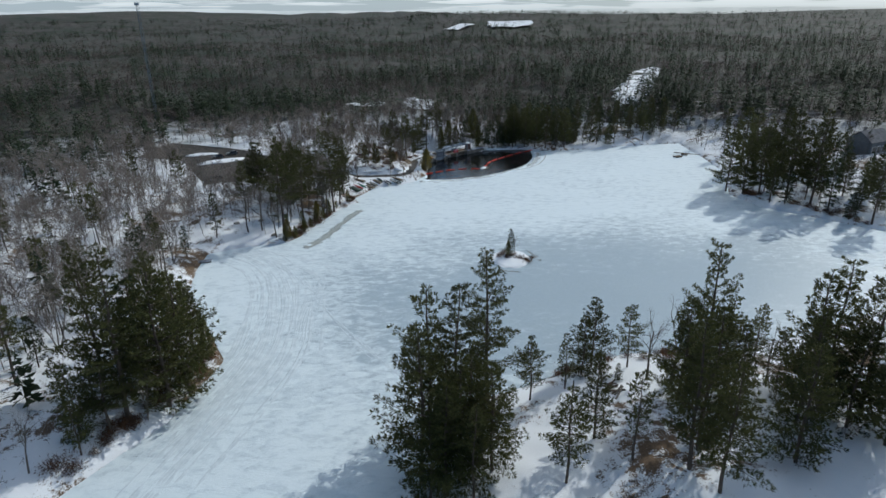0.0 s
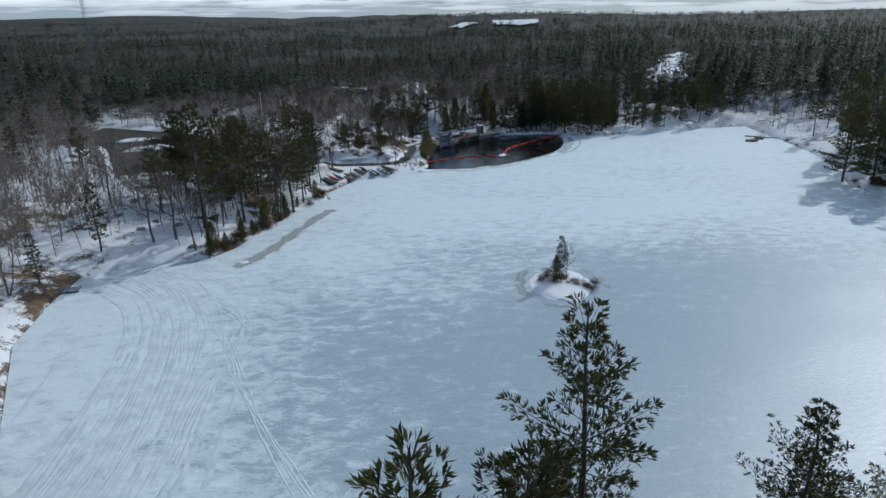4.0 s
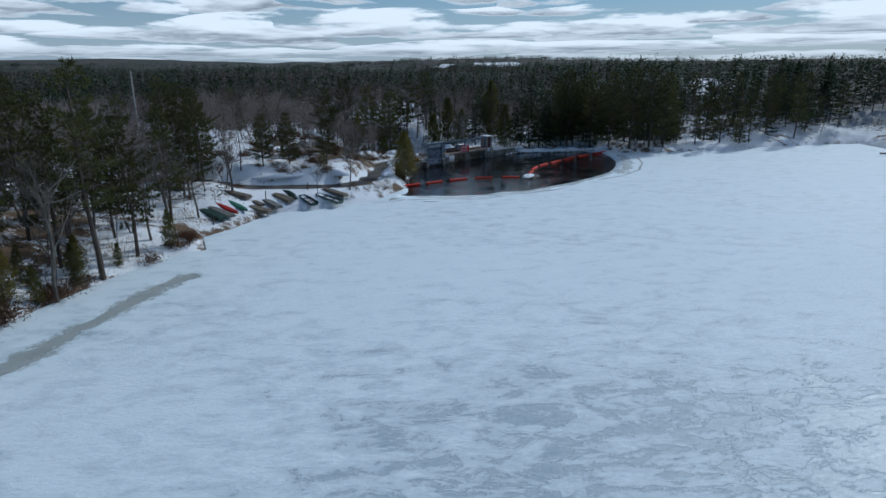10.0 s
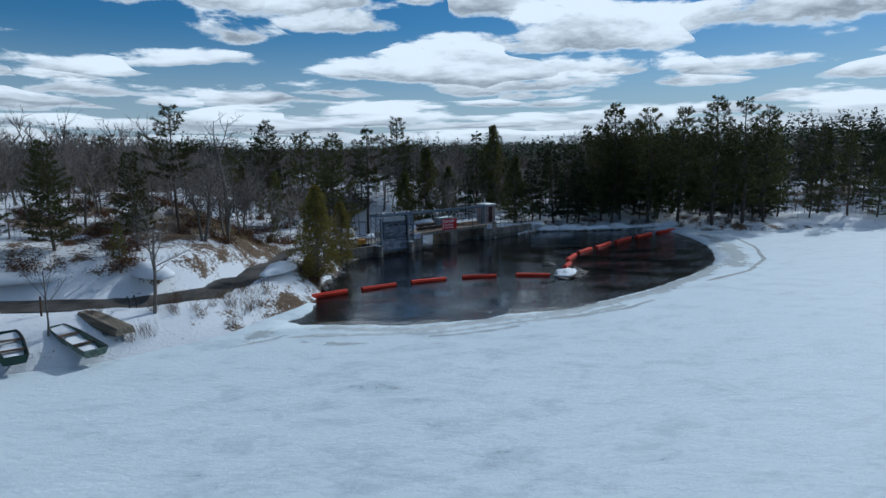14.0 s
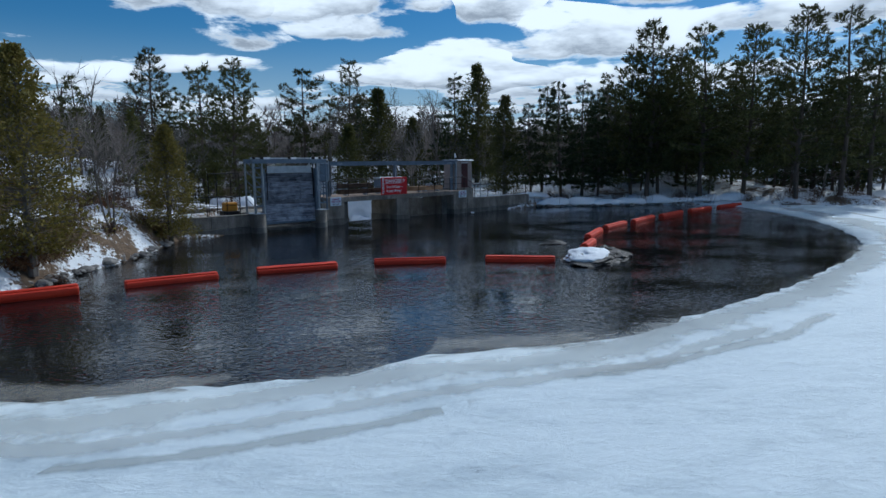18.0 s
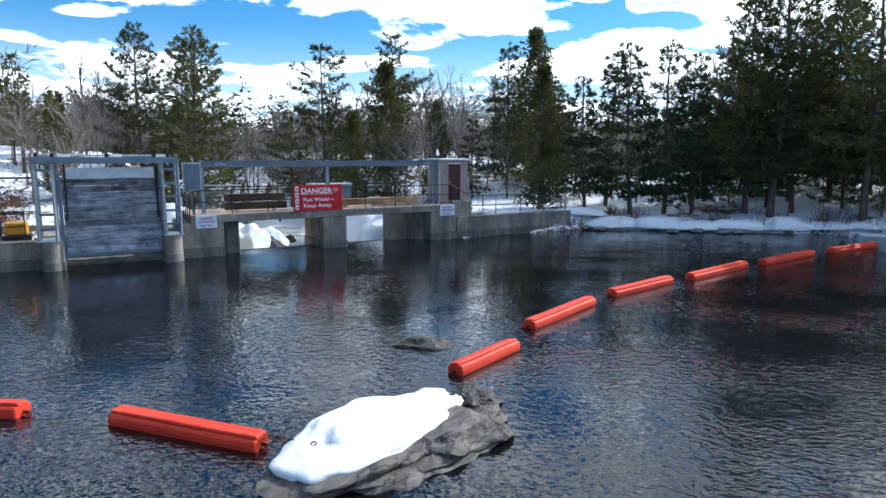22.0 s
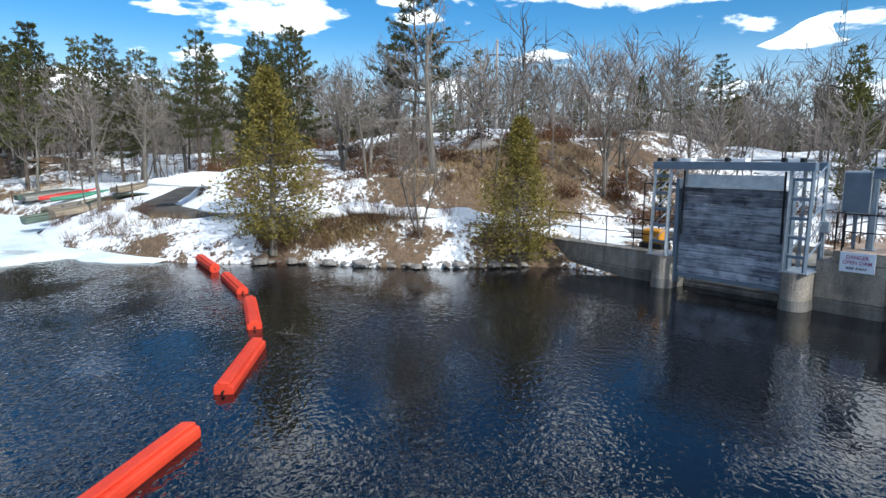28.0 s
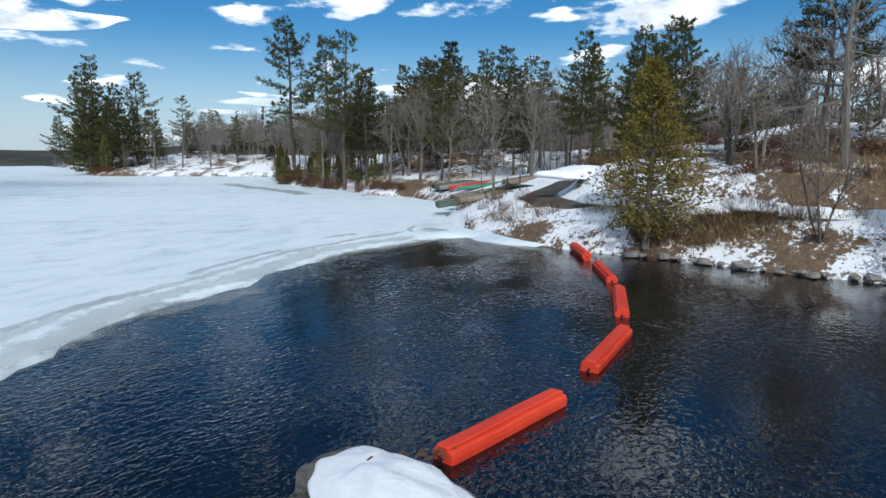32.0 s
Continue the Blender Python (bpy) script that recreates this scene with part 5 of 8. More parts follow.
for x in (0.45, 2.1):
    part("bracket", boxed(x - 0.03, x + 0.03, 0.035, 0.14, -0.06, 1.25), M_GALV, sign)
M_SIGNTXT = grainy("faded_red_lettering", (0.26, 0.07, 0.16), (0.34, 0.12, 0.24), 2.0, 12.0, 0.6, bump=0.0)
M_SIGNBLK = grainy("black_lettering", (0.012, 0.014, 0.03), (0.02, 0.022, 0.04), 2.0, 12.0, 0.6, bump=0.0)
for x, w in ((-7.38, 0.93), (5.62, 0.95)):
    s2 = dam_thing("open_dam_sign", "pale sign warning of the open dam on the abutment", "sign", x, -0.05, 1.32, "open dam signs")
    part("panel", boxed(0, w, 0, 0.03, 0, 0.6, 0.004), M_SIGNBLUE, s2)
    for txt, size, z, mt, x0, want in (("DANGER", 0.16, 0.4, M_SIGNTXT, 0.16, 0.6), ("OPEN DAM", 0.16, 0.24, M_SIGNTXT, 0.08, 0.77), ("KEEP AWAY", 0.11, 0.08, M_SIGNBLK, 0.18, 0.56)):
        ob, _ = lettering(txt, size, 0, -0.002, z, mt, s2, thick=0.003)
        ww = max(v.co.x for v in ob.data.vertices)
        for v in ob.data.vertices:
            v.co.x = x0 + v.co.x * want / ww

# overhead monorail beam
mono = dam_thing("monorail_beam", "blue-grey steel hoist beam on posts over the deck", "hoist beam")
part("web", boxed(-6.9, 5.85, 0.58, 0.62, 4.15, 4.4), M_STEEL, mono)
part("top_flange", boxed(-6.92, 5.87, 0.5, 0.7, 4.4, 4.425), M_STEEL, mono)
part("bottom_flange", boxed(-6.92, 5.87, 0.5, 0.7, 4.125, 4.15), M_STEEL, mono)
for x in (-6.88, -0.7, 5.62):
    part("post_flange", boxed(x - 0.09, x - 0.075, 0.72, 0.9, 1.932, 4.46), M_STEEL, mono)
    part("post_flange", boxed(x + 0.075, x + 0.09, 0.72, 0.9, 1.932, 4.46), M_STEEL, mono)
    part("post_web", boxed(x - 0.075, x + 0.075, 0.8, 0.82, 1.932, 4.46), M_GALV, mono)
    part("foot_plate", boxed(x - 0.17, x + 0.17, 0.64, 0.98, 1.93, 1.955), M_GALV, mono)
part("end_post", boxed(5.82, 5.96, 0.5, 0.66, 1.932, 4.5, 0.01), M_GALV, mono)
for x in (-6.3, 4.9):
    lettering("4 TON", 0.16, x, 0.576, 4.2, M_GALV, mono, "load_marking", 0.003)
cab = dam_thing("control_cabinet", "blue-grey steel control cabinet beside the hoist post", "cabinet", -7.72, 0.7, 3.02)
part("body", boxed(0, 0.78, 0, 0.3, 0, 1.32, 0.02), M_GALV, cab)
part("door", boxed(0.04, 0.74, -0.025, 0, 0.05, 1.27, 0.01), M_STEEL, cab)
part("stand", rods([((0.39, 0.15, 0), (0.39, 0.15, -1.09))], 0.05), M_STEEL, cab)
sbox = dam_thing("meter_box", "small grey meter box on a conduit", "electrical box", -8.0, 0.35, 2.4)
part("box", boxed(-0.14, 0.14, -0.08, 0.08, 0, 0.36, 0.015), M_GALV, sbox)
part("conduit", rods([((0, 0, 0), (0.02, 0, -0.86))], 0.025), M_GALV, sbox)

# timbers on the deck
for x0, x1, y, z, mat, lab in ((-5.85, -2.85, 1.1, 1.98, M_STOPLOG, "dark brown squared stop log"), (-5.85, -2.9, 1.15, 2.4, M_STOPLOG, "dark brown squared stop log"), (-2.5, -0.5, 1.25, 1.98, M_STOPLOG, "dark brown squared stop log"),
                               (-0.15, 2.6, 1.1, 1.98, M_NEWLOG, "tan squared stop log"), (2.3, 4.75, 1.2, 1.975, M_NEWLOG, "tan squared stop log")):
    t = dam_thing("stop_log", lab + " lying on the deck", "timber", (x0 + x1) / 2, y, z, "stop logs on the deck")
    L = (x1 - x0) / 2
    part("beam", boxed(-L, L, -0.2, 0.2, 0.06, 0.4, 0.015), mat, t)
    for sx in (-0.6, 0.6):
        part("skid", boxed(sx * L - 0.06, sx * L + 0.06, -0.22, 0.22, -0.05, 0.055), M_GALV, t)
bx = dam_thing("storage_box", "grey-blue metal storage box on the deck", "storage box", 0.0, 2.55, 1.93)
part("body", boxed(-1.15, 1.15, -0.35, 0.35, 0.08, 1.1, 0.02), M_STEEL, bx)
part("lid", boxed(-1.2, 1.2, -0.4, 0.4, 1.102, 1.24, 0.03), M_GALV, bx)
# hut
hut = dam_thing("control_hut", "small beige sided hut with a maroon door", "hut", 6.85, 0.5, 1.93)
part("plinth", boxed(-0.95, 1.1, -0.1, 1.7, -0.75, 0.16, 0.02), M_CONCRETE, hut)
part("wall_body", boxed(-0.88, 0.92, 0.0, 1.6, 0.162, 2.46, 0.01), M_BEIGE, hut)
for k in range(9):
    x = -0.86 + 0.22 * k
    if -0.45 < x < 0.5:
        continue
    part("siding_batten", boxed(x - 0.025, x + 0.025, -0.025, 0.0, 0.17, 2.45), M_BEIGE, hut)
for k in range(7):
    y = 0.1 + 0.23 * k
    part("siding_batten", boxed(-0.905, -0.88, y - 0.025, y + 0.025, 0.17, 2.45), M_BEIGE, hut)
hd = part("door", boxed(-0.4, 0.42, -0.03, 0.0, 0.2, 2.28, 0.008), M_DOOR, hut, "maroon steel door")
part("door_frame", boxed(-0.47, -0.402, -0.04, 0.0, 0.18, 2.35), M_BEIGE, hut)
part("door_frame", boxed(0.422, 0.49, -0.04, 0.0, 0.18, 2.35), M_BEIGE, hut)
part("door_head", boxed(-0.402, 0.422, -0.04, 0.0, 2.285, 2.35), M_WHITE, hut)
part("door_handle", boxed(-0.34, -0.28, -0.07, -0.03, 1.2, 1.3), M_GALV, hd)
part("roof_slab", boxed(-1.0, 1.12, -0.15, 1.75, 2.462, 2.56, 0.015), M_GALV, hut, "flat metal-edged roof")
part("roof_snow", boxed(-0.9, 1.0, -0.05, 1.65, 2.562, 2.6, 0.015), M_SNOW, hut)
horn = dam_thing("warning_horn", "grey warning horn on a short mast", "horn", 5.75, 0.55, 4.5)
part("mast", rods([((0, 0, 0), (0, 0, 0.35))], 0.02), M_GALV, horn)
bm = bmesh.new()
rod(bm, (0, 0, 0.55), (0, -0.05, 0.2), 0.04, 0.11, 10)
part("horn", bm, M_WHITE, horn)
# mesh gate posts east of the hut
fen = dam_thing("chain_link_fence", "galvanised posts with chain-link mesh beside the hut", "fence")
for x, y in ((7.9, 0.6), (8.75, 0.3), (7.95, 2.4)):
    part("post", rods([((x, y, 1.0), (x, y, 3.45))], 0.035, 8), M_GALV, fen)
mesh_pairs = []
for k in range(-9, 12):
    a = k * 0.16
    for sg in (0, 1):
        z0, z1 = (1.35 + a, 1.35 + a + 1.5) if sg == 0 else (1.35 + a + 1.5, 1.35 + a)
        mesh_pairs.append(((7.9, 0.6, min(3.3, max(1.3, z0))), (7.95, 2.4, min(3.3, max(1.3, z1)))))
part("wire_mesh", rods(mesh_pairs, 0.006, 3), M_GALV, fen)
fw = dam_thing("chain_link_gate", "galvanised chain-link panel behind the control cabinet", "fence")
part("frame", rods([((-7.2, 4.2, 1.2), (-7.2, 4.2, 3.1)), ((-4.6, 4.2, 1.2), (-4.6, 4.2, 3.1)), ((-7.2, 4.2, 3.1), (-4.6, 4.2, 3.1)), ((-7.2, 4.2, 1.3), (-4.6, 4.2, 1.3))], 0.03), M_GALV, fw)
mesh_pairs = []
for k in range(30):
    x = -7.2 + 2.6 * k / 29
    mesh_pairs += [((x, 4.2, 1.3), (min(-4.6, x + 0.9), 4.2, 3.1)), ((x, 4.2, 1.3), (max(-7.2, x - 0.9), 4.2, 3.1))]
part("wire_mesh", rods(mesh_pairs, 0.006, 3), M_GALV, fw)
# landing cage west of the gate with an orange-yellow winch
cage = dam_thing("access_cage", "dark steel access cage beside the gate", "cage", -15.0, 1.2, 1.1)
cp_ = [((x, y, 0), (x, y, 2.6)) for x in (0, 1.5) for y in (0, 1.2)] + [((0, y, z), (1.5, y, z)) for y in (0, 1.2) for z in (1.1, 2.6)] + [((x, 0, z), (x, 1.2, z)) for x in (0, 1.5) for z in (1.1, 2.6)]
for a, b in cp_:
    part("bar", rods([(a, b)], 0.028), M_BLACKIRON, cage)
M_YELLOW = grainy("yellow_orange_paint", (0.6, 0.25, 0.02), (0.7, 0.34, 0.04), 2.0, 12.0, 0.5, bump=0.05)
win = dam_thing("winch_engine", "yellow-orange engine winch beside the gate", "winch", -14.3, 1.0, 1.1)
part("body", boxed(-0.4, 0.4, -0.3, 0.3, 0.25, 0.8, 0.06), M_YELLOW, win)
part("base", boxed(-0.5, 0.5, -0.35, 0.35, 0.0, 0.25, 0.02), M_BLACKIRON, win)


# ---- floating booms and the rock ----
def boom_parts():
    """One orange float, 3 m long, along x: rounded body, grooved shoulders, raised crown, scalloped ends."""
    half = [(0.0, 0.2), (0.06, 0.203), (0.115, 0.198), (0.13, 0.172), (0.122, 0.138), (0.175, 0.134), (0.205, 0.1), (0.216, 0.03), (0.208, -0.06), (0.165, -0.15), (0.08, -0.195)]
    prof = half + [(0.0, -0.2)] + [(-a, b) for a, b in half[:0:-1]]
    n = len(prof)
    bm = bmesh.new()
    xs = [-1.5, -1.485, -1.44, -1.0, -0.5, 0, 0.5, 1.0, 1.44, 1.485, 1.5]
    inset = {1.5: 0.86, 1.485: 0.95}
    rings = [[bm.verts.new((x, a * inset.get(abs(x), 1), b * inset.get(abs(x), 1) + 0.006 * math.sin(x * 2))) for a, b in prof] for x in xs]
    for a, b in zip(rings[:-1], rings[1:]):
        for i in range(n):
            bm.faces.new((a[i], a[(i + 1) % n], b[(i + 1) % n], b[i]))
    bm.faces.new(rings[0][::-1])
    bm.faces.new(rings[-1])
    bmesh.ops.recalc_face_normals(bm, faces=bm.faces)
    me = bpy.data.meshes.new("float_body")
    bm.to_mesh(me)
    bm.free()
    me.materials.append(M_BOOM)
    bm = rods([((-1.6, 0, 0.0), (-1.48, 0, 0.0))], 0.03, 6)
    lug = bpy.data.meshes.new("lug")
    bm.to_mesh(lug)
    bm.free()
    lug.materials.append(M_BLACKIRON)
    return me, lug


BOOM_BODY, BOOM_LUG = boom_parts()
BOOMS = [((18.52, 41.0), (15.48, 41.58)), ((13.64, 41.52), (10.48, 41.32)), ((8.88, 40.78), (5.75, 39.72)), ((4.36, 39.05), (1.5, 37.5)), ((0.3, 36.65), (-2.4, 35.0)),
         ((21.2, 44.85), (22.4, 46.9)), ((22.75, 48.75), (24.7, 52.0)), ((25.5, 53.2), (27.95, 55.95)), ((28.85, 56.6), (31.9, 60.0)), ((32.85, 60.6), (36.2, 63.9)), ((37.4, 64.7), (40.8, 67.5)), ((42.1, 68.3), (46, 71.2))]
for k, (a, b) in enumerate(BOOMS):
    d = Vector((b[0] - a[0], b[1] - a[1], 0))
    e = empty("boom_float", Matrix.Translation(((a[0] + b[0]) / 2, (a[1] + b[1]) / 2, 0.02 if k != 4 else 0.12)) @ Matrix.Rotation(math.atan2(d.y, d.x), 4, "Z") @ Matrix.Rotation(rt.uniform(-0.2, 0.2), 4, "X") @ Matrix.Diagonal((d.length / 3.0, 1, 1, 1)),
              "orange-red plastic boom float lying in the water", "boom float", "floating safety boom")
    link_mesh("float_body", BOOM_BODY, None, e)
    link_mesh("lug", BOOM_LUG, None, e, "dark steel end lug")
    link_mesh("lug", BOOM_LUG, None, e, "dark steel end lug").matrix_local = Matrix.Rotation(math.pi, 4, "Z")
chain = tagged(new("boom_chain"), "rusty chain between boom and rock", "chain")
for k in range(26):
    p = Vector((18.35, 41.15, 0.1)).lerp(Vector((19.6, 40.5, 0.3)), k / 25)
    p.z += 0.06 * math.sin(k * 1.3)
    bm = bmesh.new()
    ring = [bm.verts.new(p + Vector((0.045 * math.cos(a), 0.03 * math.sin(a), 0.02 * math.sin(a + k)))) for a in [2 * math.pi * i / 8 for i in range(8)]]
    for i in range(8):
        a, b = ring[i].co, ring[(i + 1) % 8].co
        rod(bm, a, b, 0.012, 0.012, 4, False)
    part("link", bm, M_SHRUB, chain)


def lump(seed, sx, sy, sz, rough=0.3, sub=3, flat=0.0, freq=1.2):
    bm = bmesh.new()
    bmesh.ops.create_icosphere(bm, subdivisions=sub, radius=1.0)
    for v in bm.verts:
        n = noise.noise(v.co * freq + Vector((seed * 7.3, seed, 0))) + 0.5 * noise.noise(v.co * freq * 2.6 + Vector((seed, seed * 3.1, 5)))
        v.co *= 1 + rough * n
        if v.co.z < -flat:
            v.co.z = -flat + (v.co.z + flat) * 0.2
        v.co = Vector((v.co.x * sx, v.co.y * sy, v.co.z * sz))
    return bm


rock = empty("snowy_rock", Matrix.Translation((20.6, 41.6, -0.12)) @ Matrix.Rotation(radians(62), 4, "Z"), "dark wet rock in the water under a cap of snow", "rock")
part("rock_body", lump(3, 2.15, 1.4, 0.36, 0.32, 5, freq=1.7), M_BEDROCK, rock)
part("rock_shelf", lump(14, 1.25, 0.75, 0.3, 0.4, 4, freq=1.8), M_BEDROCK, rock).location = (0.75, -0.75, 0.06)
part("snow_cap", lump(8, 1.66, 1.05, 0.42, 0.2, 5, freq=1.5), M_SNOW, rock, "rounded snow cap", True).location = (-0.34, 0.3, 0.17)
part("snow_patch", lump(11, 0.55, 0.36, 0.14, 0.3, 4), M_SNOW, rock, "rounded snow cap", True).location = (1.35, 0.3, 0.26)
part("snow_patch", lump(13, 0.5, 0.22, 0.1, 0.3, 4), M_SNOW, rock, "rounded snow cap", True).location = (1.45, -0.12, 0.27)
part("ledge", lump(12, 0.6, 0.5, 0.28, 0.4, 4, freq=2.2), M_ROCK, rock).location = (1.95, -0.2, 0.12)
part("ledge", lump(15, 0.34, 0.3, 0.22, 0.45, 3, freq=2.2), M_ROCK, rock).location = (1.7, -0.6, 0.1)
r2 = empty("small_rock", Matrix.Translation((20.1, 46.8, -0.1)), "small dark rock breaking the water", "rock")
part("rock_body", lump(5, 0.75, 0.4, 0.22, 0.4, 3), M_ROCK, r2)


# ---- woods ----
CLEARING = [(117, 143), (138, 190), (170, 255), (211, 338)]
ROAD_GRID, LOT_GRID = line_distance(ROAD, _X, _Y), poly_distance(LOT, _X, _Y)


def free_at(x, y, keep=2.2):
    """Whether a tree may stand at x, y."""
    if from_lake(x, y) < 2.0 or lookup(ROAD_GRID, x, y) < 2.6 or lookup(LOT_GRID, x, y) < 1.0:
        return False
    q = DAM_INV @ Vector((x, y, 0))
    if -24 < q.x < 20 and -2 < q.y < 8 or (abs(q.x) < 8.5 and 0 < q.y < 30):
        return False
    return all((x - a) ** 2 + (y - b) ** 2 > keep * keep for a, b in TREES_AT)


rw = random.Random(21)


def scatter(n, x0, x1, y0, y1, kinds, near=1.0, lean=2.2):
    done = tries = 0
    while done < n and tries < n * 12:
        tries += 1
        x, y = rw.uniform(x0, x1), rw.uniform(y0, y1)
        if not free_at(x, y, lean):
            continue
        k = rw.choice(kinds)
        h = {"bare_sapling": rw.uniform(6, 11.5), "bare_tree": rw.uniform(8, 12), "slender_pine": rw.uniform(8, 14), "full_pine": rw.uniform(8, 15), "white_pine": rw.uniform(11, 16), "broad_pine": rw.uniform(9, 14), "hemlock": rw.uniform(7, 12), "white_cedar": rw.uniform(3, 8)}[k]
        if x > -60 and x < 0 and y > 22:
            h *= 0.78
        if 20 < x < 37 and y > 70:
            h *= 0.72
        TREES_AT.append((x, y))
        plant(k, x, y, height1(x, y) + h)
        done += 1


BS, BT, SP, HM, CD = "bare_sapling", "bare_tree", "slender_pine", "hemlock", "white_cedar"
scatter(64, -60, -4, 22, 78, [BT, BS, BS, BS, CD], lean=2.4)
scatter(84, -112, -28, -34, 90, [BS, BS, BS, BS, BT, SP], lean=2.8)
scatter(60, -112, -52, -130, -40, [BS, BS, SP, SP, HM], lean=3.0)
scatter(18, -62, -46, -118, -84, ["white_pine", SP, CD, BS], lean=2.4)
scatter(85, 22, 118, 72, 110, ["full_pine", BS, SP, HM], lean=2.4)
scatter(30, 24, 70, 76, 90, [HM, HM, "full_pine", BS], lean=2.2)
scatter(70, 94, 150, -52, 76, [BS, BS, SP, SP], lean=2.6)
scatter(36, -20, 26, 74, 104, [BS, BS, BT, CD, HM], lean=2.4)
scatter(60, -45, 30, 72, 120, [BS, BS, BS, BT, SP, CD], lean=2.8)
scatter(34, -12, 90, -130, -84, [BS, BS, SP, "full_pine"], lean=2.6)
scatter(8, 25, 66, 75, 80, [HM, CD, BS], lean=1.6)
scatter(14, -60, -34, -16, 60, ["white_pine", "broad_pine", SP], lean=3.0)
scatter(26, 96, 128, -34, 34, ["white_pine", "broad_pine", HM, SP], lean=2.6)
scatter(24, -50, -30, -32, 6, [BS, BS, BT], lean=2.2)
scatter(30, -76, -46, -172, -142, [SP, BS, "white_pine", "broad_pine"], lean=2.6)


def far_templates(seed, whorls, fronds, limbs, twigs, thick=0.01, twig=0.0038, lift=(0.5, 1.6)):
    """Light trees for the woods: three conifers and three bare ones, as triangles round the origin, one unit high."""
    r = random.Random(seed)
    out = []
    for c in range(3):
        T = []
        for k in range(whorls):
            u = k / whorls
            z, R = 0.13 + 0.85 * u, (0.19 + 0.05 * c) * (1 - u) ** 0.75 * (0.75 + 0.25 * min(1, u * 4)) + 0.015
            for i in range(fronds):
                a = r.uniform(0, 6.28)
                w = 2.3 / fronds * r.uniform(0.6, 1.1)
                rr = R * r.uniform(0.5, 1.3)
                zz_ = z + r.uniform(-0.03, 0.03)
                dz = r.uniform(-0.02, 0.05)
                T.append(((0.15 * rr * math.cos(a), 0.15 * rr * math.sin(a), zz_ + 0.02), (rr * 0.8 * math.cos(a - w), rr * 0.8 * math.sin(a - w), zz_ + dz - 0.02), (rr * math.cos(a + w * 0.3), rr * math.sin(a + w * 0.3), zz_ + dz + 0.015)))
        T.append(((-0.012, 0, -0.05), (0.012, 0, -0.05), (0, 0, 0.9)))
        T.append(((0, -0.012, -0.05), (0, 0.012, -0.05), (0, 0, 0.9)))
        out.append((np.array(T), True))
    for c in range(3):
        T = [((-thick, 0, -0.05), (thick, 0, -0.05), (0.01, 0, 0.7)), ((0, -thick, -0.05), (0, thick, -0.05), (0.01, 0, 0.7))]
        for k in range(limbs):
            a, z, L = r.uniform(0, 6.28), r.uniform(0.32, 0.78), r.uniform(0.16, 0.32)
            up = r.uniform(*lift)
            n = math.hypot(1, up)
            d = Vector((math.cos(a) / n, math.sin(a) / n, up / n))
            b0, tip = Vector((0, 0, z)), Vector((0, 0, z)) + d * L
            s = Vector((-math.sin(a), math.cos(a), 0)) * thick * 0.6
            T.append((b0 - s, b0 + s, tip))
            for q in range(twigs):
                p0 = b0.lerp(tip, r.uniform(0.25, 0.95))
                dd = (d + rnd_dir(r, 0.3) * 0.8).normalized()
                s2 = dd.cross(rnd_dir(r)).normalized() * twig
                T.append((p0 - s2, p0 + s2, p0 + dd * L * r.uniform(0.35, 0.7)))
        out.append((np.array([[tuple(v) for v in t] for t in T]), False))
    return out


FAR_PLAIN, FAR_MID, FAR_FINE, FAR_TWIGGY = far_templates(5, 8, 3, 7, 2, 0.004, 0.02, (-0.1, 0.8)), far_templates(7, 11, 4, 9, 3, 0.006, 0.012, (0.1, 1.2)), far_templates(6, 20, 6, 24, 4), far_templates(8, 2, 2, 30, 6, 0.009, 0.0042)


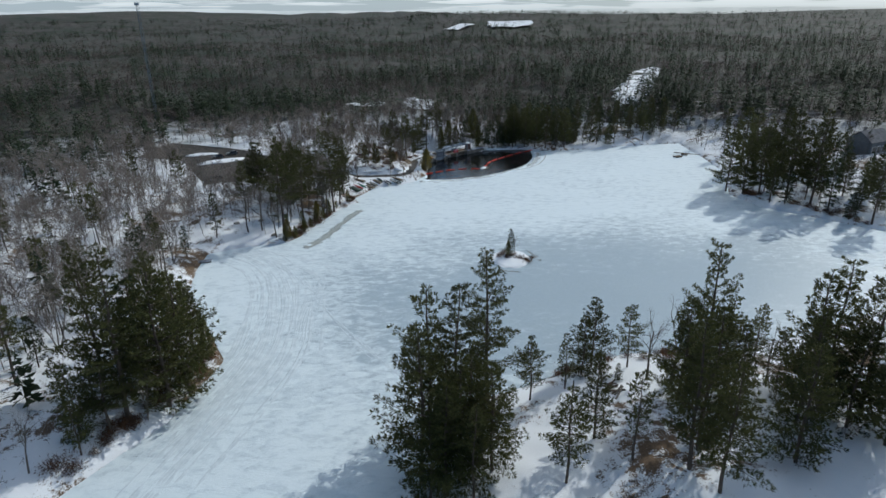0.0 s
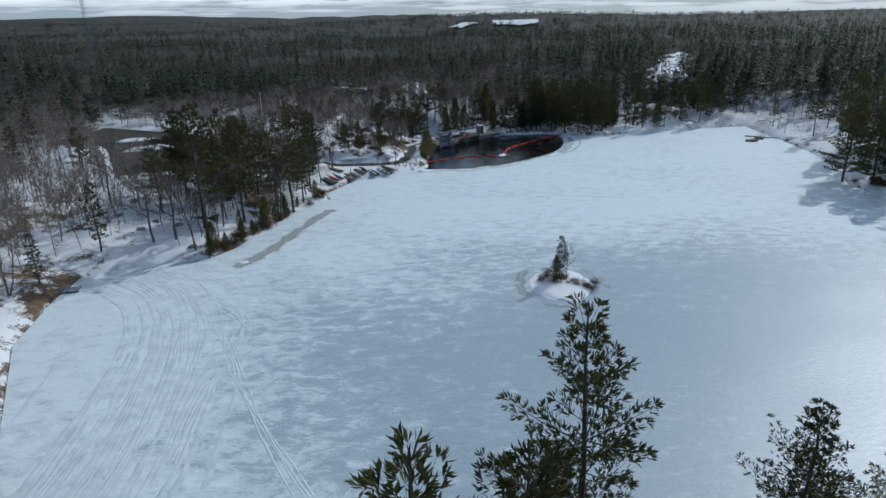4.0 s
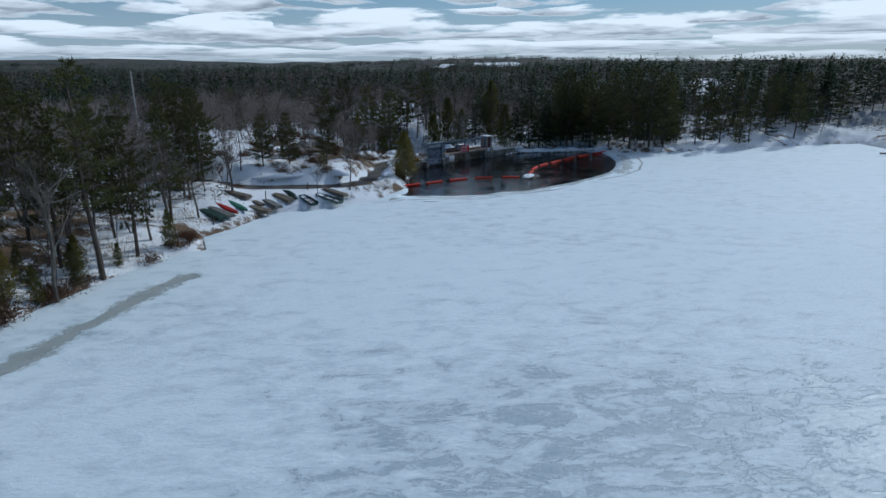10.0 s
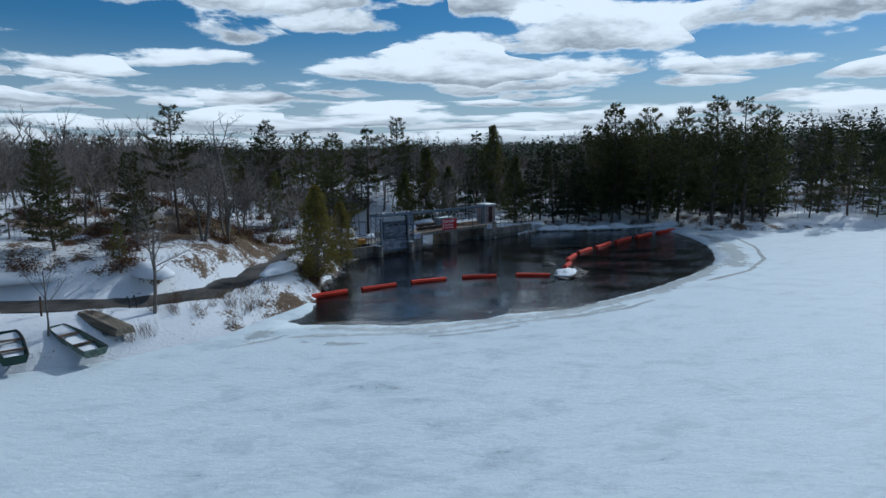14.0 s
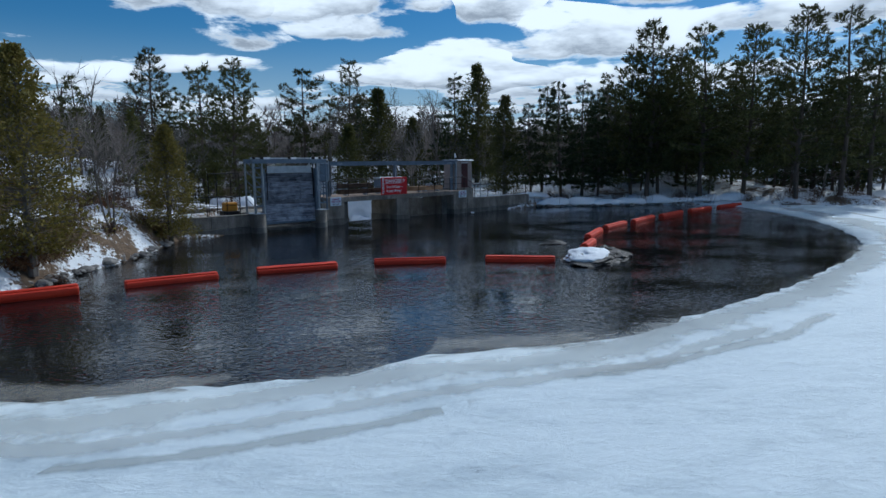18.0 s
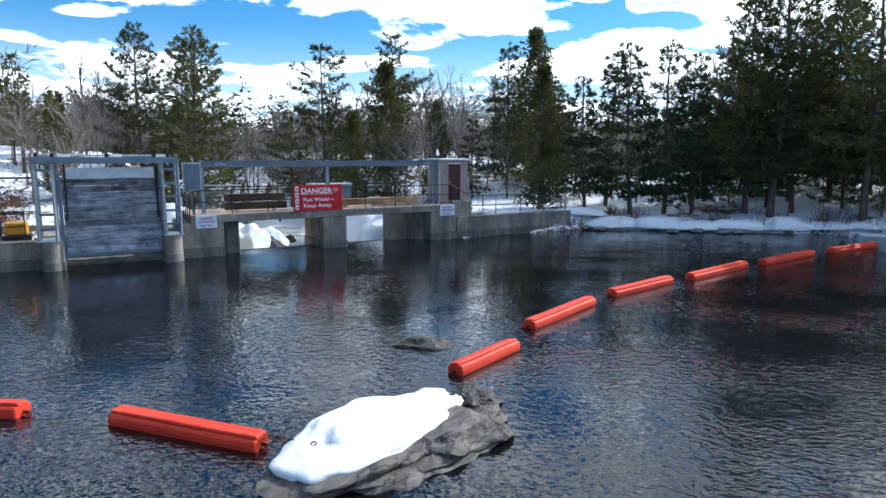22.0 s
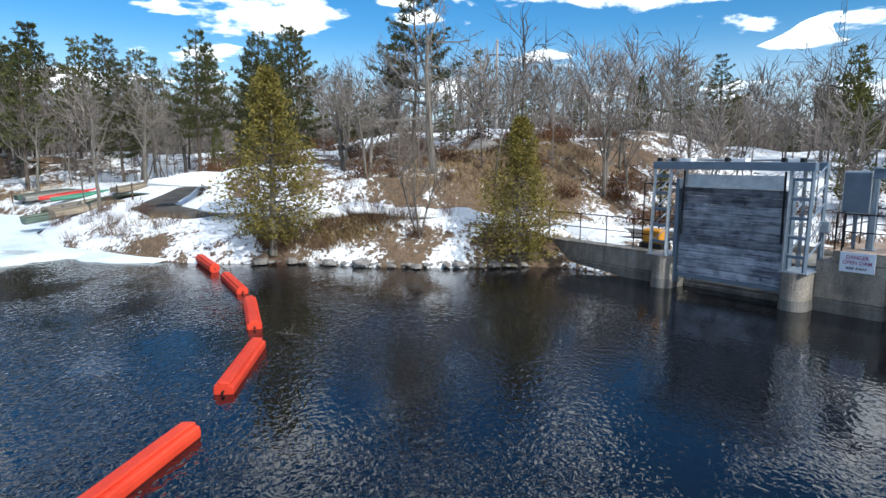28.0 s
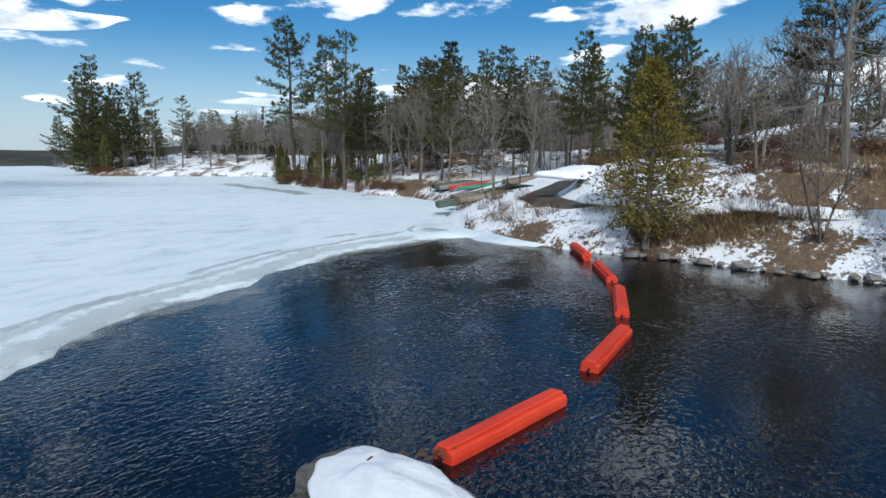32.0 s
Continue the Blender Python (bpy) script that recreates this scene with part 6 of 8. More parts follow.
def woods(name, n, rmin, rmax, size, conifer, seed, label, ang=(-100, 258), widen=1.0, FAR=FAR_PLAIN, bark=None, shore=(34, 1e9), clear=0.0):
    """A wide belt of woodland round the lake, joined into an evergreen and a leafless sheet."""
    r = np.random.RandomState(seed)
    rad = np.sqrt(r.uniform(rmin ** 2, rmax ** 2, n * 2))
    an = np.radians(r.uniform(ang[0], ang[1], n * 2))
    X, Y = 5 + rad * np.cos(an), 20 + rad * np.sin(an)
    ok = (poly_distance(LAKE, X, Y) > 4) & (line_distance(CLEARING, X, Y) > 5 + 7 * waves(X, Y, 31, 22)) & (poly_distance(LOT, X, Y) > 2) & (line_distance(ROAD, X, Y) > 4)
    sd = poly_distance(LAKE, X, Y)
    ok &= ~((sd < shore[0]) & (Y < 95)) & (sd < shore[1]) & ~((Y < -70) & (X > -45))
    q = (X - 13.1) * math.cos(radians(38.5)) + (Y - 62.85) * math.sin(radians(38.5))
    p = -(X - 13.1) * math.sin(radians(38.5)) + (Y - 62.85) * math.cos(radians(38.5))
    ok &= ~((q > -24) & (q < 20) & (p > -3) & (p < 9)) & ~((abs(q) < 10) & (p > 0) & (p < 48))
    # the snowy west point is thinly wooded
    ok &= ~((X < -38) & (X > -130) & (Y < 50) & (r.uniform(0, 1, n * 2) < 0.6 * (shore[1] < 80)))
    X, Y = X[ok][:n], Y[ok][:n]
    Z = height(X, Y)
    stand = waves(X, Y, 41, 140) + 0.6 * waves(X, Y, 42, 45)
    stand += 0.55 * smooth(30, 160, X)
    isc = stand + r.normal(0, 0.7, len(X)) > np.quantile(stand, 1 - conifer)
    isc &= (X - 25) ** 2 + (Y - 46) ** 2 > clear ** 2
    for con, nm in ((True, "evergreens"), (False, "leafless_trees")):
        V = []
        for x, y, z in zip(X[isc == con], Y[isc == con], Z[isc == con]):
            T, _ = FAR[r.randint(0, 3) + (0 if con else 3)]
            h = r.uniform(*size) * (1.15 if con else 0.92)
            a = r.uniform(0, 6.28)
            c, s = math.cos(a) * h * widen, math.sin(a) * h * widen
            V.append(np.stack([x + T[..., 0] * c - T[..., 1] * s, y + T[..., 0] * s + T[..., 1] * c, z + T[..., 2] * h], -1))
        if not V:
            continue
        V = np.concatenate(V).reshape(-1, 3)
        me = bpy.data.meshes.new(nm)
        m = len(V) // 3
        me.vertices.add(len(V))
        me.vertices.foreach_set("co", V.ravel())
        me.loops.add(len(V))
        me.loops.foreach_set("vertex_index", np.arange(len(V)))
        me.polygons.add(m)
        me.polygons.foreach_set("loop_start", np.arange(m) * 3)
        me.update(calc_edges=True)
        me.materials.append(M_FARPINE if con else (bark or M_FARTWIG))
        tagged(new(name + "_" + nm, me), label + (" of dark evergreens" if con else " of leafless grey-brown trees"), "woods", kind="stuff")


M_FARPINE = foliage("far_evergreen", (0.016, 0.027, 0.013), (0.042, 0.058, 0.027))
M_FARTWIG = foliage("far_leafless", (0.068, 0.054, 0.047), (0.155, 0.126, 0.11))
woods("shore_woods", 1900, 40, 260, (7, 12), 0.16, 54, "woods near the shore", FAR=FAR_FINE, shore=(16, 75), clear=115)
# paler copy of the far twigs, with sunshine painted into their grey
M_SUNLIT_TWIG = foliage("sunlit_grey_twigs", (0.14, 0.12, 0.105), (0.29, 0.25, 0.22))
woods("hill_woods", 800, 30, 150, (5.0, 8.6), 0.0, 55, "woods on the hill by the dam", ang=(60, 165), FAR=FAR_TWIGGY, shore=(9, 200), bark=M_SUNLIT_TWIG)
woods("west_woods", 620, 38, 150, (7, 12), 0.0, 57, "woods on the west shore", ang=(155, 235), FAR=FAR_TWIGGY, shore=(6, 200), bark=M_SUNLIT_TWIG)
woods("undergrowth", 5200, 20, 170, (1.5, 4.0), 0.0, 56, "brushy undergrowth", shore=(2.5, 70), widen=1.6)
woods("near_woods", 7600, 100, 340, (7, 12.5), 0.3, 51, "woodland round the lake", shore=(75, 1e9), FAR=FAR_MID)
woods("middle_woods", 11000, 320, 900, (8, 13), 0.36, 52, "woodland behind the lake", widen=1.5, ang=(20, 170))
woods("far_woods", 7000, 850, 2600, (8, 13), 0.4, 53, "distant woodland", widen=3.2, ang=(35, 150))


# ---- road, car park, snow banks ----
def drape(name, outline, lift, mat, label, category, spacing=1.6):
    ob = new(name, sheet(name, outline, None, spacing, lambda X, Y: height(X, Y) + lift, mat))
    return tagged(ob, label, category, kind="structure")


def ribbon(line, half):
    """The outline of a lane of that half width along a line."""
    L_, R_ = [], []
    for k, (x, y) in enumerate(line):
        a, b = line[max(0, k - 1)], line[min(len(line) - 1, k + 1)]
        d = Vector((b[0] - a[0], b[1] - a[1])).normalized()
        w = half * (1 + 0.15 * nz(x, y, 0.3, 4))
        L_.append((x - d.y * w, y + d.x * w))
        R_.append((x + d.y * w, y - d.x * w))
    return L_ + R_[::-1]


def subdivided(line, step):
    out = []
    for (x0, y0), (x1, y1) in zip(line[:-1], line[1:]):
        n = max(1, int(math.hypot(x1 - x0, y1 - y0) / step))
        out += [(x0 + (x1 - x0) * k / n, y0 + (y1 - y0) * k / n) for k in range(n)]
    return out + [line[-1]]


M_LANE = grainy("wet_worn_asphalt", (0.045, 0.043, 0.042), (0.15, 0.138, 0.125), 0.45, 9.0, 0.9, bump=0.3, vary=0.12, spec=0.15)
drape("road", ribbon(subdivided(ROAD, 2.0), 1.5), 0.08, M_LANE, "narrow worn asphalt lane, wet and partly snow-edged", "road", 0.9)
drape("car_park", roughened(LOT, 3.0, 1.2, 6.0), 0.09, M_ASPHALT, "worn asphalt car park with melting snow", "car park")
drape("west_lane", ribbon(subdivided([(-95, 58), (-110, 70), (-122, 92), (-126, 120)], 3), 2.4), 0.12, M_ASPHALT, "asphalt lane leading into the woods", "road")
drape("dam_lane", ribbon(subdivided([(-1.5, 57.5), (1, 59.5), (4.2, 61.6)], 1.0), 1.5), 0.06, M_ASPHALT, "asphalt lane behind the dam wall", "road", 0.7)


def mound(x, y, sx, sy, sz, seed, turn=0.0, mat=None, name="snow_bank", label="ploughed bank of old snow"):
    e = new(name)
    e.matrix_world = Matrix.Translation((x, y, height1(x, y) - 0.1 * sz)) @ Matrix.Rotation(turn, 4, "Z")
    tagged(e, label, "snow bank" if mat is None else "rock", "snow banks" if mat is None else "rocks")
    part("snow_mound" if mat is None else "rock_body", lump(seed, sx, sy, sz, 0.3, 3), mat or M_SNOW, e, smooth=mat is None)


for k, (x, y, sx, sy, sz, a) in enumerate(((-78, 47, 9, 3.2, 0.9, 0.5), (-88, 60, 6, 2.4, 0.8, 0.3), (-66, 10, 7, 2.6, 1.3, 0.1), (-58, 56, 6, 2.2, 0.9, 0.9), (-13, 31.5, 3.2, 1.2, 0.7, 2.2), (-22, 29.6, 4, 1.0, 0.6, 0.2), (-5.0, 36.4, 2.4, 0.9, 0.6, 1.3), (-3.2, 53.2, 2.0, 0.8, 0.6, 0.9))):
    mound(x, y, sx, sy, sz, 30 + k, a)
for k in range(7):
    mound(-3.4 - 0.17 * k + 0.4 * nz(k, 2, 1.0), 51.0 - 2.1 * k, 1.6, 0.7, 0.4 + 0.1 * (k % 3), 130 + k, 1.5)


for k in range(9):
    mound(25.5 + 2.6 * k + 0.6 * nz(k, 5, 1.0), 73.6 - 0.05 * k + 0.4 * nz(k, 9, 1.0), 2.0, 0.9, 0.45 + 0.12 * (k % 3), 150 + k, 0.1, label="rounded snow drift on the wooded bank")


# open snow behind the lake and far frozen lakes
drape("snow_clearing", roughened([(110, 146), (123, 140), (140, 172), (156, 204), (186, 262), (222, 348), (204, 330), (172, 280), (146, 226), (124, 190)], 4.0, 5.0, 9.0), 0.3, M_SNOW, "open snow-covered clearing in the woods", "clearing", 6)
drape("pond_snow", roughened([(-40, 182), (-27, 172), (-14, 190), (-20, 200)], 4.0, 3.0, 9.0), 0.3, M_SNOW, "snow-covered pond in the woods", "pond", 6)
drape("meadow_snow", roughened([(-2, 222), (16, 210), (14, 172), (0, 174), (-4, 196)], 4.0, 4.0, 9.0), 0.3, M_SNOW, "small snowy meadow in the woods", "meadow", 6)
for nm, pts in (("far_lake", [(151, 1277), (239, 1518), (200, 1530), (130, 1330)]), ("far_lake_long", [(237, 1289), (372, 1469), (413, 1613), (276, 1600), (250, 1420)])):
    drape(nm, roughened(pts, 40.0, 14.0, 200.0), 5.0, M_SNOW, "distant frozen lake under snow", "lake", 60)

# ---- boats drawn up on the shore ----
def hull_rows(length, width, depth, flat, shrink=0.0):
    """Sections of an upturned hull along x: flat ones are square-sterned and flat-bottomed, others pointed and round."""
    rows = []
    for i in range(13):
        u = i / 6 - 1
        if flat:
            w = 1 - 0.45 * max(0, -u - 0.1) ** 2
            k = 1 - 0.62 * max(0, -u - 0.35) ** 1.5
            sec = [(-0.5, 0.0), (-0.47, 0.45), (-0.4, 0.9), (-0.36, 1.0), (-0.12, 1.01), (0, 1.02), (0.12, 1.01), (0.36, 1.0), (0.4, 0.9), (0.47, 0.45), (0.5, 0.0)]
        else:
            w = max(0.03, (1 - abs(u) ** 2.3)) ** 0.8
            k = 0.9 + 0.1 * (1 - u * u)
            sec = [(-0.5, 0.0), (-0.5, 0.4), (-0.42, 0.75), (-0.27, 0.93), (-0.1, 0.99), (0, 1.0), (0.1, 0.99), (0.27, 0.93), (0.42, 0.75), (0.5, 0.4), (0.5, 0.0)]
        rows.append([(u * (length / 2 - shrink), y * (width - 2 * shrink) * w, max(0.0, z * (depth - shrink) * k - (0.12 * depth * u * u if z == 0 else 0))) for y, z in sec])
    return rows


def boat(x, y, turn, length, width, depth, mat, label, flat=True, tilt=0.0, upright=False):
    zz = height1(x, y)
    m = Matrix.Translation((x, y, zz - 0.02)) @ Matrix.Rotation(turn, 4, "Z") @ Matrix.Rotation(radians(7), 4, "Y") @ Matrix.Rotation(tilt, 4, "X")
    if upright:
        m = m @ Matrix.Translation((0, 0, depth)) @ Matrix.Rotation(math.pi, 4, "X")
    e = empty("rowing_boat" if flat else "canoe", m, label, "rowing boat" if flat else "canoe", "boats on the shore")
    outer, inner = hull_rows(length, width, depth, flat), hull_rows(length, width, depth, flat, 0.03)
    bm = bmesh.new()
    G = [[bm.verts.new(q) for q in row] for row in outer]
    H = [[bm.verts.new(q) for q in row] for row in inner]
    for M_, s in ((G, 1), (H, -1)):
        for a_, b_ in zip(M_[:-1], M_[1:]):
            for j in range(10):
                bm.faces.new((a_[j], a_[j + 1], b_[j + 1], b_[j])[::s])
        bm.faces.new(M_[-1][::s])
        bm.faces.new(M_[0][::-s])
    for j in (0, 10):
        for a_, b_, c_, d_ in zip(G[:-1], G[1:], H[1:], H[:-1]):
            bm.faces.new((a_[j], b_[j], c_[j], d_[j]))
    bmesh.ops.recalc_face_normals(bm, faces=bm.faces)
    part("hull", bm, mat, e)
    for j in (2, 4, 5, 6, 8) if flat else (5,):
        part("strake" if flat else "keel", rods([(a_[j], b_[j]) for a_, b_ in zip(outer[1:-1], outer[2:])], 0.02, 4), M_ALU if flat else mat, e)
    for side in (0, -1):
        part("gunwale", rods([(a_[side], b_[side]) for a_, b_ in zip(outer[:-1], outer[1:])], 0.026, 5), M_STOPLOG, e, "dark rim")
    if upright:
        for bx in (-0.18, 0.2):
            part("bench", boxed(bx * length - 0.13, bx * length + 0.13, -width * 0.44, width * 0.44, 0.1, 0.14), M_STOPLOG, e, "dark wooden thwart")
        bm = lump(int(length * 100), length * 0.33, width * 0.43, 0.16, 0.12, 3)
        o_ = part("snow_fill", bm, M_SNOW, e, "drifted snow inside", smooth=True)
        o_.location = (length * 0.12, 0, depth * 0.62)


def boatpaint(name, c):
    return grainy(name, tuple(v * 0.8 for v in c), tuple(min(1, v * 1.15) for v in c), 1.5, 14.0, 0.45, bump=0.05)


def weathered(name, c):
    """Old paint and bare boards, streaked along the hull."""
    return grainy(name, tuple(v * 0.45 for v in c), tuple(v * 1.5 for v in c), 1.6, 16.0, 0.8, bump=0.4, stretch=(0.35, 5, 5), vary=0.2)


GREEN, DARKGREEN, PALE, REDB, TAN, ALU = (boatpaint("green_hull", (0.05, 0.2, 0.13)), boatpaint("dark_green_hull", (0.02, 0.055, 0.04)), weathered("pale_green_hull", (0.12, 0.16, 0.13)),
                                          boatpaint("red_hull", (0.4, 0.03, 0.025)), weathered("tan_hull", (0.2, 0.165, 0.12)), weathered("grey_aluminium_hull", (0.17, 0.165, 0.15)))
M_ALU = boatpaint("dull_strake", (0.14, 0.12, 0.1))
UP = "upturned on the snowy shore"
boat(-27.6, 12.4, radians(-42), 4.4, 1.45, 0.42, DARKGREEN, "dark green flat-bottomed boat " + UP)
boat(-26.9, 13.6, radians(-43), 4.5, 1.3, 0.4, ALU, "dull grey aluminium boat " + UP)
boat(-26.4, 15.3, radians(-44), 4.8, 0.9, 0.34, REDB, "bright red canoe " + UP, False)
boat(-25.4, 16.9, radians(-48), 4.8, 0.9, 0.34, GREEN, "sea-green canoe " + UP, False)
boat(-22.8, 17.3, radians(-32), 3.9, 1.25, 0.4, TAN, "tan weathered flat-bottomed boat " + UP)
boat(-21.5, 19.7, radians(-50), 3.9, 1.25, 0.42, ALU, "dull grey boat with dark strakes " + UP)
boat(-23.2, 19.2, radians(-45), 2.2, 0.9, 0.3, TAN, "small boat half buried by the snow", True)
boat(-20.2, 21.6, radians(-43), 3.8, 1.2, 0.44, TAN, "tan weathered boat with a dark side " + UP, True, radians(14))
boat(-19.2, 22.9, radians(-58), 4.2, 0.9, 0.34, DARKGREEN, "dark green canoe leaning on its side in the snow", False, radians(52))
boat(-16.7, 21.2, radians(-58), 3.9, 1.25, 0.45, DARKGREEN, "dark open rowing boat filled with snow", True, 0.0, True)
boat(-13.9, 22.1, radians(-42), 4.6, 1.25, 0.42, PALE, "pale green open boat filled with snow", True, 0.0, True)
boat(-13.2, 24.1, radians(-38), 4.3, 1.15, 0.42, TAN, "tan weathered flat-bottomed boat upturned on the bank")
boat(-26.2, 21.0, radians(-30), 4.2, 1.3, 0.42, TAN, "tan weathered flat-bottomed boat upturned beside the road")
boat(-34.5, 22.8, radians(-25), 4.4, 1.3, 0.42, ALU, "dull grey aluminium boat upturned beside the road")
for k, (x, y) in enumerate(((-26.9, 10.0), (-22.4, 21.2), (-17.0, 25.0))):
    e = empty("mooring_post", Matrix.Translation((x, y, height1(x, y) - 0.2)), "short dark mooring post on the shore", "post", "mooring posts")
    part("post", rods([((0, 0, 0), (0.04, 0, 1.3))], 0.06, 8), M_STOPLOG, e)


# ---- cars ----
def car(x, y, turn, paint, label):
    e = empty("car", Matrix.Translation((x, y, height1(x, y) + 0.1)) @ Matrix.Rotation(turn, 4, "Z"), label, "car", "cars in the car park")
    bm = bmesh.new()
    prof = [(-2.2, 0.35), (-2.25, 0.75), (-2.0, 0.95), (-1.1, 1.0), (1.5, 1.02), (2.15, 0.95), (2.2, 0.4)]
    lo = [[bm.verts.new((px_, sy * 0.88, pz)) for px_, pz in prof] for sy in (-1, 1)]
    n = len(prof)
    for i in range(n):
        bm.faces.new((lo[0][i], lo[0][(i + 1) % n], lo[1][(i + 1) % n], lo[1][i]))
    bm.faces.new(lo[0])
    bm.faces.new(lo[1][::-1])
    bmesh.ops.recalc_face_normals(bm, faces=bm.faces)
    bmesh.ops.bevel(bm, geom=list(bm.edges), offset=0.06, segments=2, affect="EDGES")
    part("body", bm, paint, e, smooth=False)
    bm = bmesh.new()
    lowr, top = [(-1.05, 0.99), (1.75, 1.0)], [(-0.45, 1.52), (1.35, 1.54)]
    vs = [[bm.verts.new((lowr[0][0], s * 0.82, lowr[0][1])), bm.verts.new((lowr[1][0], s * 0.82, lowr[1][1])), bm.verts.new((top[1][0], s * 0.64, top[1][1])), bm.verts.new((top[0][0], s * 0.64, top[0][1]))] for s in (-1, 1)]
    bm.faces.new(vs[0][::-1])
    bm.faces.new(vs[1])
    for i in range(4):
        bm.faces.new((vs[0][i], vs[0][(i + 1) % 4], vs[1][(i + 1) % 4], vs[1][i]))
    bmesh.ops.recalc_face_normals(bm, faces=bm.faces)
    part("windows", bm, M_CARGLASS, e, "dark tinted glass")
    part("roof", boxed(-0.42, 1.32, -0.63, 0.63, 1.525, 1.57, 0.02), paint, e)
    for wx in (-1.4, 1.35):
        for s in (-1, 1):
            w = part("wheel", rods([((wx, s * 0.72, 0.33), (wx, s * 0.92, 0.33))], 0.33, 14), M_BLACKIRON, e)
            part("rim", rods([((wx, s * 0.9, 0.33), (wx, s * 0.93, 0.33))], 0.19, 10), M_GALV, w)
    for s in (-1, 1):
        part("headlight", boxed(-2.27, -2.2, s * 0.62 - 0.16, s * 0.62 + 0.16, 0.62, 0.78, 0.01), M_WHITE, e)
        part("tail_light", boxed(2.17, 2.22, s * 0.68 - 0.12, s * 0.68 + 0.12, 0.7, 0.86, 0.01), M_RED, e)


M_CARGLASS = grainy("car_glass", (0.01, 0.012, 0.014), (0.02, 0.022, 0.025), 1, 5, 0.08, bump=0.0, spec=0.6)
BLACKCAR, GREYCAR = grainy("black_car_paint", (0.012, 0.012, 0.014), (0.02, 0.02, 0.022), 1, 40, 0.25, 0.2, bump=0, spec=0.6), grainy("grey_car_paint", (0.09, 0.1, 0.11), (0.12, 0.13, 0.14), 1, 40, 0.28, 0.3, bump=0, spec=0.6)
car(-80.5, 52.5, radians(25), BLACKCAR, "black parked car beside a snow bank")
car(-76.5, 58.0, radians(25), GREYCAR, "dark grey parked car beside a snow bank")
car(-73.5, 20.0, radians(5), BLACKCAR, "black parked car at the lot's edge")

# ---- island ----
isl = tagged(new("island_mound"), "small snow-covered rocky island in the ice", "island", kind="structure")
o = part("snow_mound", lump(61, 4.6, 6.0, 0.55, 0.22, 4, freq=0.9), M_SNOW, isl, smooth=True)
o.location = (12.2, -49.6, -0.05)
o = part("rock_ledge", lump(62, 1.5, 1.3, 0.6, 0.35, 4), M_ROCK, isl)
o.location = (12.7, -48.2, 0.1)
o = part("rock_ledge", lump(63, 0.35, 1.0, 0.25, 0.4, 4), M_ROCK, isl)
o.location, o.rotation_euler = (15.2, -50.2, 0.2), (0, 0, radians(35))
plant("hemlock", 12.5, -48.4, 7.3, 1, 0.9, 0.35, "dark evergreen standing on the little island")
plant("dark_cedar", 12.0, -47.9, 4.2, 0, 1.1, 0.3, "low dark evergreen on the little island")
plant("bare_tree", 13.2, -49.2, 7.2, 1, 0.6, 0.35, "leafless young tree on the little island")
plant("bare_tree", 14.6, -53.2, 3.2, 2, 0.6, 0.2, "small leafless tree on the little island")

# ---- slush on the ice ----
def slushy(name, a, b, rough, full=0.48):
    """Refrozen slush that thins out raggedly towards its edges."""
    m, bsdf, add, links = material(name, rough, 0.0, 0.5)
    tc = add("ShaderNodeTexCoord")
    n1 = add("ShaderNodeTexNoise", inputs={"Vector": tc.outputs["Object"], "Scale": 1.3, "Detail": 7.0, "Roughness": 0.65})
    n2 = add("ShaderNodeTexNoise", inputs={"Vector": tc.outputs["Object"], "Scale": 0.5, "Detail": 4.0})
    c = add("ShaderNodeMix", data_type="RGBA", inputs={0: n2.outputs["Fac"], 6: rgb(a), 7: rgb(b)})
    links.new(c.outputs[2], bsdf.inputs["Base Color"])
    at = add("ShaderNodeAttribute", attribute_name="thickness")
    s = add("ShaderNodeMath", operation="MULTIPLY_ADD", inputs={0: n1.outputs["Fac"], 1: 1.5, 2: at.outputs["Fac"]})
    k = add("ShaderNodeMapRange", interpolation_type="SMOOTHSTEP", inputs={0: s.outputs[0], 1: 0.95, 2: 1.55, 3: 0.0, 4: full})
    tr = add("ShaderNodeBsdfTransparent")
    mx = add("ShaderNodeMixShader", inputs={0: k.outputs[0], 1: tr.outputs[0], 2: bsdf.outputs[0]})
    links.new(mx.outputs[0], m.node_tree.nodes["Material Output"].inputs[0])
    return m


def band(line, half, name, label, lift=0.012, mat=None):
    pts = subdivided(line, 0.5)
    n, w9 = len(pts), 9
    v, f, th = [], [], []
    for k, (x, y) in enumerate(pts):
        a, b = pts[max(0, k - 2)], pts[min(n - 1, k + 2)]
        d = Vector((b[0] - a[0], b[1] - a[1])).normalized()
        w = half * 1.5 * (1 + 0.5 * nz(x, y, 0.35, 8))
        off = 0.5 * half * nz(x, y, 0.4, 17)
        end = min(1.0, min(k, n - 1 - k) * 0.5 / 2.0)
        for j in range(w9):
            s = (j / (w9 - 1) * 2 - 1)
            px_, py_ = x - d.y * (s * w + off), y + d.x * (s * w + off)
            v.append((px_, py_))
            th.append((1 - abs(s)) * end)
        if k:
            for j in range(w9 - 1):
                q = (k - 1) * w9 + j
                f.append((q, q + 1, q + w9 + 1, q + w9))
    Q = np.array(v)
    v = [(x, y, z) for (x, y), z in zip(v, (ice_height(Q[:, 0], Q[:, 1]) + lift).tolist())]
    me = py_mesh(name, v, f, [mat or M_SLUSH])
    me.attributes.new("thickness", "FLOAT", "POINT").data.foreach_set("value", th)
    return tagged(new(name, me), label, "slush", kind="structure")


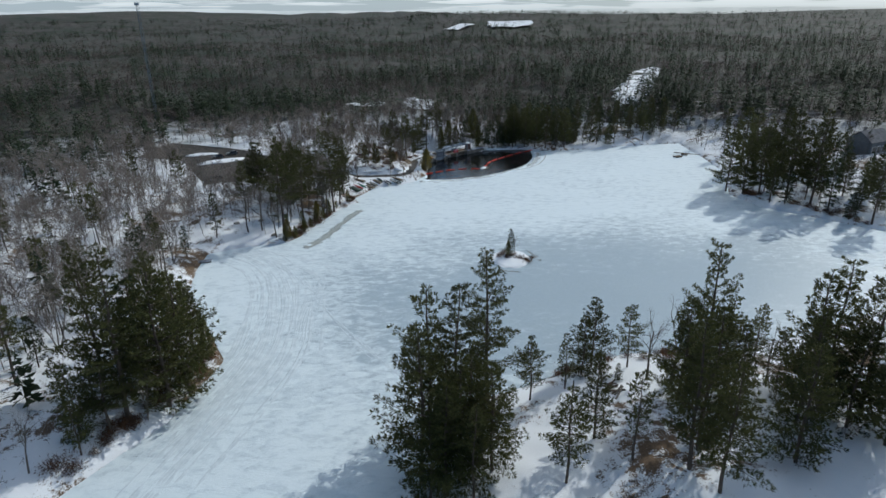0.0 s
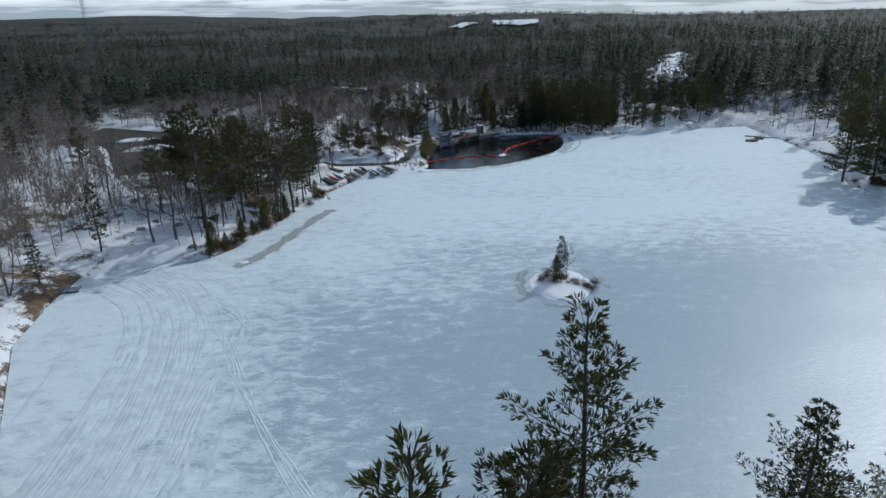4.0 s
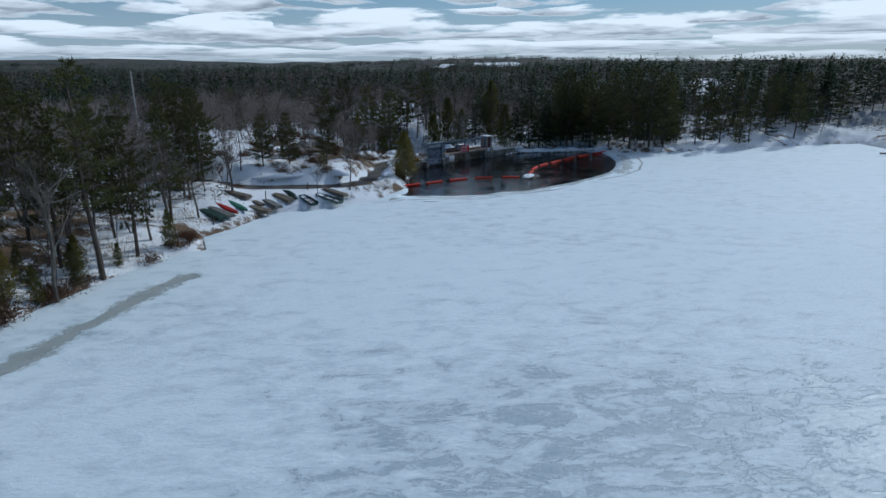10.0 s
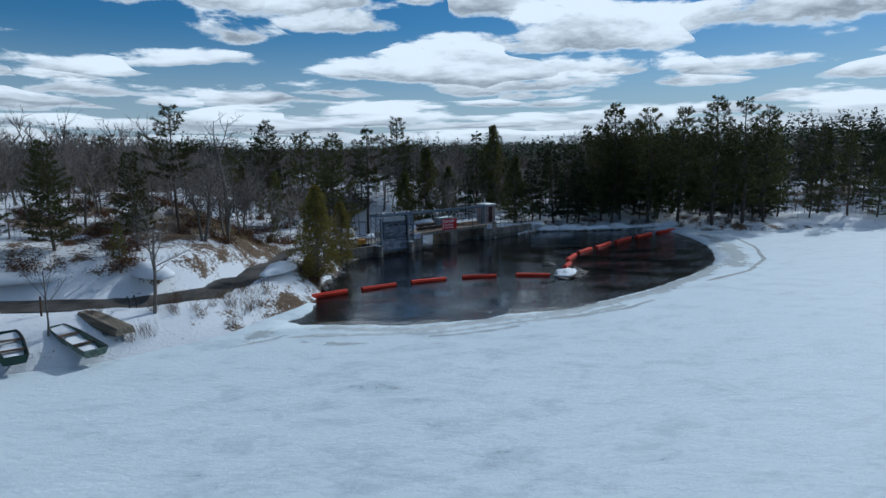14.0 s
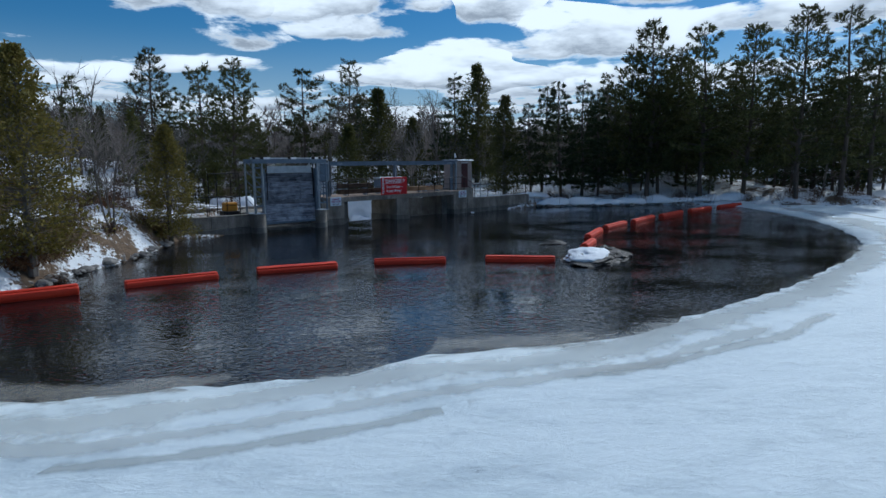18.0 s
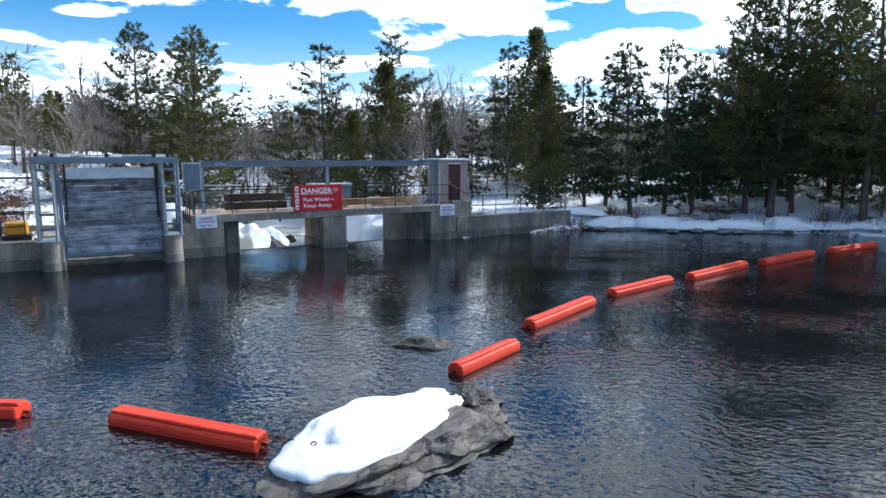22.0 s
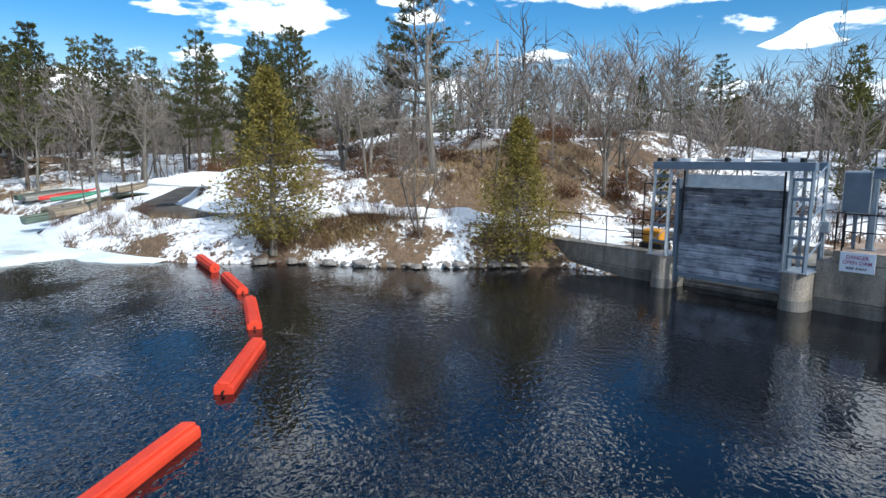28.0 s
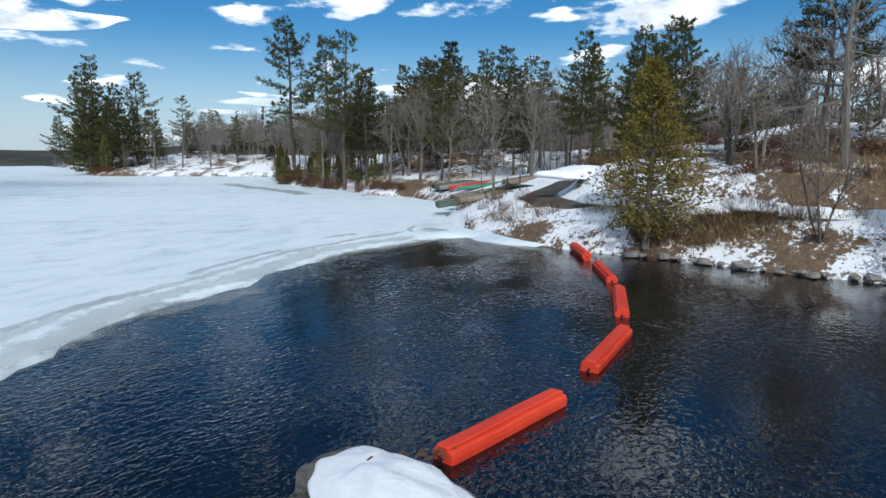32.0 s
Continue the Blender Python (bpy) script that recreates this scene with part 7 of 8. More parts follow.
M_SLUSH = slushy("grey_slush", (0.4, 0.42, 0.4), (0.58, 0.6, 0.57), 0.4)
M_SLUSH_DARK = slushy("wet_grey_slush", (0.32, 0.34, 0.31), (0.5, 0.52, 0.49), 0.35, 0.7)
band([(-39, -37.5), (-35.6, -32.5), (-32.4, -25), (-30, -18), (-27.5, -10.8), (-24.3, -5.2)], 1.25, "slush_band", "grey refrozen slush along the shore", mat=M_SLUSH_DARK)
band([(9.2, -42.6), (7.2, -45.5), (6.2, -49), (6.1, -51.8), (7.0, -54)], 0.75, "slush_moat", "grey refrozen slush beside the island", mat=M_SLUSH_DARK)
band([(7.2, -55.3), (10.2, -57), (14, -58.2)], 0.5, "slush_moat_south", "grey refrozen slush beside the island")
band([(17, -43.7), (18.9, -48.5), (19.2, -53)], 0.6, "slush_moat_east", "grey refrozen slush beside the island")
band([(-6.0, 23.2), (-4.6, 25.2), (-3.6, 27)], 1.1, "slush_corner", "grey slush at the pool's edge")
band([(-2.5, 23.4), (0.5, 22.6), (3.2, 22.6)], 0.3, "slush_streak", "grey refrozen crack in the snow on the ice")
band([(4, 23.2), (7.5, 23.8), (11.3, 24.8), (13.3, 25.8)], 0.22, "slush_streak_long", "grey refrozen crack in the snow on the ice")
band([(13.6, 26.1), (17, 27), (20.5, 28.4), (24.5, 31.2)], 0.22, "slush_streak_east", "grey refrozen crack in the snow on the ice")
band([(-2.5, 26.6), (1.5, 25.8), (5, 25.2), (10, 26.8), (15, 27.8), (20, 30.3), (25, 33.4), (32, 38.9), (37, 44.5)], 0.75, "thin_ice_rim", "thin wet ice along the open pool", mat=slushy("thin_wet_ice", (0.52, 0.53, 0.5), (0.7, 0.71, 0.68), 0.3, 0.45))

M_SHELF = slushy("thin_brown_ice", (0.2, 0.185, 0.15), (0.42, 0.4, 0.36), 0.25, 0.62)
band([(-2.6, 27.7), (1.5, 27.3), (5.0, 26.8), (8.6, 27.7)], 0.55, "thin_ice_shelf", "thin brownish ice just under the pool's edge", 0.0, M_SHELF)
band([(9.6, 27.9), (12.4, 29.2), (15.0, 29.1), (17.2, 29.9)], 0.85, "thin_ice_shelf_east", "thin brownish ice just under the pool's edge", 0.0, M_SHELF)
M_REFROZEN = slushy("refrozen_beige_ice", (0.5, 0.5, 0.46), (0.7, 0.71, 0.68), 0.3, 0.42)
band([(36.6, 41.6), (41, 47.2), (44, 54), (46.4, 61), (47.4, 67)], 1.15, "refrozen_shelf", "wide band of refrozen beige ice by the pool", 0.014, M_REFROZEN)
band([(30.5, 36), (37.5, 40.2), (43, 46), (47.2, 54), (49.6, 62)], 0.22, "refrozen_line", "grey refrozen line in the snow on the ice", 0.018, M_SLUSH_DARK)
band([(-6.5, 22.6), (-3, 24.6), (1.0, 24.4), (6, 24.2), (12, 25.9), (17, 27.2), (22, 30)], 0.32, "refrozen_rim", "beige refrozen ice along the pool", 0.016, M_REFROZEN)

# vehicle tracks in the snow on the ice
rk = random.Random(3)
tv, tf = [], []


def track(line, off, width=0.28, high=0.035):
    pts = subdivided(line, 1.5)
    for k, (x, y) in enumerate(pts):
        a, b = pts[max(0, k - 1)], pts[min(len(pts) - 1, k + 1)]
        d = Vector((b[0] - a[0], b[1] - a[1])).normalized()
        o_ = off + 1.1 * nz(k * 0.09, off * 3.1, 1.0, 3) + 0.25 * nz(k * 0.4, off, 1.0, 9)
        cx, cy = x - d.y * o_, y + d.x * o_
        z = 0.055
        base = len(tv)
        tv.extend([(cx - d.y * width, cy + d.x * width, z - 0.01), (cx - d.y * width * 0.2, cy + d.x * width * 0.2, z + high), (cx + d.y * width, cy - d.x * width, z - 0.01)])
        if k:
            tf.extend([(base - 3, base - 2, base + 1, base), (base - 2, base - 1, base + 2, base + 1)])


def spline(pts, n=40):
    """A smooth line through a few points."""
    out = []
    P = [pts[0]] + list(pts) + [pts[-1]]
    for i in range(1, len(P) - 2):
        for k in range(n // (len(pts) - 1)):
            t = k / (n // (len(pts) - 1))
            q = [0.5 * (2 * P[i][c] + (P[i + 1][c] - P[i - 1][c]) * t + (2 * P[i - 1][c] - 5 * P[i][c] + 4 * P[i + 1][c] - P[i + 2][c]) * t * t + (3 * P[i][c] - P[i - 1][c] - 3 * P[i + 1][c] + P[i + 2][c]) * t ** 3) for c in (0, 1)]
            out.append(tuple(q))
    return out + [pts[-1]]


MAIN = spline([(-58, -150), (-50, -122), (-43.5, -103), (-39.6, -86), (-41, -63), (-46.4, -48), (-55, -39)])
for k in range(44):
    i0 = rk.randrange(0, max(1, len(MAIN) // 2))
    track(MAIN[i0:i0 + rk.randrange(len(MAIN) // 3, len(MAIN))], rk.gauss(0.3, 3.6), rk.uniform(0.1, 0.5), rk.uniform(0.008, 0.032))
RING = spline([(-34, -84), (-33.7, -72.5), (-32.4, -63.6), (-33.4, -56), (-37.6, -49.9), (-46, -43), (-56, -38.5)])
for o_ in (-0.6, -0.25, 0.3, 0.65, 1.3):
    track(RING, o_, 0.22, 0.022)
ARC = spline([(-29.5, -54), (-31, -50.6), (-35.4, -45.5), (-41.2, -41), (-50.5, -37.5)])
for o_ in (-0.4, 0.1, 0.6):
    track(ARC, o_, 0.22, 0.018)
for k in range(5):
    track(spline([(-20 + k * 3, -92 - k * 4), (-28, -75), (-34, -60), (-44, -46)]), rk.uniform(-1, 1), 0.12, 0.025)
Q = np.array(tv)
Q[:, 2] += ice_height(Q[:, 0], Q[:, 1]) - 0.055
tv = Q.tolist()
tagged(new("snow_tracks", py_mesh("snow_tracks", tv, tf, [grainy("packed_snow", (0.5, 0.57, 0.61), (0.68, 0.74, 0.77), 0.5, 6.0, 0.7, bump=0.3, vary=0.05)])), "vehicle tracks pressed into the snow on the ice", "tracks", kind="stuff")

# ---- shore: stones, shrubs, grass ----
STONES = [lump(200 + k, 1, 0.75, 0.55, 0.35, 2) for k in range(5)]
STONE_MESH = []
for bm in STONES:
    me = bpy.data.meshes.new("stone")
    bm.to_mesh(me)
    bm.free()
    me.materials.append(M_STONE)
    STONE_MESH.append(me)
shore_line = subdivided([(-1.9, 38), (-1.7, 41), (-0.9, 44), (-0.8, 47.7), (-1.4, 51.2)], 0.16)
for k, (x, y) in enumerate(shore_line):
    s = rk.uniform(0.1, 0.26) if k % 9 else rk.uniform(0.3, 0.5)
    ob = new("shore_stone", STONE_MESH[k % 5])
    ob.matrix_world = Matrix.Translation((x + rk.gauss(0, 0.22), y + rk.gauss(0, 0.15), rk.uniform(0.0, 0.08))) @ Matrix.Rotation(rk.uniform(0, 6.28), 4, "Z") @ Matrix.Diagonal((s, s, s, 1))
    tagged(ob, "grey granite stone at the water's edge", "stone", "stones along the bank")
for k in range(60):
    x = rk.uniform(24, 66)
    y = 72.6 + rk.uniform(-0.8, 0.6) if x < 47 else 70 + rk.uniform(-2.4, 0)
    s = rk.uniform(0.12, 0.5)
    ob = new("shore_stone", STONE_MESH[k % 5])
    ob.matrix_world = Matrix.Translation((x, y, 0.02)) @ Matrix.Rotation(rk.uniform(0, 6.28), 4, "Z") @ Matrix.Diagonal((s, s, s * 0.8, 1))
    tagged(ob, "dark stone at the snowy water's edge", "stone", "stones along the bank")


def shrub_mesh(seed, n=70, h=1.0, mat=None, name="twigs"):
    r = random.Random(seed)
    B = Build()
    for _ in range(n):
        a = r.uniform(0, 6.28)
        p = Vector((r.gauss(0, 0.25), r.gauss(0, 0.25), 0))
        d = Vector((math.cos(a) * r.uniform(0.1, 0.7), math.sin(a) * r.uniform(0.1, 0.7), 1)).normalized()
        L = h * r.uniform(0.5, 1.1)
        q = p + d * L
        B.tube([p, p + d * L * 0.5 + rnd_dir(r) * 0.04, q], [0.009, 0.006, 0.002], 3)
        for _ in range(3):
            s = r.uniform(0.35, 0.95)
            o1, u1 = p.lerp(q, s), rnd_dir(r) * 0.006
            B.tri(o1 - u1, o1 + u1, o1 + (d + rnd_dir(r) * 0.8).normalized() * L * 0.3)
    return B.mesh(name, mat)


SHRUBS = [shrub_mesh(k, 44, 1.1, M_SHRUB) for k in range(4)]


def leafy_shrub(seed, mat):
    r = random.Random(seed)
    B = Build()
    for _ in range(420):
        p = Vector((r.gauss(0, 0.5), r.gauss(0, 0.5), abs(r.gauss(0.25, 0.3))))
        d = rnd_dir(r, 0.5)
        B.blade(p, d, d.cross(rnd_dir(r)).normalized(), r.uniform(0.12, 0.26), r.uniform(0.06, 0.11))
    return B.mesh("leaves", mat)


LEAFY = [leafy_shrub(k, M_OAKLEAF if k % 2 else M_SHRUB) for k in range(4)]


def shrub(x, y, s, leafy=False, z=None):
    e = empty("shrub", Matrix.Translation((x, y, (height1(x, y) if z is None else z) - 0.05)) @ Matrix.Rotation(rk.uniform(0, 6.28), 4, "Z") @ Matrix.Diagonal((s, s, s, 1)), "brown leafless shrub on the bank" if not leafy else "brown low shrub with withered leaves on the bank", "shrub", "shrubs on the banks")
    link_mesh("brush", SHRUBS[rk.randrange(4)], None, e)
    if leafy:
        link_mesh("foliage", LEAFY[rk.randrange(4)], None, e, "withered brown leaves")


for a, b, n, leafy, s0, s1 in (((-3.4, 37.5), (-3.0, 50), 26, False, 0.5, 1.1), ((-13, 23.5), (-4.5, 33), 22, False, 0.5, 1.0), ((-43, -31), (-28.5, -1), 44, True, 0.9, 2.0), ((-29, 1.5), (-27, 6), 10, True, 0.6, 1.2), ((-60, -118), (-47, -91), 30, True, 0.8, 1.8),
                               ((-35, 28), (-12, 62), 26, True, 0.5, 1.2), ((25, 74), (58, 70.5), 40, False, 0.6, 1.5), ((95, -2), (116, -41), 26, True, 0.8, 1.6), ((4, -102), (40, -96), 24, True, 0.8, 1.5), ((9.8, -47.5), (14, -48.5), 9, True, 0.6, 1.1), ((14.3, -49.2), (16.6, -52.4), 9, True, 0.5, 0.9)):
    for k in range(n):
        t = rk.random()
        w = 9 if (a[0] == -35) else (0.5 if a[1] == 37.5 else 0.9)
        x, y = a[0] + (b[0] - a[0]) * t + rk.gauss(0, w), a[1] + (b[1] - a[1]) * t + rk.gauss(0, w)
        onisle = -56 < y < -44 and 5 < x < 20
        if onisle or from_lake(x, y) > 0.3:
            shrub(x, y, rk.uniform(s0, s1), leafy, 0.3 if onisle else None)


for k in range(26):
    x, y = rk.uniform(-14, 3), rk.uniform(58, 74)
    if free_at(x, y, 0.6):
        shrub(x, y, rk.uniform(0.6, 1.6), k % 3 == 0)
for k in range(36):
    x, y = rk.uniform(-32, -9), rk.uniform(29, 44)
    if free_at(x, y, 0.5):
        shrub(x, y, rk.uniform(0.5, 1.2), k % 3 > 0)
for k in range(60):
    x, y = rk.uniform(-26, -7), rk.uniform(40, 60)
    if free_at(x, y, 0.5):
        shrub(x, y, rk.uniform(0.5, 1.3), k % 2 == 0)
for x, y, s in ((-1.3, 49.3, 0.7), (-1.6, 50.4, 0.8), (-2.0, 45.0, 0.6), (-2.5, 38.2, 0.8), (-1.6, 38.9, 0.5)):
    shrub(x, y, s, True)


def grass_patch(name, cx, cy, sx, sy, n, label):
    r = random.Random(cx)
    v, f = [], []
    for _ in range(n):
        x, y = cx + r.gauss(0, sx), cy + r.gauss(0, sy)
        if from_lake(x, y) < 0.4:
            continue
        z = height1(x, y)
        a, L = r.uniform(0, 6.28), r.uniform(0.2, 0.55)
        b = len(v)
        dx, dy = math.cos(a), math.sin(a)
        v += [(x - dy * 0.02, y + dx * 0.02, z), (x + dy * 0.02, y - dx * 0.02, z), (x + dx * L * 0.7, y + dy * L * 0.7, z + L * 0.75)]
        f.append((b, b + 1, b + 2))
    tagged(new(name, py_mesh(name, v, f, [M_GRASS])), label, "grass", kind="stuff")


grass_patch("dry_grass", -3.6, 42.4, 0.6, 1.6, 1500, "flattened tan dry grass on the bank")
grass_patch("dry_grass_bank", -2.9, 41.2, 0.5, 1.3, 2600, "thick tan dry grass on the bank")
for k, (x, y, n) in enumerate(((-8.5, 51.5, 1600), (-12.5, 50.5, 2000), (-14.5, 54.5, 1800), (-10.5, 46.5, 1400), (-17, 48.5, 1600), (-30.5, 9.5, 900), (-33, -3, 1200))):
    grass_patch("hill_grass", x, y, 2.2, 1.8, n, "flattened brown grass and fern on the thawed slope")
grass_patch("cedar_grass", -1.4, 49.7, 0.7, 0.8, 900, "tan dry grass under the cedar")
grass_patch("dry_grass_shore", -6.5, 30.5, 1.5, 1.8, 500, "flattened tan dry grass on the bank")
grass_patch("dry_grass_end", -1.6, 51.0, 0.7, 0.7, 500, "flattened tan dry grass on the bank")

# rock outcrop and boulders on the hill
for k, (x, y, sx, sy, sz) in enumerate(((-19.5, 49.5, 1.8, 1.3, 1.1), (-20.5, 47.2, 1.2, 0.9, 0.7), (-17.2, 51, 1.0, 0.8, 0.6), (-58, -22, 0.9, 0.7, 0.5), (-52, -20, 0.8, 0.6, 0.5), (-64, -8, 1.1, 0.8, 0.5), (-30, 3.5, 1.1, 0.8, 0.5), (-47, -29.5, 0.8, 0.6, 0.5))):
    mound(x, y, sx, sy, sz, 90 + k, k, M_STONE, "boulder", "grey lichen-stained boulder in the snow")

# ---- river and ice below the dam ----
def falls_material():
    m = grainy("white_water", (0.42, 0.4, 0.34), (0.78, 0.77, 0.74), 1.6, 9.0, 0.3, bump=0.6, vary=0.12, dist=0.1)
    return m


riv = new("river_below", grid_mesh("river_below", np.linspace(-7.4, 6.4, 40), np.linspace(2.0, 46, 80), lambda X, Y: -1.9 - 0.02 * Y + 0.12 * waves(X, Y, 71, 2.2), falls_material()))
riv.matrix_world = DAM
tagged(riv, "foaming white water below the spillway", "water", kind="structure")
M_BLUEICE = grainy("pale_blue_ice", (0.6, 0.7, 0.72), (0.82, 0.86, 0.88), 1.2, 7.0, 0.35, bump=0.3, vary=0.04, dist=0.08)
for k, (x, y, sx, sy, sz, z, mt) in enumerate(((-3.9, 7.0, 1.5, 1.3, 2.2, -1.3, 0), (-3.7, 8.4, 1.1, 1.3, 2.0, -1.5, 1), (-5.3, 9.5, 1.6, 2.2, 2.2, -1.2, 1), (-1.2, 12, 1.4, 2.0, 1.2, -1.6, 1), (4.6, 6.3, 1.5, 1.6, 1.7, -1.4, 0), (5.6, 8.4, 2.2, 2.4, 2.6, -1.2, 1), (3.6, 11, 1.3, 1.6, 1.0, -1.8, 1), (6.6, 13, 2.5, 3, 2.6, -1.0, 1), (-7, 15, 2.2, 3, 2.6, -1.0, 1))):
    e = empty("ice_mass", DAM @ Matrix.Translation((x, y, z)), "frozen spray and snow heaped below the dam", "ice", "ice below the dam")
    part("ice_lump", lump(300 + k, sx, sy, sz, 0.3, 4, freq=1.5), M_SNOW if mt else M_BLUEICE, e, smooth=True)
for k, (x, y, s) in enumerate(((-2.2, 8.0, 1.3), (-2.5, 10.2, 1.5), (-1.8, 12.2, 1.0), (1.2, 15, 0.5))):
    e = empty("river_boulder", DAM @ Matrix.Translation((x, y, -1.7)), "dark wet boulder in the river below the dam", "rock", "river boulders")
    part("rock_body", lump(330 + k, s, s * 0.9, s * 0.95, 0.4, 3), M_ROCK, e)
tw = dam_thing("training_wall", "tan stained concrete side wall below the spillway", "concrete wall", kind="structure")
M_TANCON = grainy("tan_stained_concrete", (0.34, 0.25, 0.16), (0.5, 0.4, 0.28), 0.8, 14.0, 0.85, bump=0.25)
part("wall_block", boxed(-5.7, -5.25, 3.25, 9.5, -2.8, 1.2, 0.03), M_TANCON, tw)
part("wall_block", boxed(4.4, 4.9, 3.25, 5.2, -2.8, 1.2, 0.03), M_CONCRETE_WET, tw)

# ---- pole, tower, house, dock ----
M_POLE = grainy("pale_weathered_pole", (0.3, 0.28, 0.25), (0.45, 0.42, 0.38), 1.2, 14.0, 0.85, bump=0.2, stretch=(3, 3, 0.4))
zp = height1(-49, 53.3)
pole = empty("utility_pole", Matrix.Translation((-49, 53.3, zp - 0.2)), "pale weathered wooden utility pole on the hill", "utility pole")
bm = bmesh.new()
rod(bm, (0, 0, 0), (0.1, 0, 18.6 - zp), 0.19, 0.13, 10)
part("pole", bm, M_POLE, pole)
part("cross_arm", boxed(-0.06, 0.06, -0.9, 0.9, 16.8 - zp, 16.95 - zp, 0.01), M_STOPLOG, pole)
zt = height1(-135, 150)
tower = empty("radio_tower", Matrix.Translation((-135, 150, zt)), "slim steel lattice radio mast above the woods", "radio mast")
H = 60 - zt
for k in range(3):
    a = k * 2.094
    part("leg", rods([((0.75 * math.cos(a), 0.75 * math.sin(a), 0), (0.75 * math.cos(a), 0.75 * math.sin(a), H))], 0.06, 4), M_STEEL, tower)
n = 34
for k in range(n):
    z0, z1 = H * k / n, H * (k + 1) / n
    pr = []
    for i in range(3):
        a, b = i * 2.094, (i + 1) * 2.094
        pr += [((0.75 * math.cos(a), 0.75 * math.sin(a), z0), (0.75 * math.cos(b), 0.75 * math.sin(b), z1)), ((0.75 * math.cos(a), 0.75 * math.sin(a), z1), (0.75 * math.cos(b), 0.75 * math.sin(b), z1))]
    part("lattice_bay", rods(pr, 0.035, 3), M_STEEL, tower)
part("antenna", boxed(-1.0, 1.0, -0.8, 0.8, H - 0.2, H + 1.0, 0.05), M_GALV, tower)
zh = height1(158, 20)
house = empty("house", Matrix.Translation((158, 20, zh)) @ Matrix.Rotation(radians(200), 4, "Z"), "grey gabled lake house with a large window front", "house")
M_GREYSIDE = grainy("grey_house_siding", (0.11, 0.12, 0.13), (0.16, 0.17, 0.18), 1, 10, 0.8, bump=0.1)
M_SHINGLE = grainy("grey_roof_shingles", (0.09, 0.09, 0.1), (0.15, 0.15, 0.16), 1, 6, 0.9, bump=0.3)
part("wall", boxed(-6, 6, -4.5, 4.5, -1, 4.6, 0.02), M_GREYSIDE, house)
for gx_ in (-6.01, 6.01):
    bm = bmesh.new()
    bm.faces.new([bm.verts.new(q) for q in ((gx_, -4.5, 4.6), (gx_, 4.5, 4.6), (gx_, 0, 8.0))])
    part("gable", bm, M_GREYSIDE, house)
for s in (-1, 1):
    bm = boxed(-6.6, 6.6, 0, 5.9, 0, 0.2)
    bm.transform(Matrix.Translation((0, 0, 8.1)) @ Matrix.Rotation(radians(0 if s > 0 else 180), 4, "Z") @ Matrix.Rotation(radians(-37), 4, "X"))
    r_ = part("roof", bm, M_SHINGLE, house)
part("chimney", boxed(2, 2.9, -1.4, -0.6, 6, 9.3, 0.02), M_STONE, house)
for x in (-4.2, -1.4, 1.4, 4.2):
    w = part("window", boxed(x - 1.0, x + 1.0, 4.5, 4.54, 0.8, 3.2), M_WHITE, house)
    part("pane", boxed(x - 0.9, x + 0.9, 4.54, 4.56, 0.9, 3.1), M_CARGLASS, w)
w = part("window", boxed(-6.05, -6.0, -2.2, 2.2, 1.0, 5.5), M_WHITE, house)
part("pane", boxed(-6.08, -6.05, -2.1, -0.05, 1.1, 5.4), M_CARGLASS, w)
part("pane", boxed(-6.08, -6.05, 0.05, 2.1, 1.1, 5.4), M_CARGLASS, w)
dock = empty("dock", Matrix.Translation((-61.8, -43.4, 0.32)) @ Matrix.Rotation(radians(10), 4, "Z"), "small grey plank dock frozen in at the shore", "dock")
for k in range(9):
    part("plank", boxed(-1.9 + 0.43 * k, -1.5 + 0.43 * k, -0.9, 0.9, 0.0, 0.05, 0.005), M_PLANK, dock)
for y in (-0.8, 0.8):
    part("stringer", boxed(-1.95, 2.0, y - 0.06, y + 0.06, -0.16, -0.002), M_STOPLOG, dock)
for k, (x, y, a) in enumerate(((101.5, 50.4, 0.3), (106, 54, 1.2))):
    e = empty("raft", Matrix.Translation((x, y, 0.12)) @ Matrix.Rotation(a, 4, "Z"), "dark wooden raft drawn up at the frozen shore", "raft", "rafts")
    for i in range(6):
        part("plank", boxed(-1.6, 1.6, -1.2 + 0.4 * i, -0.84 + 0.4 * i, 0.3, 0.36, 0.005), M_STOPLOG, e)
    for sy in (-1, 1):
        part("float_drum", rods([((-1.5, sy * 0.9, 0.12), (1.5, sy * 0.9, 0.12))], 0.2, 10), M_BLACKIRON, e)
log = tagged(new("fallen_log"), "dark fallen log on the shore", "log")
bm = bmesh.new()
rod(bm, (103, 57, 0.5), (112, 52, 0.35), 0.18, 0.1, 8)
part("trunk", bm, M_PINEBARK, log)
br = tagged(new("floating_branch"), "bare branch caught beside a boom float", "branch")
B = Build()
B.tube([Vector((9.4, 41.6, -0.02)), Vector((9.9, 42.0, 0.12)), Vector((10.2, 42.4, 0.2))], [0.02, 0.015, 0.004], 4)
for k in range(5):
    p = Vector((9.6 + 0.1 * k, 41.75 + 0.1 * k, 0.08))
    B.tube([p, p + rnd_dir(rk, 0.6) * 0.4], [0.01, 0.002], 3)
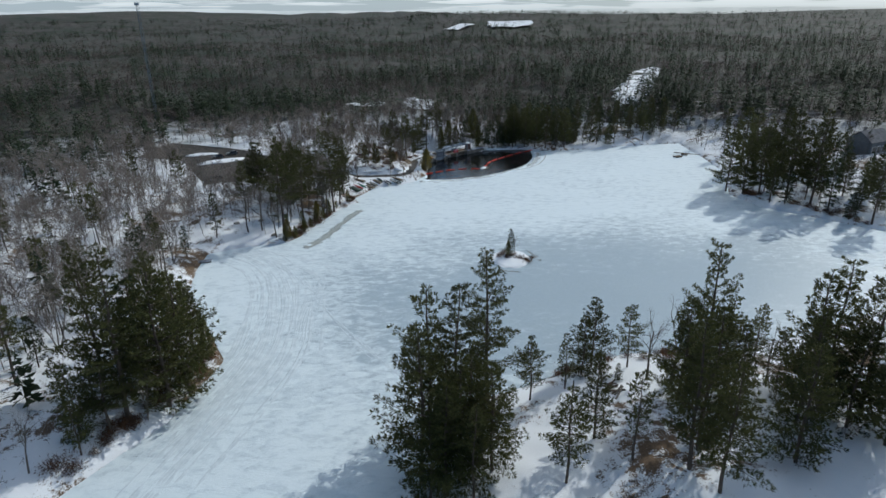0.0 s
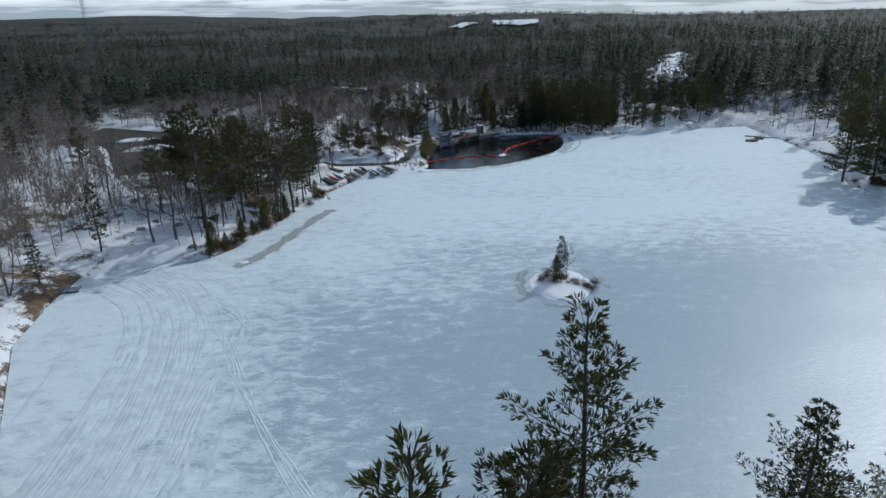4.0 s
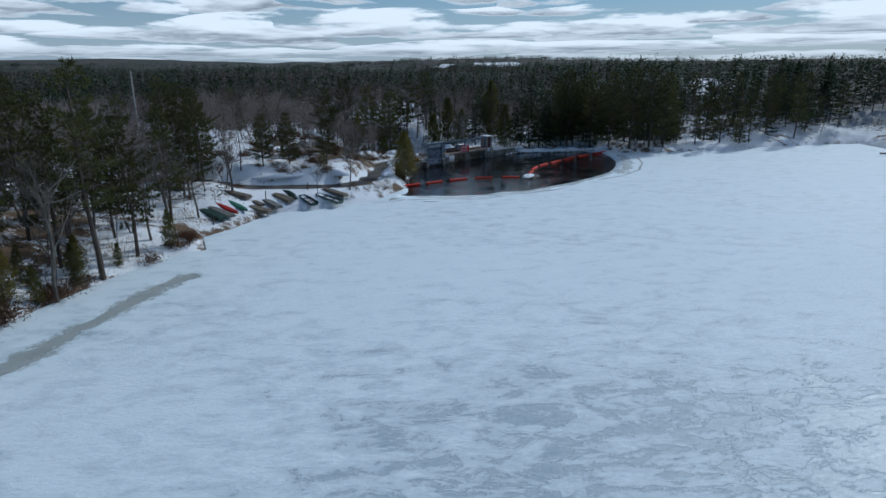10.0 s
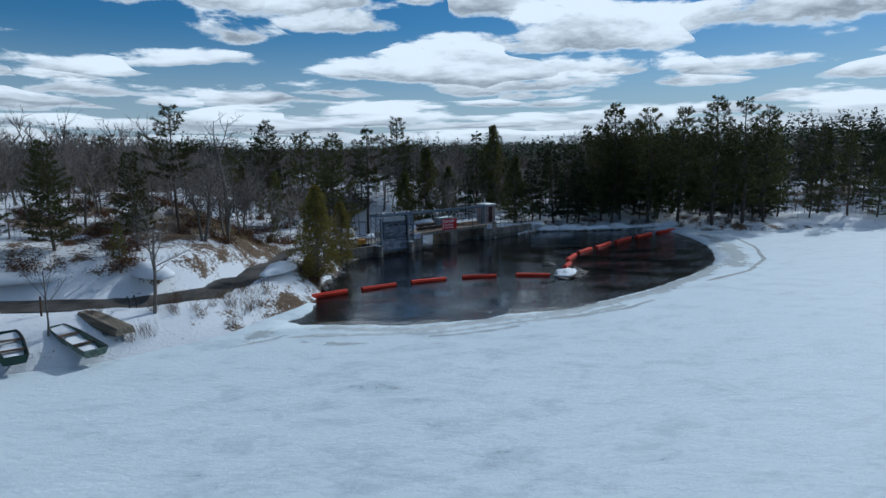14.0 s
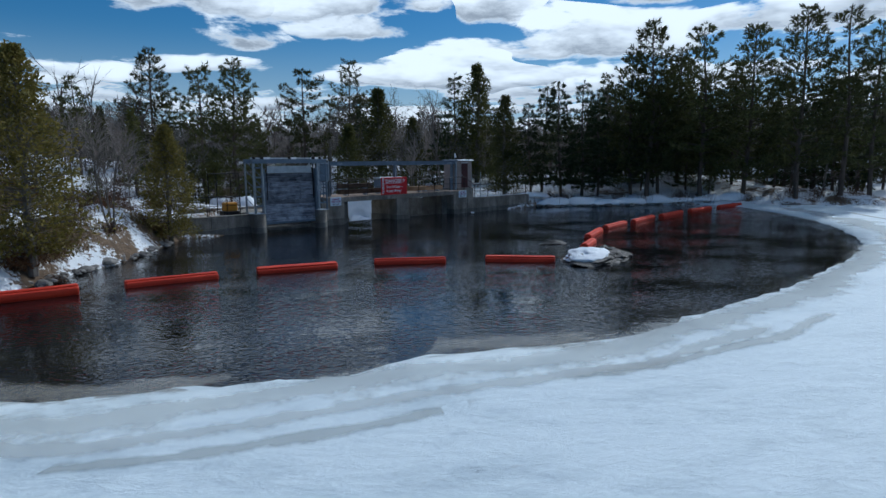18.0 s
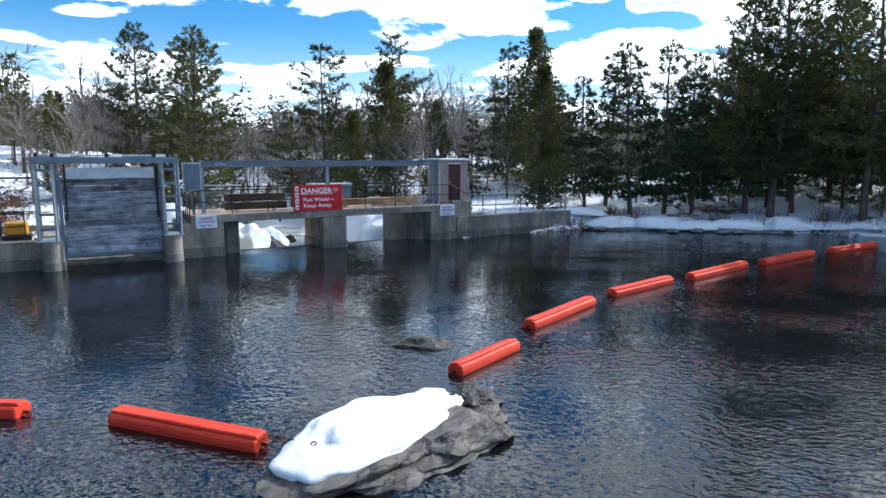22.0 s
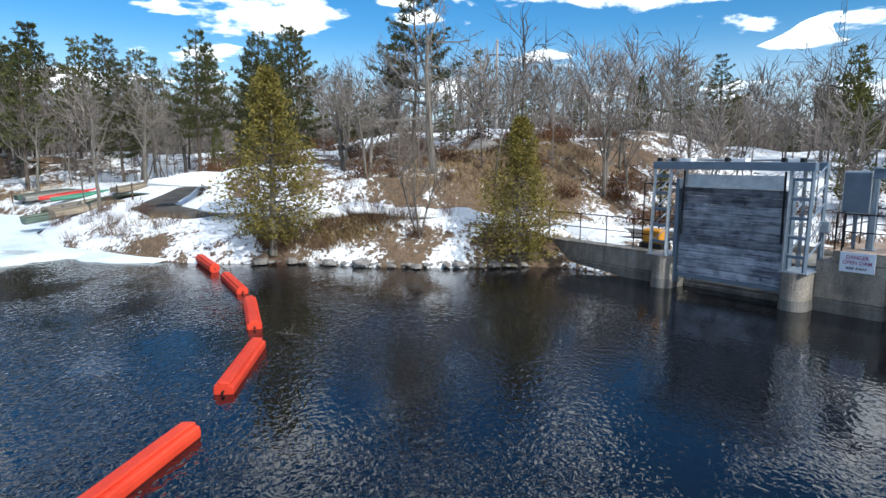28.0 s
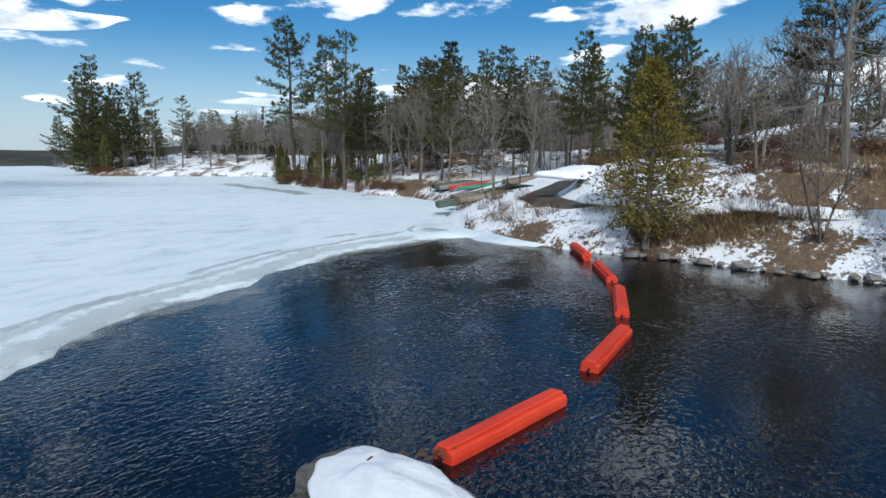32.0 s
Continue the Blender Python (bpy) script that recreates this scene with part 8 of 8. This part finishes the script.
link_mesh("branch", B.mesh("branch", M_BARK), None, br)


# ---- bathing ladder hoop, woodpile and post on the points ----
hoop = empty("ladder_hoop", Matrix.Translation((-12.3, 26.2, height1(-12.3, 26.2) - 0.1)) @ Matrix.Rotation(radians(40), 4, "Z"), "dark bent pipe handhold on the snowy shore", "handhold")
for s in (-0.2, 0.2):
    arc = [(s, 0, 0), (s, 0, 0.6), (s, 0.06, 0.8), (s, 0.22, 0.9), (s, 0.4, 0.82), (s, 0.44, 0.6)]
    part("pipe", rods(list(zip(arc[:-1], arc[1:])), 0.028, 8), M_BLACKIRON, hoop)
pile = empty("woodpile", Matrix.Translation((15.6, -110.2, height1(15.6, -110.2))) @ Matrix.Rotation(radians(25), 4, "Z"), "heap of dark old logs and branches in the snow", "woodpile")
for k in range(14):
    a, L = rk.uniform(-0.5, 0.5), rk.uniform(1.4, 3.4)
    y0, z0 = rk.uniform(-1.2, 1.2), 0.12 + 0.16 * (k // 4)
    d = Vector((math.cos(a), math.sin(a), rk.uniform(-0.12, 0.2))) * L / 2
    part("log", rods([(Vector((0, y0, z0)) - d, Vector((0, y0, z0)) + d)], rk.uniform(0.07, 0.17), 8), M_STOPLOG if k % 2 else M_BARK, pile)
gp = empty("grey_post", Matrix.Translation((8.7, -112.0, height1(8.7, -112.0) - 0.3)), "tall dark wooden post near the shore", "post")
part("post", rods([((0, 0, 0), (0.05, 0, 4.2))], 0.11, 8), M_STOPLOG, gp)
part("cap", rods([((0.05, 0, 4.2), (0.05, 0, 4.28))], 0.14, 8), M_GALV, gp)
stub = empty("broken_snag", Matrix.Translation((14.2, -108.6, height1(14.2, -108.6) - 0.2)), "broken dead tree stub beside the woodpile", "dead tree")
part("trunk", rods([((0, 0, 0), (0.1, 0.1, 1.6)), ((0.1, 0.1, 1.5), (-0.3, 0.1, 3.0))], 0.2, 8), M_BARK, stub)
part("limb", rods([((0.1, 0.1, 1.4), (0.8, -0.1, 2.2))], 0.08, 6), M_BARK, stub)
